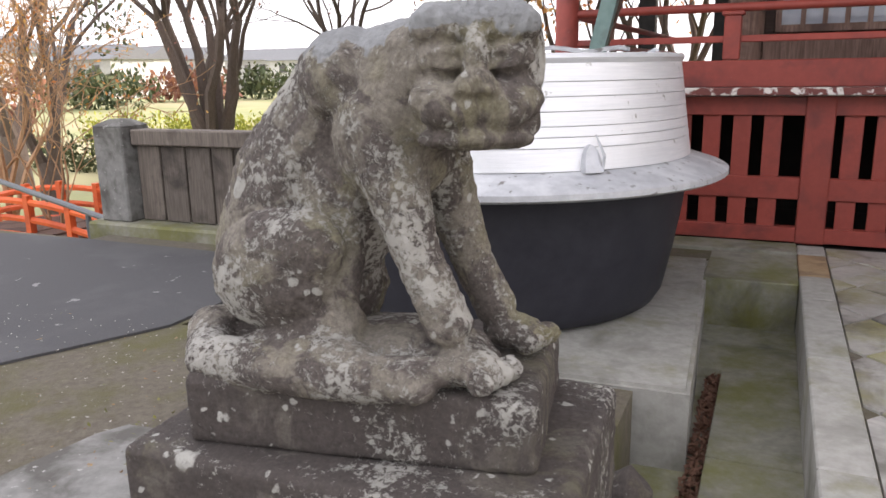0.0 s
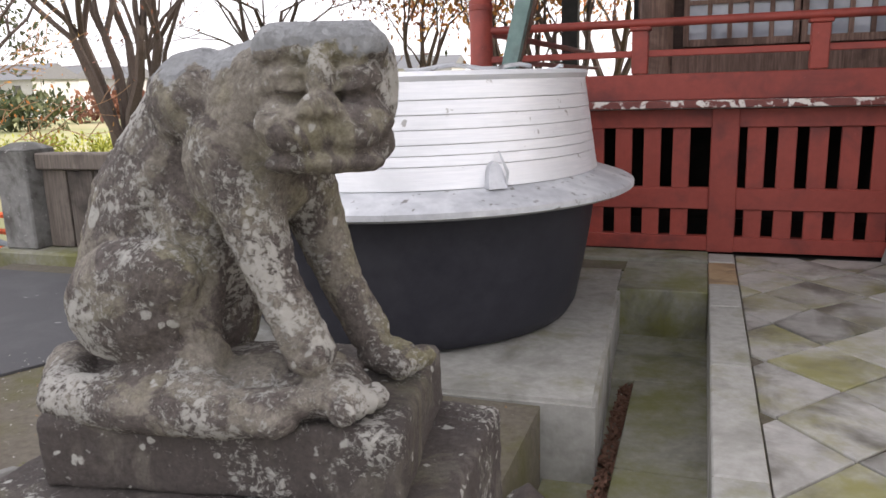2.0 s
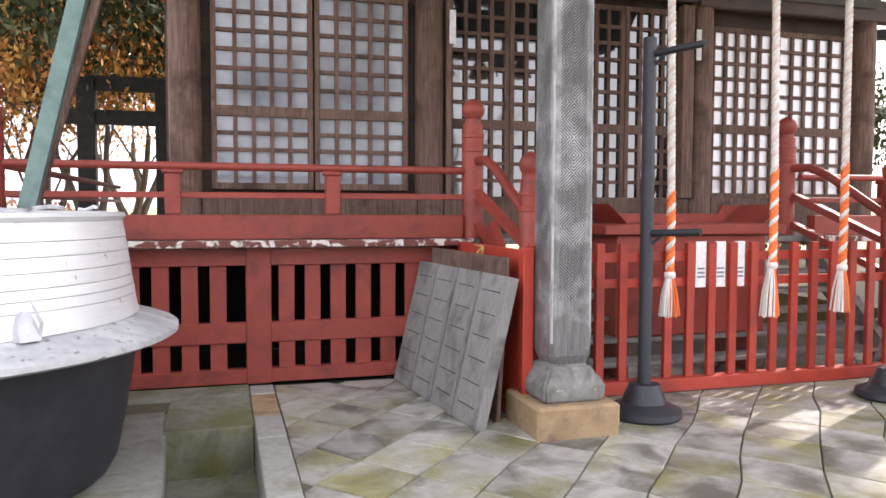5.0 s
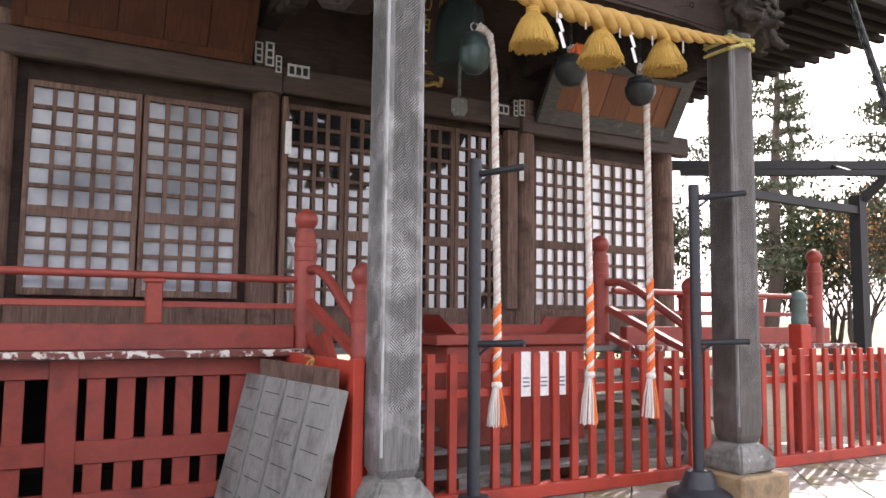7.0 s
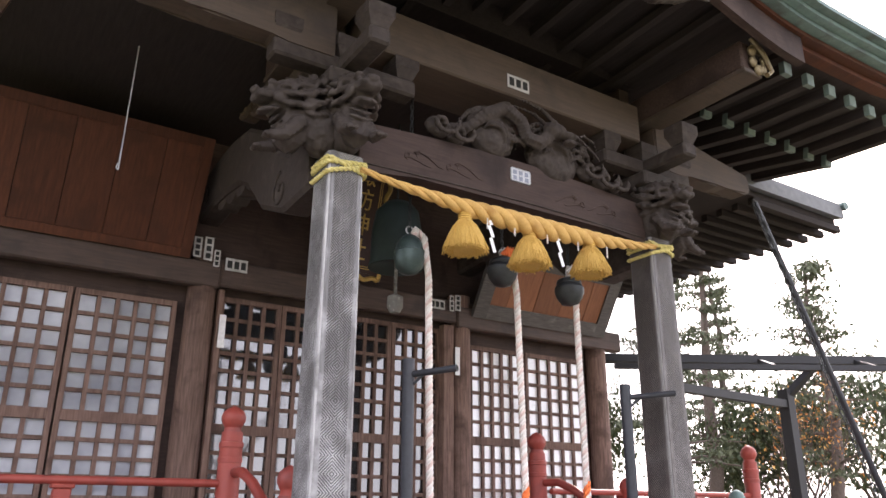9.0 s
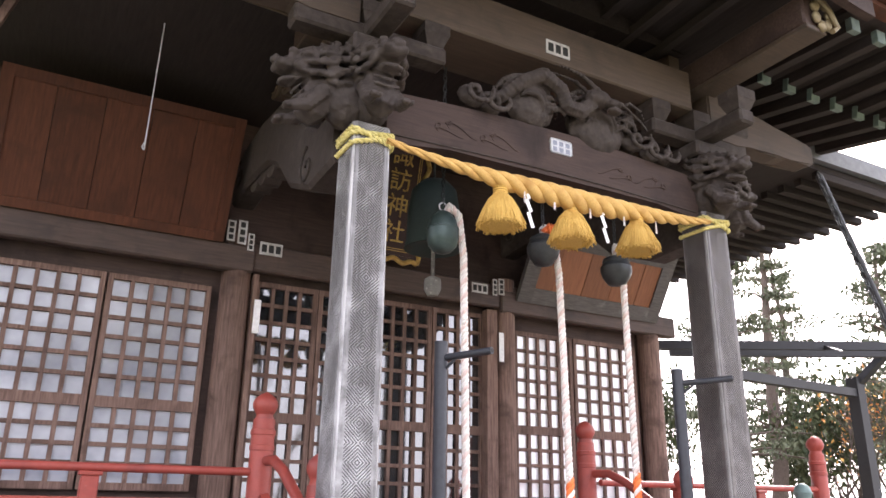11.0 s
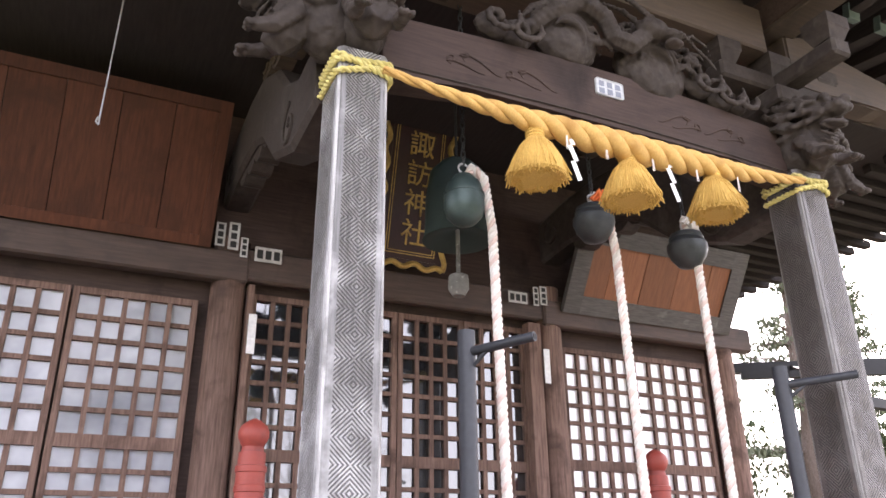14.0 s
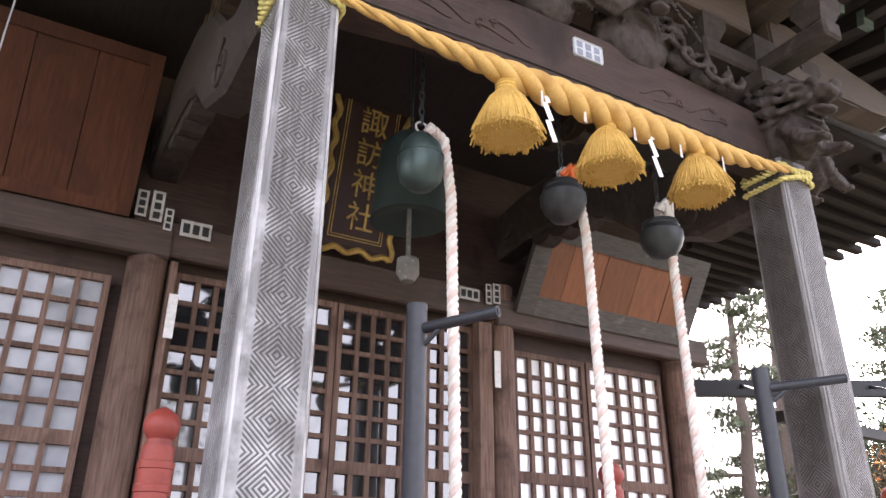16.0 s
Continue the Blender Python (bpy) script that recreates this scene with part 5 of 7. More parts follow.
box(bm, 4.10, 4.32, 5.19, 5.198, 4.46, 4.59, 0.012)
nb = thing("paper_charm", (4.31, 5.19, 4.50), "silver-grey name label stuck on the beam", "label")
part("sheet", bm, plain("silver_label", (0.50, 0.52, 0.55), 0.5), nb)
for i in range(3):
    for j in range(2):
        bm = B()
        box(bm, 4.125 + 0.065 * i, 4.165 + 0.065 * i, 5.186, 5.189, 4.475 + 0.055 * j, 4.515 + 0.055 * j)
        part("print_mark", bm, PRINT, nb)
BEAM_TAN = surface("tan_beam_wood", (0.048, 0.033, 0.023), (0.090, 0.063, 0.044), 5, 0.7, stretch=(0.5, 8, 8), stain=(0.035, 0.025, 0.019), stain_scale=2, bump_s=0.4)
bm = B()
box(bm, 2.62, 5.78, 5.16, 5.74, 5.30, 5.72, 0.015)
solid("purlin_beam", bm, BEAM_TAN, "long tan porch purlin beam above the carvings", "beam", kind="structure")


def beam_nose(x0, sgn):
    """The purlin's carved end past the pillar, stepped and scalloped."""
    bm = B()
    top = [(0.0, 5.60), (0.25, 5.64), (0.42, 5.58), (0.55, 5.60), (0.72, 5.52), (0.90, 5.53), (1.08, 5.46), (1.30, 5.47), (1.52, 5.40), (1.66, 5.42), (1.74, 5.38)]
    low = [(1.76, 5.20), (1.66, 5.16), (1.30, 5.17), (1.10, 5.14), (0.60, 5.16), (0.45, 5.10), (0.0, 5.10)]
    pts = [(x0 + sgn * 0.87 * a, b - 0.03) for a, b in top + low]
    prism(bm, pts if sgn > 0 else pts[::-1], 5.18, 5.40, "y")
    bmesh.ops.bevel(bm, geom=[e for e in bm.edges if abs(e.verts[0].co.y - e.verts[1].co.y) < 1e-4], offset=0.018, segments=2, affect="EDGES")
    solid("beam_nose", bm, BEAM_TAN, "tan carved beam end jutting past the porch pillar", "beam end", "beam ends", "structure")


beam_nose(6.02, 1)
beam_nose(2.38, -1)


def carving(name, builder, label, category, vox=0.009, amp=0.006, ns=0.03, ma=None):
    bm = B()
    builder(bm)
    me = bpy.data.meshes.new(name)
    finish(bm, True)
    bm.to_mesh(me)
    bm.free()
    ob = new(name, me)
    me.materials.append(ma or WOOD_CARVED)
    rm = ob.modifiers.new("melt", "REMESH")
    rm.mode, rm.voxel_size, rm.use_smooth_shade = "VOXEL", vox, True
    tx = bpy.data.textures.new("curls", "WOOD")
    tx.wood_type, tx.noise_scale, tx.turbulence = "RINGNOISE", ns * 2.2, 9.0
    dp = ob.modifiers.new("carve", "DISPLACE")
    dp.texture, dp.strength, dp.mid_level, dp.texture_coords = tx, amp, 0.4, "LOCAL"
    return tagged(ob, label, category)


def lion(bm, at, face, seed, size=1.0, chest=True):
    """A carved lion's head and chest; 'face' is its heading in degrees."""
    rg = random.Random(seed)
    m = Matrix.Translation(at) @ Euler((0, 0, radians(face))).to_matrix().to_4x4() @ Matrix.Scale(size, 4)

    def b(c, r, rot=(0, 0, 0)):
        blob(bm, m @ Vector(c), [q * size for q in r], (rot[0], rot[1], rot[2] + face))

    def l(pts, rad, n=4):
        limb(bm, [m @ Vector(p) for p in pts], [q * size for q in rad], n, 1)
    b((-0.02, 0, 0.02), (0.15, 0.13, 0.14))
    b((0.12, 0, -0.005), (0.11, 0.105, 0.055), (0, 12, 0))
    b((0.10, 0, -0.115), (0.10, 0.085, 0.032), (0, 18, 0))
    b((0.215, 0, 0.028), (0.035, 0.055, 0.034))
    for q in (-1, 1):
        b((0.10, 0.062 * q, 0.088), (0.045, 0.040, 0.030), (0, -18, 12 * q))
        b((0.115, 0.060 * q, 0.052), (0.026, 0.026, 0.024))
        b((0.185, 0.050 * q, -0.012), (0.045, 0.045, 0.036))
        b((0.05, 0.105 * q, -0.03), (0.06, 0.035, 0.05))
        b((-0.03, 0.145 * q, 0.075), (0.035, 0.025, 0.06), (20 * q, 0, 0))
    rows = ((0.02, 0.150, 12), (-0.07, 0.185, 14), (-0.16, 0.200, 14))
    for x, r, n in rows:
        for k in range(n):
            a = 2 * math.pi * (k + 0.5 * (x < -0.1)) / n
            c, q = math.cos(a), math.sin(a)
            if q < -0.75 and x > -0.1:
                continue
            w = rg.uniform(0.9, 1.15)
            l([(x + 0.03, c * r * 0.86, q * r * 0.86), (x - 0.03, c * r * 1.05, q * r * 1.05), (x - 0.10 * w, c * r * 1.10, q * r * 1.10 + 0.01), (x - 0.125 * w, c * r * 1.22, q * r * 1.22 + 0.03), (x - 0.09 * w, c * r * 1.28, q * r * 1.28 + 0.03)],
              [0.020, 0.030, 0.027, 0.020, 0.010], 3)
    if chest:
        l([(-0.30, 0, -0.10), (-0.12, 0, -0.16), (-0.06, 0, -0.30)], [0.16, 0.155, 0.13])
        for q in (-1, 1):
            l([(-0.10, 0.11 * q, -0.20), (0.0, 0.12 * q, -0.33), (0.10, 0.12 * q, -0.36)], [0.07, 0.055, 0.042])
            for k in range(3):
                b((0.14, (0.085 + 0.032 * k) * q, -0.372), (0.03, 0.017, 0.022))
        for k in range(5):
            z = -0.15 - 0.045 * k
            l([(0.06 - 0.015 * k, -0.09, z + 0.03), (0.095 - 0.018 * k, 0, z), (0.06 - 0.015 * k, 0.09, z + 0.03)], [0.012, 0.018, 0.012], 4)


def lion_left(bm):
    lion(bm, (2.02, 5.30, 4.63), 180, 1)
    blob(bm, (2.34, 5.28, 4.48), (0.20, 0.17, 0.26))


def lion_front(bm):
    lion(bm, (2.50, 4.96, 4.68), -92, 2)
    blob(bm, (2.50, 5.22, 4.50), (0.17, 0.18, 0.26))


def lion_right(bm):
    lion(bm, (6.38, 5.28, 4.60), 0, 3)
    blob(bm, (6.06, 5.28, 4.46), (0.20, 0.16, 0.24))


def lion_right_front(bm):
    lion(bm, (5.90, 4.96, 4.62), -88, 4)
    blob(bm, (5.90, 5.20, 4.46), (0.17, 0.18, 0.24))


def dragon(bm):
    rg = random.Random(3)
    # a coiled body with its long feathers bent over two mounds, and clouds at both ends
    for cx, cz, r in ((3.92, 4.84, 0.20), (4.62, 4.82, 0.25)):
        blob(bm, (cx, 5.24, cz), (r * 1.25, 0.12, r))
        for k in range(5):
            q = r * (0.55 + 0.22 * k)
            limb(bm, [(cx - 0.05 + q * 1.15 * math.cos(a), 5.13 + 0.015 * k - 0.03 * math.sin(a), cz - 0.05 + q * math.sin(a)) for a in [0.15 * k + 0.36 * n for n in range(8)]],
                 [0.010, 0.020, 0.026, 0.030, 0.030, 0.026, 0.020, 0.010], n=3, sub=1)
    limb(bm, [(3.40, 5.22, 4.80), (3.62, 5.18, 4.83), (3.78, 5.12, 4.98), (3.96, 5.08, 5.08), (4.14, 5.08, 5.00), (4.20, 5.08, 4.86), (4.34, 5.08, 4.84), (4.46, 5.06, 4.95)], [0.03, 0.06, 0.075, 0.075, 0.07, 0.07, 0.075, 0.07], n=5, sub=1)
    blob(bm, (4.50, 5.04, 4.99), (0.13, 0.09, 0.08))
    blob(bm, (4.62, 5.00, 4.95), (0.09, 0.07, 0.045))
    blob(bm, (4.63, 4.99, 4.88), (0.07, 0.06, 0.025))
    for q in (-1, 1):
        limb(bm, [(4.46, 5.04 + 0.05 * q, 5.05), (4.32, 5.05 + 0.05 * q, 5.14), (4.14, 5.06 + 0.06 * q, 5.17), (3.98, 5.06 + 0.06 * q, 5.15)], [0.026, 0.022, 0.016, 0.008], sub=1)
        limb(bm, [(4.66, 4.99 + 0.05 * q, 4.95), (4.84, 5.02, 4.99 + 0.04 * q), (4.98, 5.04, 4.95 + 0.06 * q), (5.05, 5.05, 4.84)], [0.018, 0.018, 0.014, 0.007], sub=1)
    for cx, cz, w in ((3.36, 4.78, 0.13), (3.54, 4.73, 0.10), (5.02, 4.78, 0.12), (5.22, 4.73, 0.12), (5.38, 4.71, 0.08)):
        limb(bm, [(cx + (0.02 + w * n / 11) * math.cos(0.62 * n), 5.14 - 0.004 * n, cz + (0.02 + w * n / 11) * 0.8 * math.sin(0.62 * n)) for n in range(12)], [0.026] * 11 + [0.014], n=2, sub=1)
        blob(bm, (cx, 5.22, cz), (w, 0.07, w * 0.75))
    for _ in range(26):
        x = rg.uniform(3.5, 5.2)
        z = 4.74 + rg.uniform(0, 0.20)
        d = rg.choice((-1, 1))
        limb(bm, [(x, 5.20, z), (x + 0.07 * d, 5.14, z + 0.07), (x + 0.16 * d, 5.12, z + 0.08), (x + 0.22 * d, 5.13, z + 0.03)], [0.028, 0.024, 0.017, 0.007], n=3, sub=1)


carving("carved_lion", lion_left, "carved wooden lion head jutting sideways from the pillar top", "carving")
carving("carved_lion", lion_front, "carved wooden lion head jutting forwards from the pillar top", "carving")
carving("carved_lion", lion_right, "weathered carved wooden lion head jutting past the pillar top", "carving")
carving("carved_lion", lion_right_front, "weathered carved wooden lion head above the brown pillar", "carving")
carving("carved_dragon", dragon, "pierced wooden dragon carving in clouds above the beam", "carving", vox=0.009, amp=0.005, ns=0.03)


def tie_beam(cx):
    """The arched tie beam from the porch pillar to the hall: a hump with scrolled cuts on its flank."""
    t = thing("tie_beam", (cx, 5.4, 4.1), "arched dark tie beam between porch pillar and hall", "beam", "tie beams")
    line = [(5.42, 4.27, 0.24), (5.9, 4.25, 0.25), (6.35, 4.45, 0.27), (6.75, 4.82, 0.28), (7.15, 5.02, 0.29), (7.6, 5.08, 0.29), (8.1, 5.08, 0.27), (8.6, 5.02, 0.25), (9.0, 5.0, 0.24)]
    bm = B()
    rings = []
    for k, (y, z, h) in enumerate(line):
        a, b = line[max(0, k - 1)], line[min(len(line) - 1, k + 1)]
        d = Vector((b[0] - a[0], b[1] - a[1])).normalized()
        n = Vector((-d.y, d.x))
        ring = []
        for u, w in ((-0.13, -0.85), (-0.10, -1), (0.10, -1), (0.13, -0.85), (0.13, 0.85), (0.10, 1), (-0.10, 1), (-0.13, 0.85)):
            ring.append(bm.verts.new((cx + u, y + n.x * h * w, z + n.y * h * w)))
        rings.append(ring)
    for a, b in zip(rings, rings[1:]):
        for q in range(8):
            bm.faces.new((a[q], a[(q + 1) % 8], b[(q + 1) % 8], b[q]))
    bm.faces.new(rings[0][::-1])
    bm.faces.new(rings[-1])
    part("beam", bm, WOOD_CARVED, t)
    for y0, z0 in ((6.0, 4.22), (8.35, 5.05)):
        bm = B()
        tube(bm, [(cx - 0.135, y0 + (0.02 + 0.012 * n) * math.cos(0.6 * n), z0 + (0.02 + 0.012 * n) * math.sin(0.6 * n)) for n in range(14)], 0.014, 6)
        part("scroll", bm, WOOD_CARVED, t, smooth=True)
    # lobed lower boss
    bm = B()
    for k in range(4):
        prism(bm, [(6.95 + 0.30 * k + 0.17 * math.cos(a), 4.74 + 0.03 * k + 0.14 * math.sin(a)) for a in [2 * math.pi * n / 14 for n in range(14)]], cx - 0.085, cx + 0.085, "x")
    part("lobe", bm, WOOD_CARVED, t)
    return t


tie_beam(2.44)
tie_beam(5.96)


def cloud_board(cx):
    """A carved board that fills the slope between the brackets and the rafters, with a lobed lower edge."""
    t = thing("carved_cloud_board", (cx, 6.4, 5.2), "tan carved cloud board behind the porch bracket", "carving", "cloud boards")
    low = []
    n = 6
    for k in range(n):
        y0, z0 = 5.45 + 0.40 * k, 5.02 + 0.14 * k
        for q in range(7):
            a = math.pi * q / 6
            low.append((y0 + 0.20 - 0.20 * math.cos(a), z0 + 0.14 * q / 6 - 0.10 * math.sin(a)))
    pts = low + [(7.85, 6.50), (5.45, 6.10)]
    bm = B()
    prism(bm, pts, cx - 0.07, cx + 0.07, "x")
    part("board", bm, BEAM_TAN, t)
    for k in range(n):
        y0, z0 = 5.66 + 0.40 * k, 5.18 + 0.14 * k
        for sx in (-1, 1):
            bm = B()
            tube(bm, [(cx + sx * 0.072, y0 + (0.015 + 0.010 * i) * math.cos(0.65 * i + k), z0 + (0.015 + 0.010 * i) * math.sin(0.65 * i + k)) for i in range(15)], 0.018, 6)
            part("cloud_curl", bm, BEAM_TAN, t, smooth=True)
    return t


def bracket_set(x):
    t = thing("bracket_set", (x, 5.28, 4.8), "stacked dark wooden bracket blocks under the purlin", "bracket", "bracket sets")
    for (a, b, c, d, e, f) in ((-0.20, 0.20, -0.20, 0.20, 4.80, 4.95), (-0.62, 0.62, -0.09, 0.09, 4.97, 5.12), (-0.09, 0.09, -0.62, 0.62, 4.975, 5.115)):
        bm = B()
        box(bm, x + a, x + b, 5.28 + c, 5.28 + d, e, f, 0.02)
        part("arm", bm, WOOD_CARVED, t)
    for dx, dy in ((-0.52, 0), (0.52, 0), (0, -0.52), (0, 0), (0, 0.52)):
        bm = B()
        lathe(bm, [(0.10, 0), (0.15, 0.09), (0.16, 0.10), (0.16, 0.20)], 4, (0, 0, 0), m=Matrix.Translation((x + dx, 5.28 + dy, 5.12)) @ Matrix.Rotation(radians(45), 4, "Z"))
        part("block", bm, WOOD_CARVED, t)
    return t


bracket_set(2.50)
bracket_set(5.90)


cloud_board(2.5)
cloud_board(5.9)

# ---- roofs ----
def rise(x):
    """How far the curved gable lifts the porch eave at x."""
    return 0.40 * (0.5 + 0.5 * math.cos(math.pi * min(1.0, abs(x - 4.2) / 2.4)))


def swept(bm, x0, x1, n, y0, y1, z0, z1):
    """A slab along x that follows the eave's lift, and turns up a little at the far ends."""
    rows = []
    for i in range(n + 1):
        x = x0 + (x1 - x0) * i / n
        d = rise(x) + 0.14 * (abs(x - 4.2) / 5.3) ** 3
        rows.append([bm.verts.new((x, y, z + d)) for y, z in ((y0, z0), (y1, z0), (y1, z1), (y0, z1))])
    for a, b in zip(rows, rows[1:]):
        for q in range(4):
            bm.faces.new((a[q], a[(q + 1) % 4], b[(q + 1) % 4], b[q]))
    bm.faces.new(rows[0][::-1])
    bm.faces.new(rows[-1])


SLOPE = [(3.60, 6.17), (3.80, 6.05), (3.95, 6.0), (5.2, 6.10), (9.0, 6.75), (9.0, 8.3)]
for x0, x1 in ((-0.75, 1.8), (6.6, 9.25)):
    bm = B()
    prism(bm, SLOPE, x0, x1, "x")
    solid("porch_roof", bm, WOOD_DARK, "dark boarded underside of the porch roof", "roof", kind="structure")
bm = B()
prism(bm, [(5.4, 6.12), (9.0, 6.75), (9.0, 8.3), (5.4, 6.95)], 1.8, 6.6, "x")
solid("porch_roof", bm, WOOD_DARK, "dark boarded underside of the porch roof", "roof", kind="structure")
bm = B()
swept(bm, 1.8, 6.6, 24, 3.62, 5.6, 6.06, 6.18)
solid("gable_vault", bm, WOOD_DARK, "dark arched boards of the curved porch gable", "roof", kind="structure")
bm = B()
swept(bm, 1.9, 6.5, 24, 3.74, 3.82, 5.72, 6.06)
solid("bargeboard", bm, WOOD_BEAM, "deep dark curved bargeboard under the porch gable", "board", kind="structure")
for (y0, y1, z0, z1, ma) in ((3.80, 3.93, 5.95, 6.00, WOOD_SHUTTER), (3.70, 3.88, 6.004, 6.05, WOOD_SHUTTER), (3.60, 3.84, 6.054, 6.10, GREEN_COPPER), (3.52, 3.82, 6.104, 6.15, GREEN_COPPER), (3.44, 3.80, 6.154, 6.20, GREEN_COPPER)):
    bm = B()
    swept(bm, -1.0, 9.6, 48, y0, y1, z0, z1)
    solid("eave_board", bm, ma, "layered eave edge of the porch roof", "eave", "eave boards", "structure")


def rafter_row(name, xs, y0, z0, y1, z1, w, h, cap):
    for x in xs:
        t = thing(name, (x, y0, z0), "dark square rafter with a green copper end cap", "rafter", "porch rafters", "structure")
        bm = B()
        d = Vector((0, y1 - y0, z1 - z0))
        m = Matrix.Translation((x, y0, z0)) @ Euler((math.atan2(d.z, d.y), 0, 0)).to_matrix().to_4x4()
        box(bm, -w / 2, w / 2, 0.0, d.length, -h / 2, h / 2, 0.004, m)
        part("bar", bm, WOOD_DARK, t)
        bm = B()
        box(bm, -w / 2 - 0.006, w / 2 + 0.006, -0.012, 0.05, -h / 2 - 0.006, h / 2 + 0.006, 0.004, m)
        part("end_cap", bm, cap, t, "green copper end cap")


RX_ = [6.67 + 0.378 * i for i in range(7)]
LX_ = [1.75 - 0.378 * i for i in range(7)]
CAP = surface("green_cap", (0.085, 0.125, 0.11), (0.16, 0.21, 0.185), 10, 0.6, bump_s=0.1)
rafter_row("base_rafter", RX_ + LX_, 4.98, 5.86, 8.6, 6.50, 0.12, 0.13, CAP)
rafter_row("flying_rafter", RX_ + LX_, 4.02, 5.88, 5.3, 5.93, 0.11, 0.12, CAP)
for i in range(9):
    x = 2.85 + 0.35 * i
    bm = B()
    tube(bm, [(x, 3.9, 5.98 + rise(x)), (x, 4.6, 5.96 + rise(x)), (x, 5.4, 5.92 + rise(x)), (x, 5.9, 6.1)], [0.06, 0.06, 0.06, 0.06], 4)
    solid("curved_rib", bm, WOOD_DARK, "dark curved rib under the porch gable", "rafter", "curved ribs", "structure")
GILT = surface("tarnished_gilt", (0.13, 0.10, 0.055), (0.26, 0.21, 0.12), 18, 0.5, metal=0.4, bump_s=0.3)
for cx in (2.40, 6.00):
    gb = thing("gable_beam", (cx, 5.0, 5.55), "long dark porch side beam with a gilt metal end ornament", "beam", "gable beams")
    bm = B()
    box(bm, cx - 0.12, cx + 0.12, 3.98, 6.6, 5.60, 5.90, 0.02)
    part("beam", bm, WOOD_BEAM, gb)
    bm = B()
    box(bm, cx - 0.13, cx + 0.13, 3.96, 6.6, 5.55, 5.598, 0.008)
    part("lower_lath", bm, BEAM_TAN, gb, "paler brown lath under the beam")
    bm = B()
    for k in range(7):
        a = k * 0.9
        blob(bm, (cx + 0.08 + 0.09 * math.cos(a), 3.95, 5.74 + 0.13 * math.sin(a)), (0.05, 0.03, 0.06))
    tube(bm, [(cx - 0.02, 3.93, 5.92), (cx + 0.13, 3.91, 5.77), (cx + 0.21, 3.91, 5.62), (cx + 0.13, 3.91, 5.56)], 0.025, 8)
    part("gilt_ornament", bm, GILT, gb, "tarnished gilt cloud ornament", smooth=True)


def gegyo(bm):
    for q in (-1, 1):
        limb(bm, [(4.2, 3.75, 5.72), (4.2 + 0.25 * q, 3.74, 5.66), (4.2 + 0.5 * q, 3.74, 5.74), (4.2 + 0.72 * q, 3.74, 5.86), (4.2 + 0.95 * q, 3.75, 5.92)], [0.12, 0.11, 0.09, 0.07, 0.04], sub=1)
        for k in range(4):
            cx, cz = 4.2 + (0.15 + 0.2 * k) * q, 5.70 + 0.04 * k
            limb(bm, [(cx + q * (0.015 + 0.008 * n) * math.cos(0.6 * n), 3.64 + 0.004 * k, cz + (0.015 + 0.008 * n) * math.sin(0.6 * n)) for n in range(11)], [0.022] * 10 + [0.01], n=2, sub=1)
    blob(bm, (4.2, 3.75, 5.90), (0.22, 0.07, 0.16))


carving("gable_pendant", gegyo, "carved cloud pendant under the porch gable", "carving", vox=0.012, amp=0.008, ns=0.04)
settle(earlier)
bm = B()
prism(bm, [(6.0, 6.02), (6.0, 5.80), (8.9, 6.45), (13, 6.45), (16.6, 5.8), (16.6, 6.1), (12, 9.6), (10.5, 9.6)], -2.6, 11.0, "x")
solid("main_roof", bm, ROOF_TILE, "heavy tiled main roof of the shrine hall", "roof", kind="structure")
bm = B()
box(bm, -2.55, 10.9, 6.1, 16.5, 5.72, 5.80)
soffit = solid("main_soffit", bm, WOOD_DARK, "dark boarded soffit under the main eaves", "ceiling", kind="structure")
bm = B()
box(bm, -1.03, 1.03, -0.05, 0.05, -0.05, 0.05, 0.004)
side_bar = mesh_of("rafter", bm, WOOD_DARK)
for i in range(40):
    for x in (10.0, -1.57):
        piece("rafter", side_bar, soffit, Matrix.Translation((x, 6.15 + 0.26 * i, 5.668)))
bm = B()
tube(bm, [(11.02, 5.95, 6.0), (11.02, 16, 6.0)], 0.07, 8)
solid("gutter", bm, GREEN_COPPER, "round copper gutter along the side eave", "gutter", smooth=True)
bm = B()
tube(bm, [(1.137, 7.01, 4.45), (1.137, 7.01, 4.51), (1.15, 7.02, 5.74)], 0.006, 6)
tube(bm, [(1.137, 7.01, 4.45), (1.117, 7.01, 4.47), (1.127, 7.01, 4.51)], 0.006, 5)
solid("hook_wire", bm, BRIM, "thin metal hook rod hanging from the eave", "hook")

earlier = built()
# ---- paper labels on the beams ----
def label_strip(x, y, z, w, h, upright=True):
    t = thing("name_slip", (x, y, z), "small white paper name slip with dark print", "label", "pilgrim name slips")
    bm = B()
    box(bm, x, x + w, y - 0.002, y + 0.002, z, z + h)
    part("sheet", bm, AGED_PAPER, t)
    n = 3
    for i in range(n):
        bm = B()
        if upright:
            box(bm, x + w * 0.22, x + w * 0.78, y - 0.005, y - 0.003, z + h * (0.08 + 0.31 * i), z + h * (0.30 + 0.31 * i))
        else:
            box(bm, x + w * (0.08 + 0.31 * i), x + w * (0.30 + 0.31 * i), y - 0.005, y - 0.003, z + h * 0.2, z + h * 0.8)
        part("print_mark", bm, INK_GAP_BLACK, t)


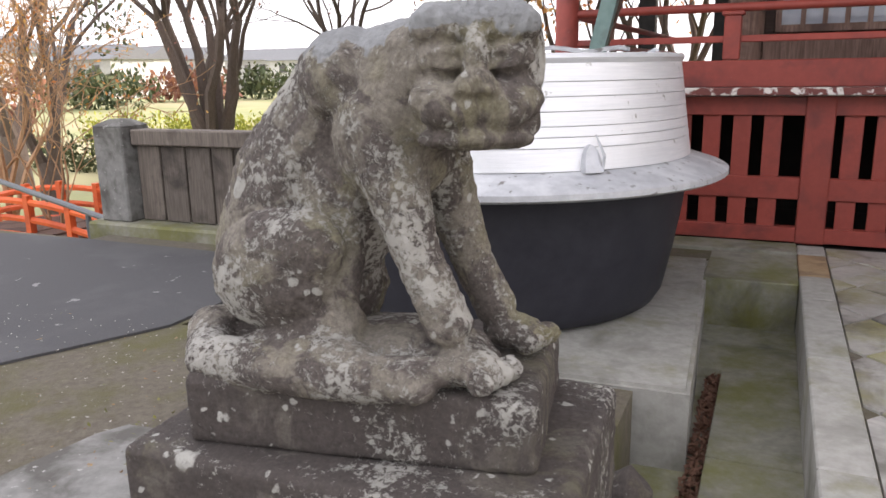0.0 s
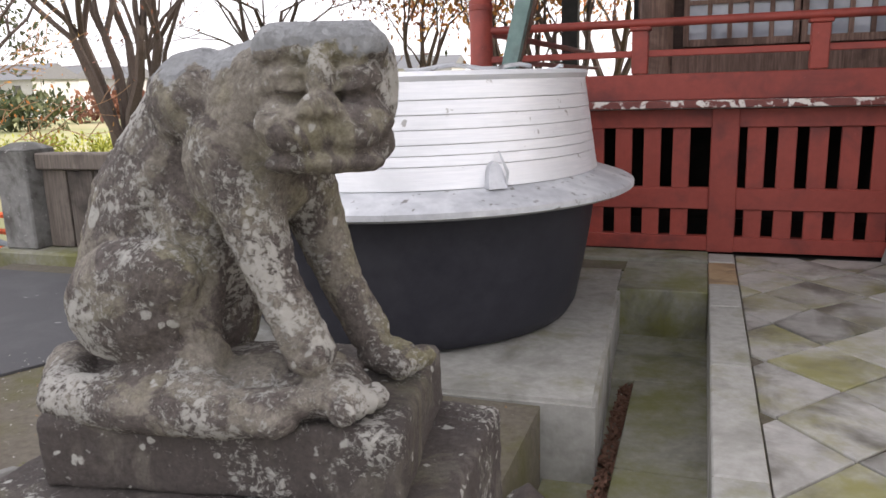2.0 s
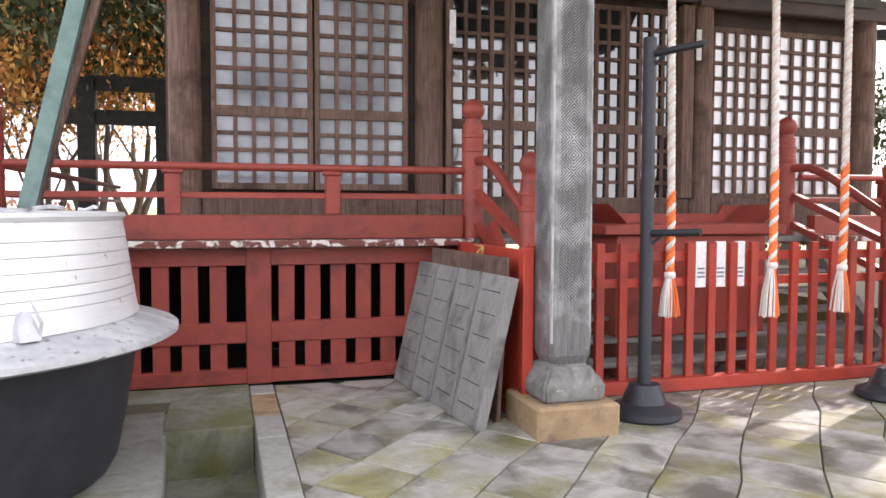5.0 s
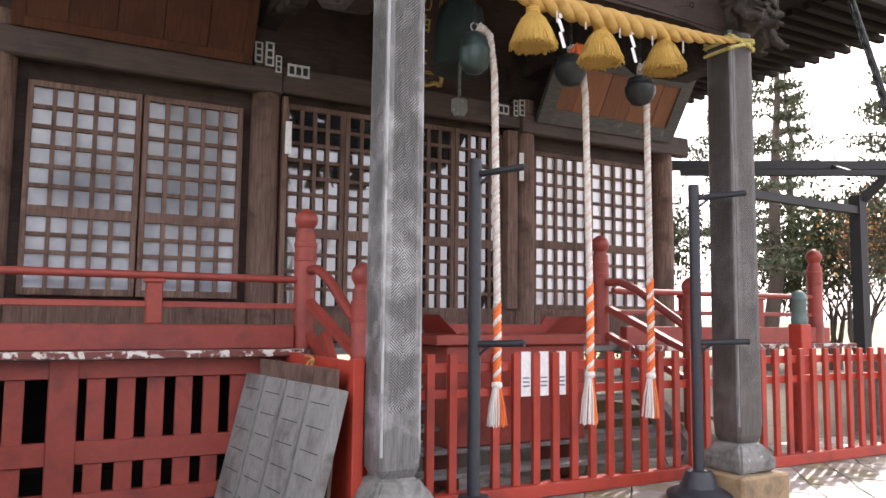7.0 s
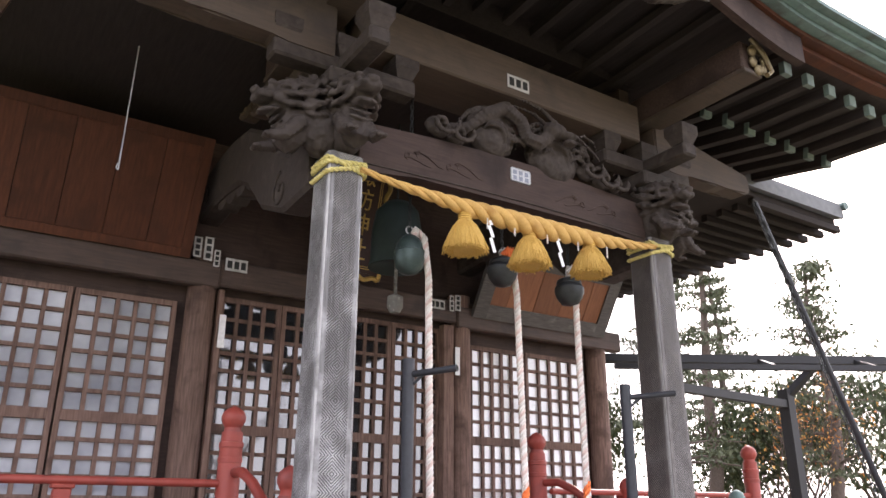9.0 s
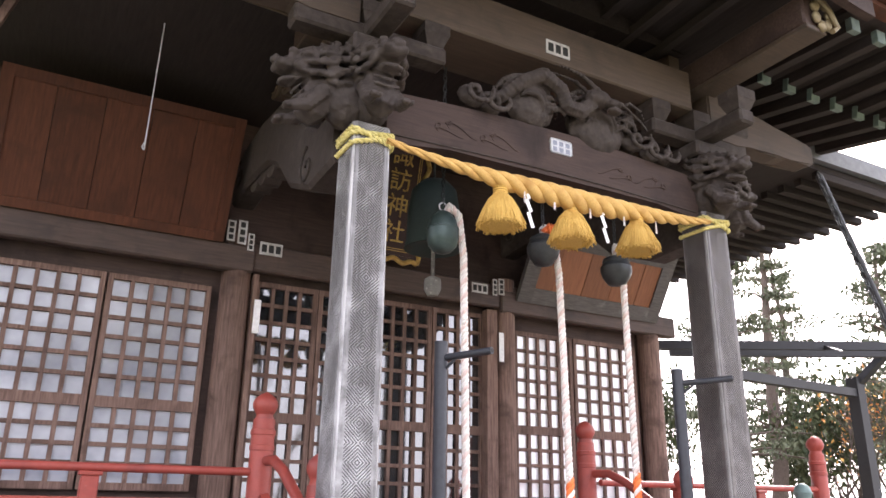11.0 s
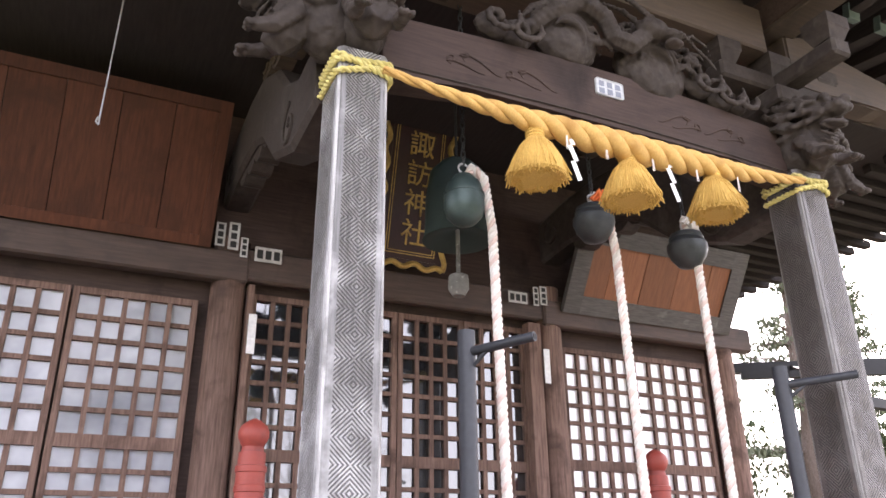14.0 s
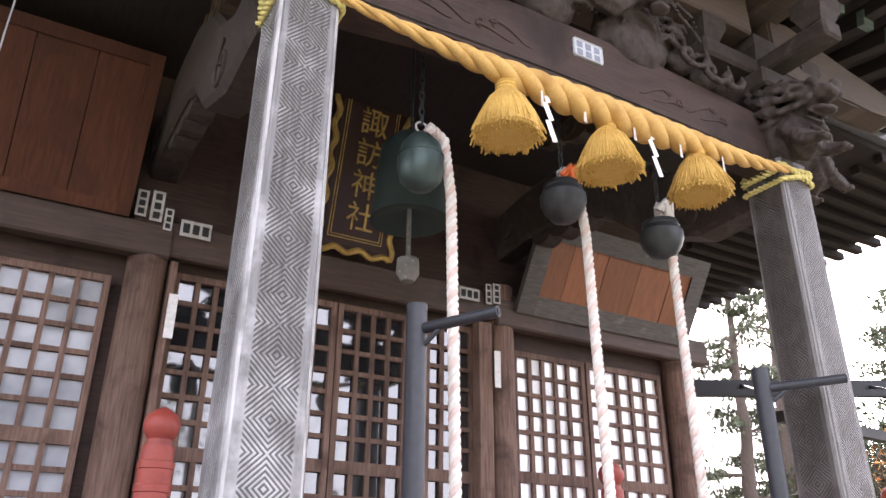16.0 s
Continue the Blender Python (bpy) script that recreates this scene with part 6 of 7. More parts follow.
for x, z, w, h, up in ((2.28, 4.36, 0.09, 0.24, True), (2.40, 4.34, 0.10, 0.28, True), (2.52, 4.28, 0.07, 0.20, True), (2.66, 4.26, 0.26, 0.15, False), (5.44, 4.22, 0.24, 0.13, False), (5.76, 4.22, 0.07, 0.22, True), (5.85, 4.24, 0.09, 0.22, True)):
    label_strip(x, 8.755, z + 0.065, w, h, up)
for x, z0, z1 in ((2.66, 3.42, 3.80), (5.86, 3.42, 3.80)):
    bm = B()
    box(bm, x, x + 0.075, 8.765, 8.775, z0, z1, 0.003)
    solid("white_plate", bm, PAPER, "narrow white wooden tag on the column", "plate", "white plates")
bm = B()
box(bm, 5.70, 5.86, 8.80, 8.93, 1.7, 4.1, 0.006)
box(bm, 2.64, 2.70, 8.80, 8.93, 1.7, 4.1, 0.006)
solid("door_jamb", bm, WOOD_BROWN, "brown door jambs beside the columns", "jamb", kind="structure")

settle(earlier, HALL)
earlier = built()
label_strip(4.06, 5.152, 5.375, 0.25, 0.14, False)
settle(earlier)

# ---- braces ----
def brace(p, q, w, ma, label, square=True):
    bm = B()
    tube(bm, [p, q], w, 4 if square else 10)
    return solid("brace_pole", bm, ma, label, "pole", "brace poles")


brace((-1.57, 6.80, 0.0), (-0.15, 6.80, 5.9), 0.085, GREEN_COPPER, "green painted square brace pole leaning to the eave")
brace((-1.26, 6.86, 1.24), (0.06, 6.86, 5.7), 0.045, WOOD_BROWN, "thin brown brace pole beside the green one")
brace((10.9, 5.55, 0.0), (8.12, 5.55, 5.25), 0.040, PIPE, "dark steel brace pole leaning to the eave", False)
chain = thing("brace_chain", (10.6, 5.5, 0), "long dark chain hanging along the brace pole", "chain")
bm = B()
tube(bm, [(0.026 * math.cos(a), 0, 0.055 * math.sin(a)) for a in [2 * math.pi * k / 10 for k in range(11)]], 0.009, 5)
link = mesh_of("link", bm, BRONZE_DARK)
for i in range(62):
    c = Vector((8.05, 5.5, 5.2)).lerp(Vector((10.5, 5.5, 0.1)), i / 61)
    piece("link", link, chain, Matrix.Translation(c) @ Euler((0, radians(-25.7), 0)).to_matrix().to_4x4() @ Matrix.Rotation(radians(90 * (i % 2)), 4, "Z"))

# ---- trees ----
def grow(bm, p, d, length, r, depth, rg, spread=0.55, up=0.12, tips=None, min_r=0.006):
    """A bent tapering branch and the branches that leave it."""
    pts, rad = [Vector(p)], [r]
    q = Vector(p)
    v = Vector(d).normalized()
    n = 4
    for i in range(n):
        v = (v + Vector((rg.gauss(0, 0.13), rg.gauss(0, 0.13), rg.gauss(0.0, 0.10) + up * 0.4))).normalized()
        q = q + v * (length / n)
        pts.append(q.copy())
        rad.append(max(min_r, r * (1 - 0.45 * (i + 1) / n)))
    tube(bm, pts, rad, 6 if r > 0.05 else 4)
    if tips is not None and depth <= 1:
        tips.extend(pts[1:])
    if depth <= 0:
        return
    k = rg.choice((2, 3, 3)) if depth > 1 else 3
    for i in range(k):
        at = pts[-1] if i == 0 else pts[rg.choice((2, 3, 4))]
        a = v.orthogonal().normalized()
        a.rotate(Matrix.Rotation(rg.uniform(0, 2 * math.pi), 3, v))
        nd = (v + a * rg.uniform(0.5, 1.0) * spread * 1.5 + Vector((0, 0, up))).normalized()
        grow(bm, at, nd, length * rg.uniform(0.62, 0.85), max(min_r, rad[-1] * rg.uniform(0.6, 0.85)), depth - 1, rg, spread, up, tips, min_r)


def leaf_cloud(bm, centres, n, spread, size, rg, flat=1.0):
    for _ in range(n):
        c = rg.choice(centres)
        p = Vector(c) + Vector((rg.gauss(0, spread), rg.gauss(0, spread), rg.gauss(0, spread * flat)))
        s = size * rg.uniform(0.6, 1.4)
        m = Matrix.Translation(p) @ Euler((rg.uniform(0, 6.3), rg.uniform(0, 6.3), rg.uniform(0, 6.3))).to_matrix().to_4x4()
        vs = [bm.verts.new(m @ Vector(k)) for k in ((-s, 0, 0), (0, -s * 0.45, 0), (s, 0, s * 0.1), (0, s * 0.45, 0))]
        bm.faces.new(vs)


def tree(x, y, z, h, r, stems, depth, seed, label, leaves=None, n=0, spread=0.3, size=0.07, bark=None, sp=0.55, up=0.12, lean=(0, 0)):
    rg = random.Random(seed)
    t = thing("tree", (x, y, z), label, "tree")
    bm = B()
    tips = []
    if stems > 1:
        tube(bm, [(x, y, z - 0.2), (x, y, z + h * 0.09), (x, y, z + h * 0.16)], [r * 1.35, r * 1.1, r], 10)
        for i in range(stems):
            a = 2 * math.pi * i / stems + rg.uniform(-0.4, 0.4)
            k = rg.uniform(0.15, 0.5)
            grow(bm, (x + 0.4 * r * math.cos(a), y + 0.4 * r * math.sin(a), z + h * 0.14), (k * math.cos(a) + lean[0], k * math.sin(a) + lean[1], 1), h * 0.36, r * 0.5, depth, rg, sp, up, tips)
    else:
        tube(bm, [(x, y, z - 0.2), (x + lean[0], y + lean[1], z + h * 0.3)], [r * 1.3, r * 0.9], 10)
        grow(bm, (x + lean[0], y + lean[1], z + h * 0.28), (lean[0], lean[1], 1), h * 0.34, r * 0.9, depth, rg, sp, up, tips)
    part("trunk", bm, bark or BARK, t, smooth=True)
    if leaves and tips:
        bm = B()
        leaf_cloud(bm, tips, n, spread, size, rg)
        part("crown", bm, leaves, t)
    return t


def pine(x, y, z, h, r, seed, n=4200, first=0.3, reach=2.2, label="tall pine with sparse layered dark needles"):
    rg = random.Random(seed)
    t = thing("tree", (x, y, z), label, "tree")
    bm = B()
    tx, ty = x, y
    pts, rad = [], []
    for i in range(9):
        pts.append((tx, ty, z + h * i / 8))
        rad.append(r * (1.15 - i / 8))
        tx += rg.gauss(0, 0.12)
        ty += rg.gauss(0, 0.12)
    tube(bm, pts, [max(0.02, q) for q in rad], 10)
    centres = []
    lv = first
    while lv < 0.98:
        k = int(lv * 8)
        base = Vector(pts[k]).lerp(Vector(pts[min(8, k + 1)]), lv * 8 - k)
        for _ in range(rg.choice((2, 3, 3))):
            a = rg.uniform(0, 2 * math.pi)
            ln = reach * (1.15 - lv) * rg.uniform(0.6, 1.15)
            tip = base + Vector((math.cos(a) * ln, math.sin(a) * ln, ln * rg.uniform(-0.1, 0.25)))
            mid = base.lerp(tip, 0.5) + Vector((0, 0, 0.08))
            tube(bm, [base, mid, tip], [0.05, 0.03, 0.012], 5)
            for u in (0.45, 0.6, 0.75, 0.88, 1.0):
                centres.append(base.lerp(tip, u) + Vector((rg.gauss(0, 0.15), rg.gauss(0, 0.15), 0.05)))
        lv += rg.uniform(0.03, 0.06)
    part("trunk", bm, BARK, t, smooth=True)
    bm = B()
    leaf_cloud(bm, centres, n, 0.17, 0.075, rg, 0.35)
    part("crown", bm, PINE_LEAF, t)
    return t


tree(-11.3, 14.0, -1.6, 8.5, 0.30, 8, 4, 11, "big bare tree with many upright stems from a short trunk", sp=0.42, up=0.2)
tree(-13.0, 11.2, -1.6, 8.5, 0.22, 3, 4, 12, "bare dark tree beside the path", sp=0.5, up=0.1)
tree(-11.6, 9.2, -1.6, 5.0, 0.10, 5, 4, 13, "small shrubby tree with orange twigs", bark=TWIG, leaves=AUTUMN, n=900, spread=0.14, size=0.035, sp=0.7, up=0.02)
tree(-9.6, 8.4, -1.6, 3.9, 0.05, 4, 4, 18, "thin orange-twigged shrub by the bridge", bark=TWIG, leaves=AUTUMN, n=500, spread=0.1, size=0.03, sp=0.7, up=0.05)
tree(-19, 15, -1.6, 9, 0.3, 3, 4, 14, "dark evergreen tree at the bank", EVERGREEN, 2500, 0.45, 0.10)
tree(-9.5, 17, -0.2, 7.5, 0.15, 5, 4, 15, "bare cherry tree with arching branches", RUST_LEAF, 700, 0.2, 0.05, sp=0.7, up=0.02)
tree(-7.2, 21, -0.2, 6.6, 0.18, 4, 4, 16, "tree with thin rust-red autumn leaves", RUST_LEAF, 10000, 0.5, 0.08)
tree(-4.9, 21, -0.2, 6.6, 0.2, 4, 4, 17, "maple with orange and yellow autumn leaves", AUTUMN, 12000, 0.55, 0.08)
tree(-3.6, 19, -0.2, 5.5, 0.2, 4, 4, 26, "small maple with golden leaves behind the veranda", AUTUMN, 8000, 0.5, 0.07)
tree(-2.3, 24, -0.2, 8, 0.25, 4, 4, 27, "tree with golden autumn leaves behind the hall", AUTUMN, 8000, 0.6, 0.09)
tree(-2.5, 18.6, -0.2, 7, 0.2, 3, 4, 28, "evergreen tree behind the shrine hall", EVERGREEN, 14000, 0.5, 0.10)
tree(-0.9, 20, -0.2, 7, 0.2, 3, 4, 29, "dark evergreen tree close behind the hall", EVERGREEN, 8000, 0.4, 0.07)
tree(-4.5, -9.5, -0.1, 8.5, 0.22, 3, 4, 51, "bare tree on the forecourt mirrored in the panes", sp=0.5, up=0.1)
tree(1.5, -11.0, -0.1, 9.0, 0.24, 4, 4, 52, "bare tree on the forecourt mirrored in the panes", sp=0.5, up=0.1)
tree(8.5, -10.0, -0.1, 8.0, 0.20, 3, 4, 53, "bare tree on the forecourt mirrored in the panes", sp=0.55, up=0.1)
tree(5.0, -15.0, -0.1, 7.0, 0.25, 3, 4, 54, "dark evergreen tree across the forecourt", EVERGREEN, 9000, 0.5, 0.11)
pine(17.5, 15.0, -0.2, 10.5, 0.22, 21)
pine(20.5, 16.5, -0.2, 12, 0.24, 22)
pine(15.0, 18.0, -0.2, 8.0, 0.18, 23)
pine(24, 18, -0.2, 11, 0.22, 24)
pine(21, 12.5, -0.2, 9.0, 0.20, 25)
tree(18.5, 20, -0.3, 5.2, 0.2, 4, 4, 31, "low dark evergreen trees beyond the yard", EVERGREEN, 9000, 0.5, 0.09)
tree(23, 16, -0.3, 4.6, 0.2, 4, 4, 32, "low dark evergreen trees beyond the yard", EVERGREEN, 8000, 0.5, 0.09)
tree(20.5, 13.5, -0.3, 4.8, 0.16, 4, 4, 33, "small tree with yellow-brown autumn leaves", AUTUMN, 700, 0.4, 0.05)
tree(26, 14, -0.3, 5.5, 0.2, 4, 4, 34, "bushy evergreen tree past the canopy", EVERGREEN, 8000, 0.5, 0.1)
tree(14.5, 21, -0.3, 5.0, 0.18, 4, 4, 35, "bushy evergreen tree behind the hall corner", EVERGREEN, 7000, 0.45, 0.09)

# ---- concrete apron before the pedestal ----
bm = B()
prism(bm, [(-2.33, 2.10), (-2.26, 2.53), (-2.20, 2.64), (-1.27, 2.72), (-1.27, 0.7), (-2.5, 0.7)], -0.1, 0.014, "z")
solid("concrete_apron", bm, GREY_STONE, "pale worn concrete apron beside the stone pedestal", "paving", kind="structure")

# ---- fallen leaves and grit on the yard ----
LITTER = leaf_mat("fallen_leaf_mix", (0.10, 0.05, 0.025), (0.34, 0.22, 0.09))
GRIT = leaf_mat("pale_grit", (0.20, 0.19, 0.17), (0.42, 0.40, 0.37))
MOSS = leaf_mat("moss_tufts", (0.06, 0.065, 0.012), (0.16, 0.15, 0.03))
for name, ma, n, size, seed, lab in (("leaf_litter", LITTER, 1500, 0.017, 41, "small fallen brown leaves strewn over the yard"), ("grit", GRIT, 2600, 0.007, 42, "pale grit and petals on the yard and path"), ("moss", MOSS, 5000, 0.012, 43, "tufts of olive moss on the bare earth")):
    rg = random.Random(seed)
    bm = B()
    for _ in range(n):
        x, y = rg.uniform(-6.5, -0.4), rg.uniform(0.2, 3.7)
        on_path = x < -2.2 and y > 1.2
        if name != "grit" and on_path and rg.random() < 0.9:
            continue
        if name == "moss" and math.sin(x * 2.3) + math.sin(y * 3.1 + x) < 0.15:
            continue
        s = size * rg.uniform(0.5, 1.5)
        m = pose(x, y, 0.010 + s * 0.2, rg.gauss(0, 16), rg.gauss(0, 16), rg.uniform(0, 360))
        vs = [bm.verts.new(m @ Vector(k)) for k in ((-s, 0, 0), (0, -s * 0.5, -s * 0.15), (s, 0, 0), (0, s * 0.5, -s * 0.15))]
        bm.faces.new(vs)
    solid(name, bm, ma, lab, "litter", kind="stuff")

# ---- stone post and plank fence by the path ----
bm = B()
box(bm, -5.55, -5.20, 5.63, 5.98, 0.10, 0.97, 0.015)
r = bmesh.ops.create_cone(bm, cap_ends=True, segments=4, radius1=0.245, radius2=0.09, depth=0.06, matrix=Matrix.Translation((-5.375, 5.805, 1.0)) @ Matrix.Rotation(radians(45), 4, "Z"))
solid("stone_post", bm, GREY_STONE, "square weathered stone gate post with a low pointed cap", "post")
bm = B()
box(bm, -5.66, -2.96, 5.55, 6.08, -1.7, 0.10, 0.02)
solid("fence_footing", bm, DRAIN, "mossy concrete footing under the plank fence", "footing", kind="structure")
pf = thing("plank_fence", (-3.5, 5.8, 0.1), "old grey plank fence with a heavy top rail", "fence")
bm = B()
box(bm, -5.18, -2.95, 5.71, 5.89, 0.80, 0.94, 0.012)
part("top_rail", bm, FENCE_WOOD, pf)
rg = random.Random(5)
x = -5.17
while x < -3.2:
    w = rg.uniform(0.24, 0.30)
    bm = B()
    box(bm, x, x + w - 0.02, 5.77, 5.82, 0.11, 0.80 - rg.uniform(0, 0.01), 0.005)
    part("plank", bm, FENCE_WOOD, pf)
    x += w
earlier = built()
hr = thing("metal_handrail", (-8.5, 7.6, -0.5), "sloping grey metal handrail down to the bridge", "handrail")
bm = B()
tube(bm, [(-11.2, 8.2, 0.35), (-8.1, 7.6, -0.02), (-7.4, 7.45, -0.10)], 0.035, 8)
part("rail", bm, STEEL_GREY, hr, smooth=True)
for x, y, z in ((-8.0, 7.58, -0.03), (-10.2, 8.0, 0.22)):
    bm = B()
    tube(bm, [(x, y, -1.6), (x, y, z)], 0.03, 8)
    part("post", bm, STEEL_GREY, hr)
settle(earlier, Matrix.Translation((1.35, -1.15, 0.0)))
earlier = built()
br = thing("arched_bridge", (-11, 10, -1.6), "orange painted arched wooden garden bridge", "bridge")
for yy in (9.4, 10.6):
    bm = B()
    pts = []
    for i in range(15):
        u = i / 14
        pts.append((-14.5 + 5.5 * u, yy, -1.10 + 0.42 * math.sin(math.pi * u)))
    tube(bm, pts, 0.12, 6)
    part("arch_beam", bm, ORANGE_PAINT, br)
    for dz in (0.30, 0.55):
        bm = B()
        tube(bm, [(a, b, c + dz) for a, b, c in pts], 0.05, 6)
        part("rail", bm, ORANGE_PAINT, br)
    for i in range(0, 15, 2):
        a, b, c = pts[i]
        bm = B()
        box(bm, a - 0.05, a + 0.05, b - 0.05, b + 0.05, c, c + 0.65, 0.005)
        part("post", bm, ORANGE_PAINT, br)
bm = B()
for i in range(14):
    u, v = i / 14, (i + 1) / 14
    z0 = -1.05 + 0.42 * math.sin(math.pi * u)
    box(bm, -14.5 + 5.5 * u, -14.5 + 5.5 * v, 9.4, 10.6, z0, z0 + 0.06)
part("deck", bm, WOOD_BROWN, br)
settle(earlier, Matrix.Translation((2.0, -1.6, -0.15)))

# ---- hedge, fields and town ----
for (x0, x1, y, h, n, ma, lab) in ((-24, -13, 22, 0.75, 5000, HEDGE, "clipped yellow-green garden shrubs"), (-26, -9, 18.5, 0.25, 5000, EVERGREEN, "long dark clipped hedge beyond the fence"), (-7.5, -0.6, 17.6, 2.0, 7000, EVERGREEN, "rough evergreen hedge behind the shrine hall")):
    rg = random.Random(int(h * 100))
    bm = B()
    cs = [(x0 + (x1 - x0) * rg.random(), y + rg.uniform(-0.4, 0.4), -1.6 + (h + 0.7) * rg.random()) for _ in range(300)]
    leaf_cloud(bm, cs, n, 0.16, 0.09, rg)
    t = thing("hedge", ((x0 + x1) / 2, y, -1.62), lab, "hedge")
    part("leaves", bm, ma, t)
for i in range(26):
    rg = random.Random(100 + i)
    a = radians(20 + i * 2.4 + rg.uniform(-0.8, 0.8))
    d = rg.uniform(95, 190)
    x, y = -d * math.sin(a), d * math.cos(a)
    w, dp_, h = rg.uniform(7, 12), rg.uniform(6, 9), rg.uniform(3.0, 5.6)
    t = thing("house", (x, y, -1.62), "distant pale house with a grey tiled gable roof", "house", "distant houses")
    bm = B()
    box(bm, x - w / 2, x + w / 2, y - dp_ / 2, y + dp_ / 2, -1.62, h - 0.62)
    part("wall", bm, WHITEWALL, t)
    bm = B()
    prism(bm, [(y - dp_ / 2 - 0.6, h - 0.62), (y, h + 1.4), (y + dp_ / 2 + 0.6, h - 0.62)], x - w / 2 - 0.5, x + w / 2 + 0.5, "x")
    part("roof", bm, ROOF_TILE, t)
    for k in range(3):
        bm = B()
        box(bm, x - w / 2 + w * (k + 0.6) / 3.6, x - w / 2 + w * (k + 0.6) / 3.6 + 1.3, y - dp_ / 2 - 0.06, y - dp_ / 2 + 0.02, h * 0.5 - 0.6, h * 0.5 + 0.7)
        part("window", bm, DOOR_GLASS, t)
for i in range(16):
    rg = random.Random(300 + i)
    a = radians(12 + i * 5 + rg.uniform(-2, 2))
    d = rg.uniform(60, 120)
    bm = B()
    x, y = -d * math.sin(a), d * math.cos(a)
    cs = [(x + rg.gauss(0, 2.5), y + rg.gauss(0, 2), rg.uniform(-1, 1.2)) for _ in range(60)]
    leaf_cloud(bm, cs, 900, 0.6, 0.4, rg)
    solid("tree_clump", bm, EVERGREEN if i % 3 else RUST_LEAF, "distant clump of trees before the town", "trees", kind="stuff")

# ---- dark gate shed behind the hall ----
gs = thing("dark_gate", (-1.0, 15.5, 0), "dark unpainted wooden gate shed behind the hall", "shed")
for x in (-2.3, -0.9, 0.4):
    bm = B()
    box(bm, x - 0.16, x + 0.16, 16.3, 16.6, -0.2, 4.0, 0.01)
    part("post", bm, WOOD_BLACK, gs)
for z, x0 in ((3.1, -2.9), (3.75, -2.5)):
    bm = B()
    box(bm, x0, 1.2, 16.35, 16.55, z, z + 0.28, 0.01)
    part("beam", bm, WOOD_BLACK, gs)

# ---- canopy and walls on the other side ----
BLACK_STEEL = surface("black_steel", (0.010, 0.010, 0.012), (0.020, 0.020, 0.023), 12, 0.6, bump_s=0.1)
cp = thing("steel_canopy", (13.0, 9.4, 0), "black steel canopy frame with open roof bays", "canopy")
for p, q, w in (((10.4, 10.95, 4.42), (15.6, 7.8, 4.42), 0.11), ((10.3, 10.2, 4.15), (14.9, 7.4, 4.15), 0.07), ((10.5, 8.95, 3.62), (13.9, 9.2, 3.62), 0.10), ((13.85, 9.2, 0.0), (13.85, 9.2, 3.9), 0.15), ((11.5, 10.25, 4.40), (11.1, 9.72, 4.17), 0.06), ((13.2, 9.25, 4.40), (12.8, 8.68, 4.17), 0.06), ((14.8, 8.28, 4.40), (14.4, 7.70, 4.17), 0.06), ((13.85, 9.2, 3.75), (14.2, 8.65, 4.40), 0.09)):
    bm = B()
    tube(bm, [p, q], w, 4)
    part("beam", bm, BLACK_STEEL, cp)
for x in (10.8, 12.4, 14.0):
    bm = B()
    box(bm, x - 0.2, x + 0.2, 6.9, 7.3, -0.1, 1.0, 0.02)
    solid("stone_post", bm, GREY_STONE, "squat grey stone post of the yard wall", "post", "yard wall posts")
bm = B()
box(bm, 10.6, 14.2, 7.0, 7.2, 0.0, 0.75, 0.01)
solid("yard_wall", bm, CONCRETE, "low concrete yard wall", "wall", kind="structure")
gp = thing("guard_post", (8.27, 6.4, 0), "short red post with a grey metal cap inside the fence", "post")
bm = B()
box(bm, 8.18, 8.36, 6.31, 6.49, 0.0, 1.50, 0.01)
part("shaft", bm, RED_BRIGHT, gp)
bm = B()
lathe(bm, [(0.09, 1.5), (0.10, 1.56), (0.085, 1.60), (0.085, 1.76), (0.10, 1.80), (0.07, 1.87), (0.02, 1.90)], 16, (8.27, 6.40, 0))
part("cap", bm, GREEN_COPPER, gp, smooth=True)

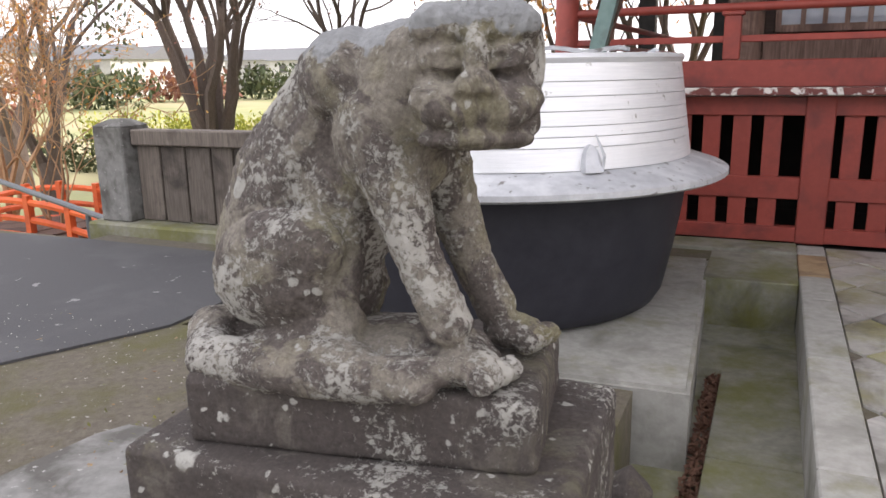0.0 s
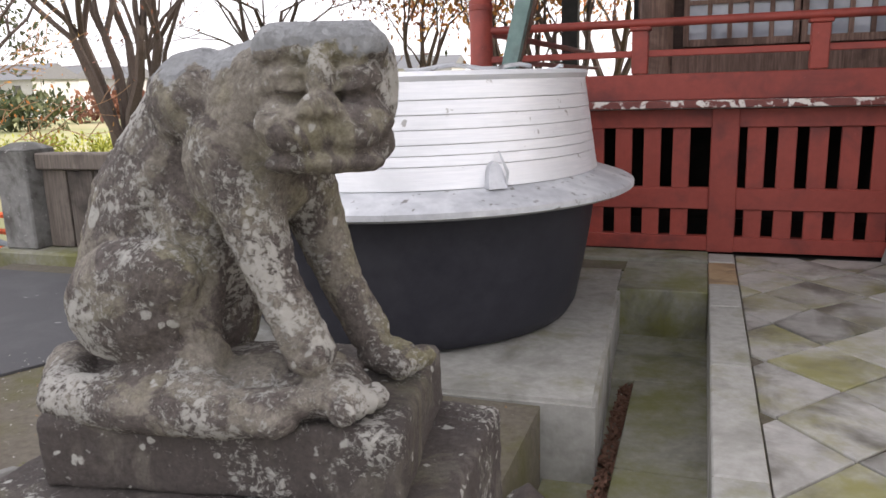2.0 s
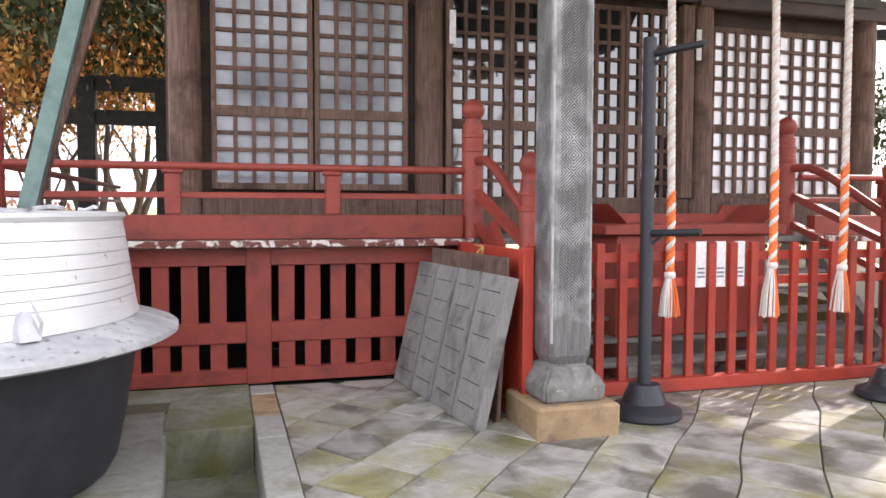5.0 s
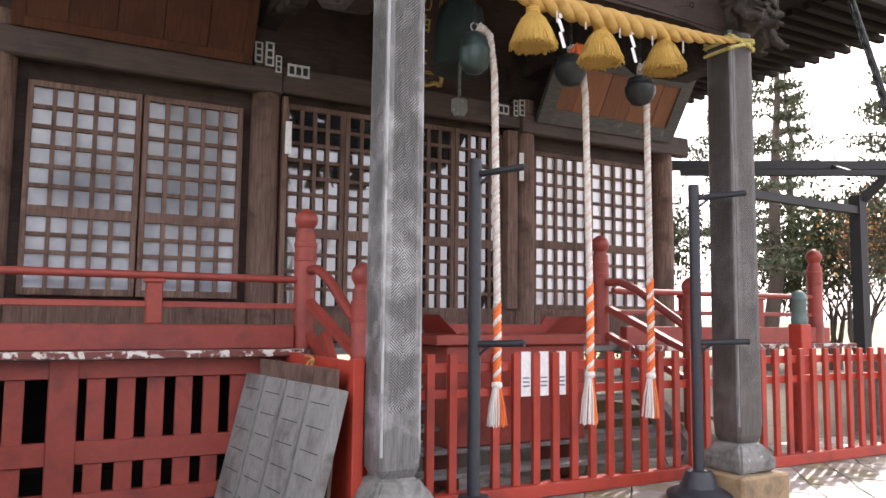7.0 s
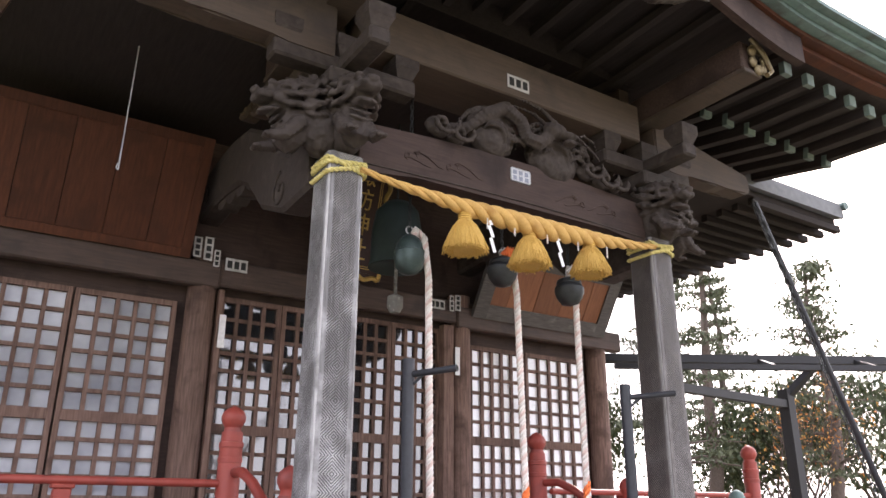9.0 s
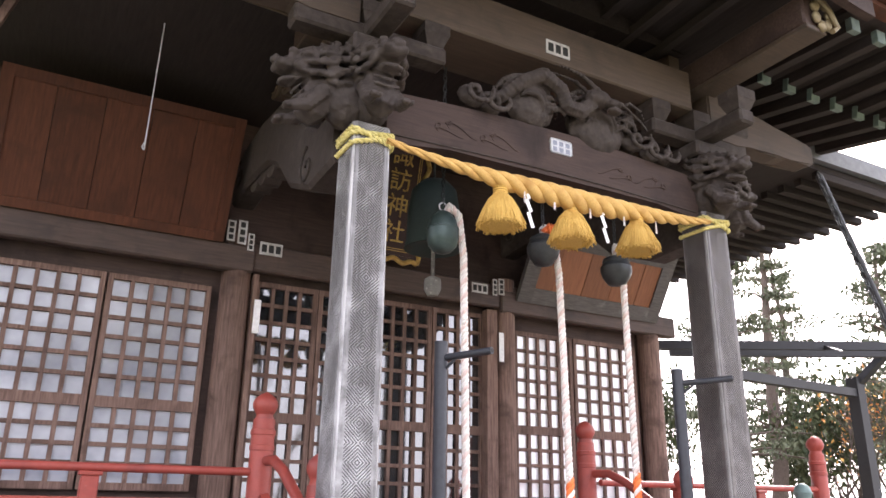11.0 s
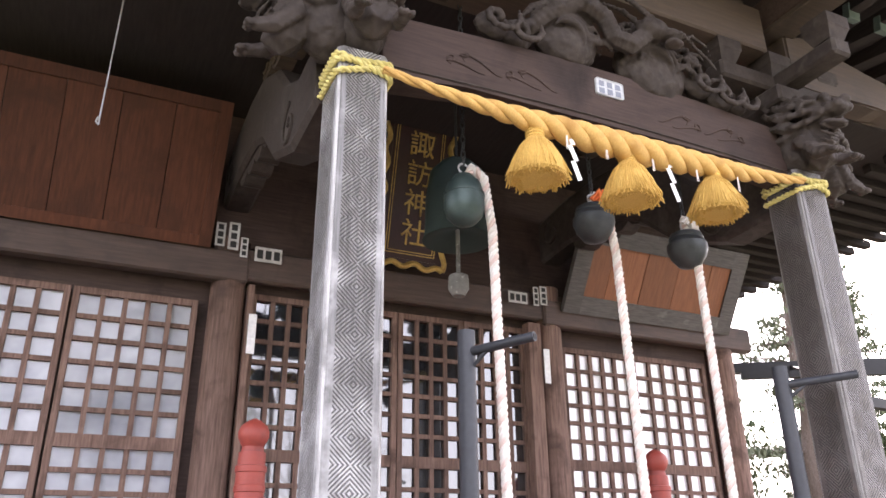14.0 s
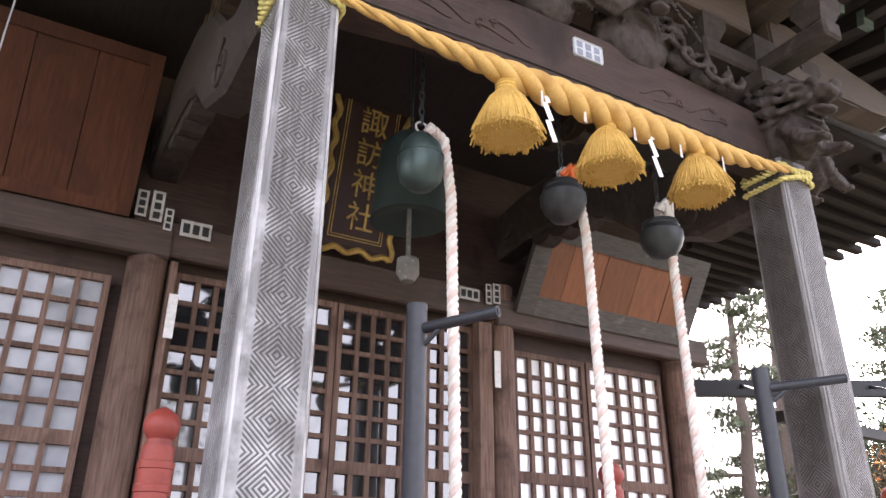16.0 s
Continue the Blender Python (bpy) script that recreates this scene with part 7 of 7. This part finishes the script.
# ---- paving slabs ----
def clip(poly, a, b, c):
    """Keeps the side a*x + b*y <= c of a polygon."""
    out = []
    for i, p in enumerate(poly):
        q = poly[(i + 1) % len(poly)]
        dp_, dq = a * p[0] + b * p[1] - c, a * q[0] + b * q[1] - c
        if dp_ <= 0:
            out.append(p)
        if dp_ * dq < 0:
            t = dp_ / (dp_ - dq)
            out.append((p[0] + (q[0] - p[0]) * t, p[1] + (q[1] - p[1]) * t))
    return out


pav = thing("paving", (5, 4, 0), "diagonal mossy grey stone slab paving with open joints", "paving", kind="structure")
rg = random.Random(8)
ROW, COL = Vector((0.66, 0.75)) * 0.475, Vector((0.64, -0.77)) * 0.42
START = Vector((1.252, 4.602))
jit = {}


def corner(i, j):
    if (i, j) not in jit:
        p = START + ROW * i + COL * j + Vector((rg.uniform(-0.035, 0.035), rg.uniform(-0.035, 0.035)))
        jit[(i, j)] = (p.x, p.y)
    return jit[(i, j)]


for i in range(-16, 22):
    for j in range(-16, 22):
        poly = [corner(i, j), corner(i + 1, j), corner(i + 1, j + 1), corner(i, j + 1)]
        for h in ((-1, 0, -0.592), (1, 0, 9.9), (0, -1, -0.2), (0, 1, 7.03)):
            poly = clip(poly, *h)
            if len(poly) < 3:
                break
        if len(poly) < 3:
            continue
        cx, cy = sum(p[0] for p in poly) / len(poly), sum(p[1] for p in poly) / len(poly)
        area = 0.5 * abs(sum(p[0] * q[1] - q[0] * p[1] for p, q in zip(poly, poly[1:] + poly[:1])))
        if area < 0.02:
            continue
        k = 1 - 0.012 / math.sqrt(area)
        bm = B()
        n = len(poly)
        dz = rg.uniform(-0.004, 0.003)
        lo = [bm.verts.new((cx + (p[0] - cx) * k, cy + (p[1] - cy) * k, -0.028)) for p in poly]
        mi = [bm.verts.new((cx + (p[0] - cx) * k, cy + (p[1] - cy) * k, -0.006 + dz)) for p in poly]
        hi = [bm.verts.new((cx + (p[0] - cx) * (k - 0.014), cy + (p[1] - cy) * (k - 0.014), dz)) for p in poly]
        for a, b in ((lo, mi), (mi, hi)):
            for q in range(n):
                bm.faces.new((a[q], a[(q + 1) % n], b[(q + 1) % n], b[q]))
        bm.faces.new(hi)
        part("slab", bm, SLAB, pav)
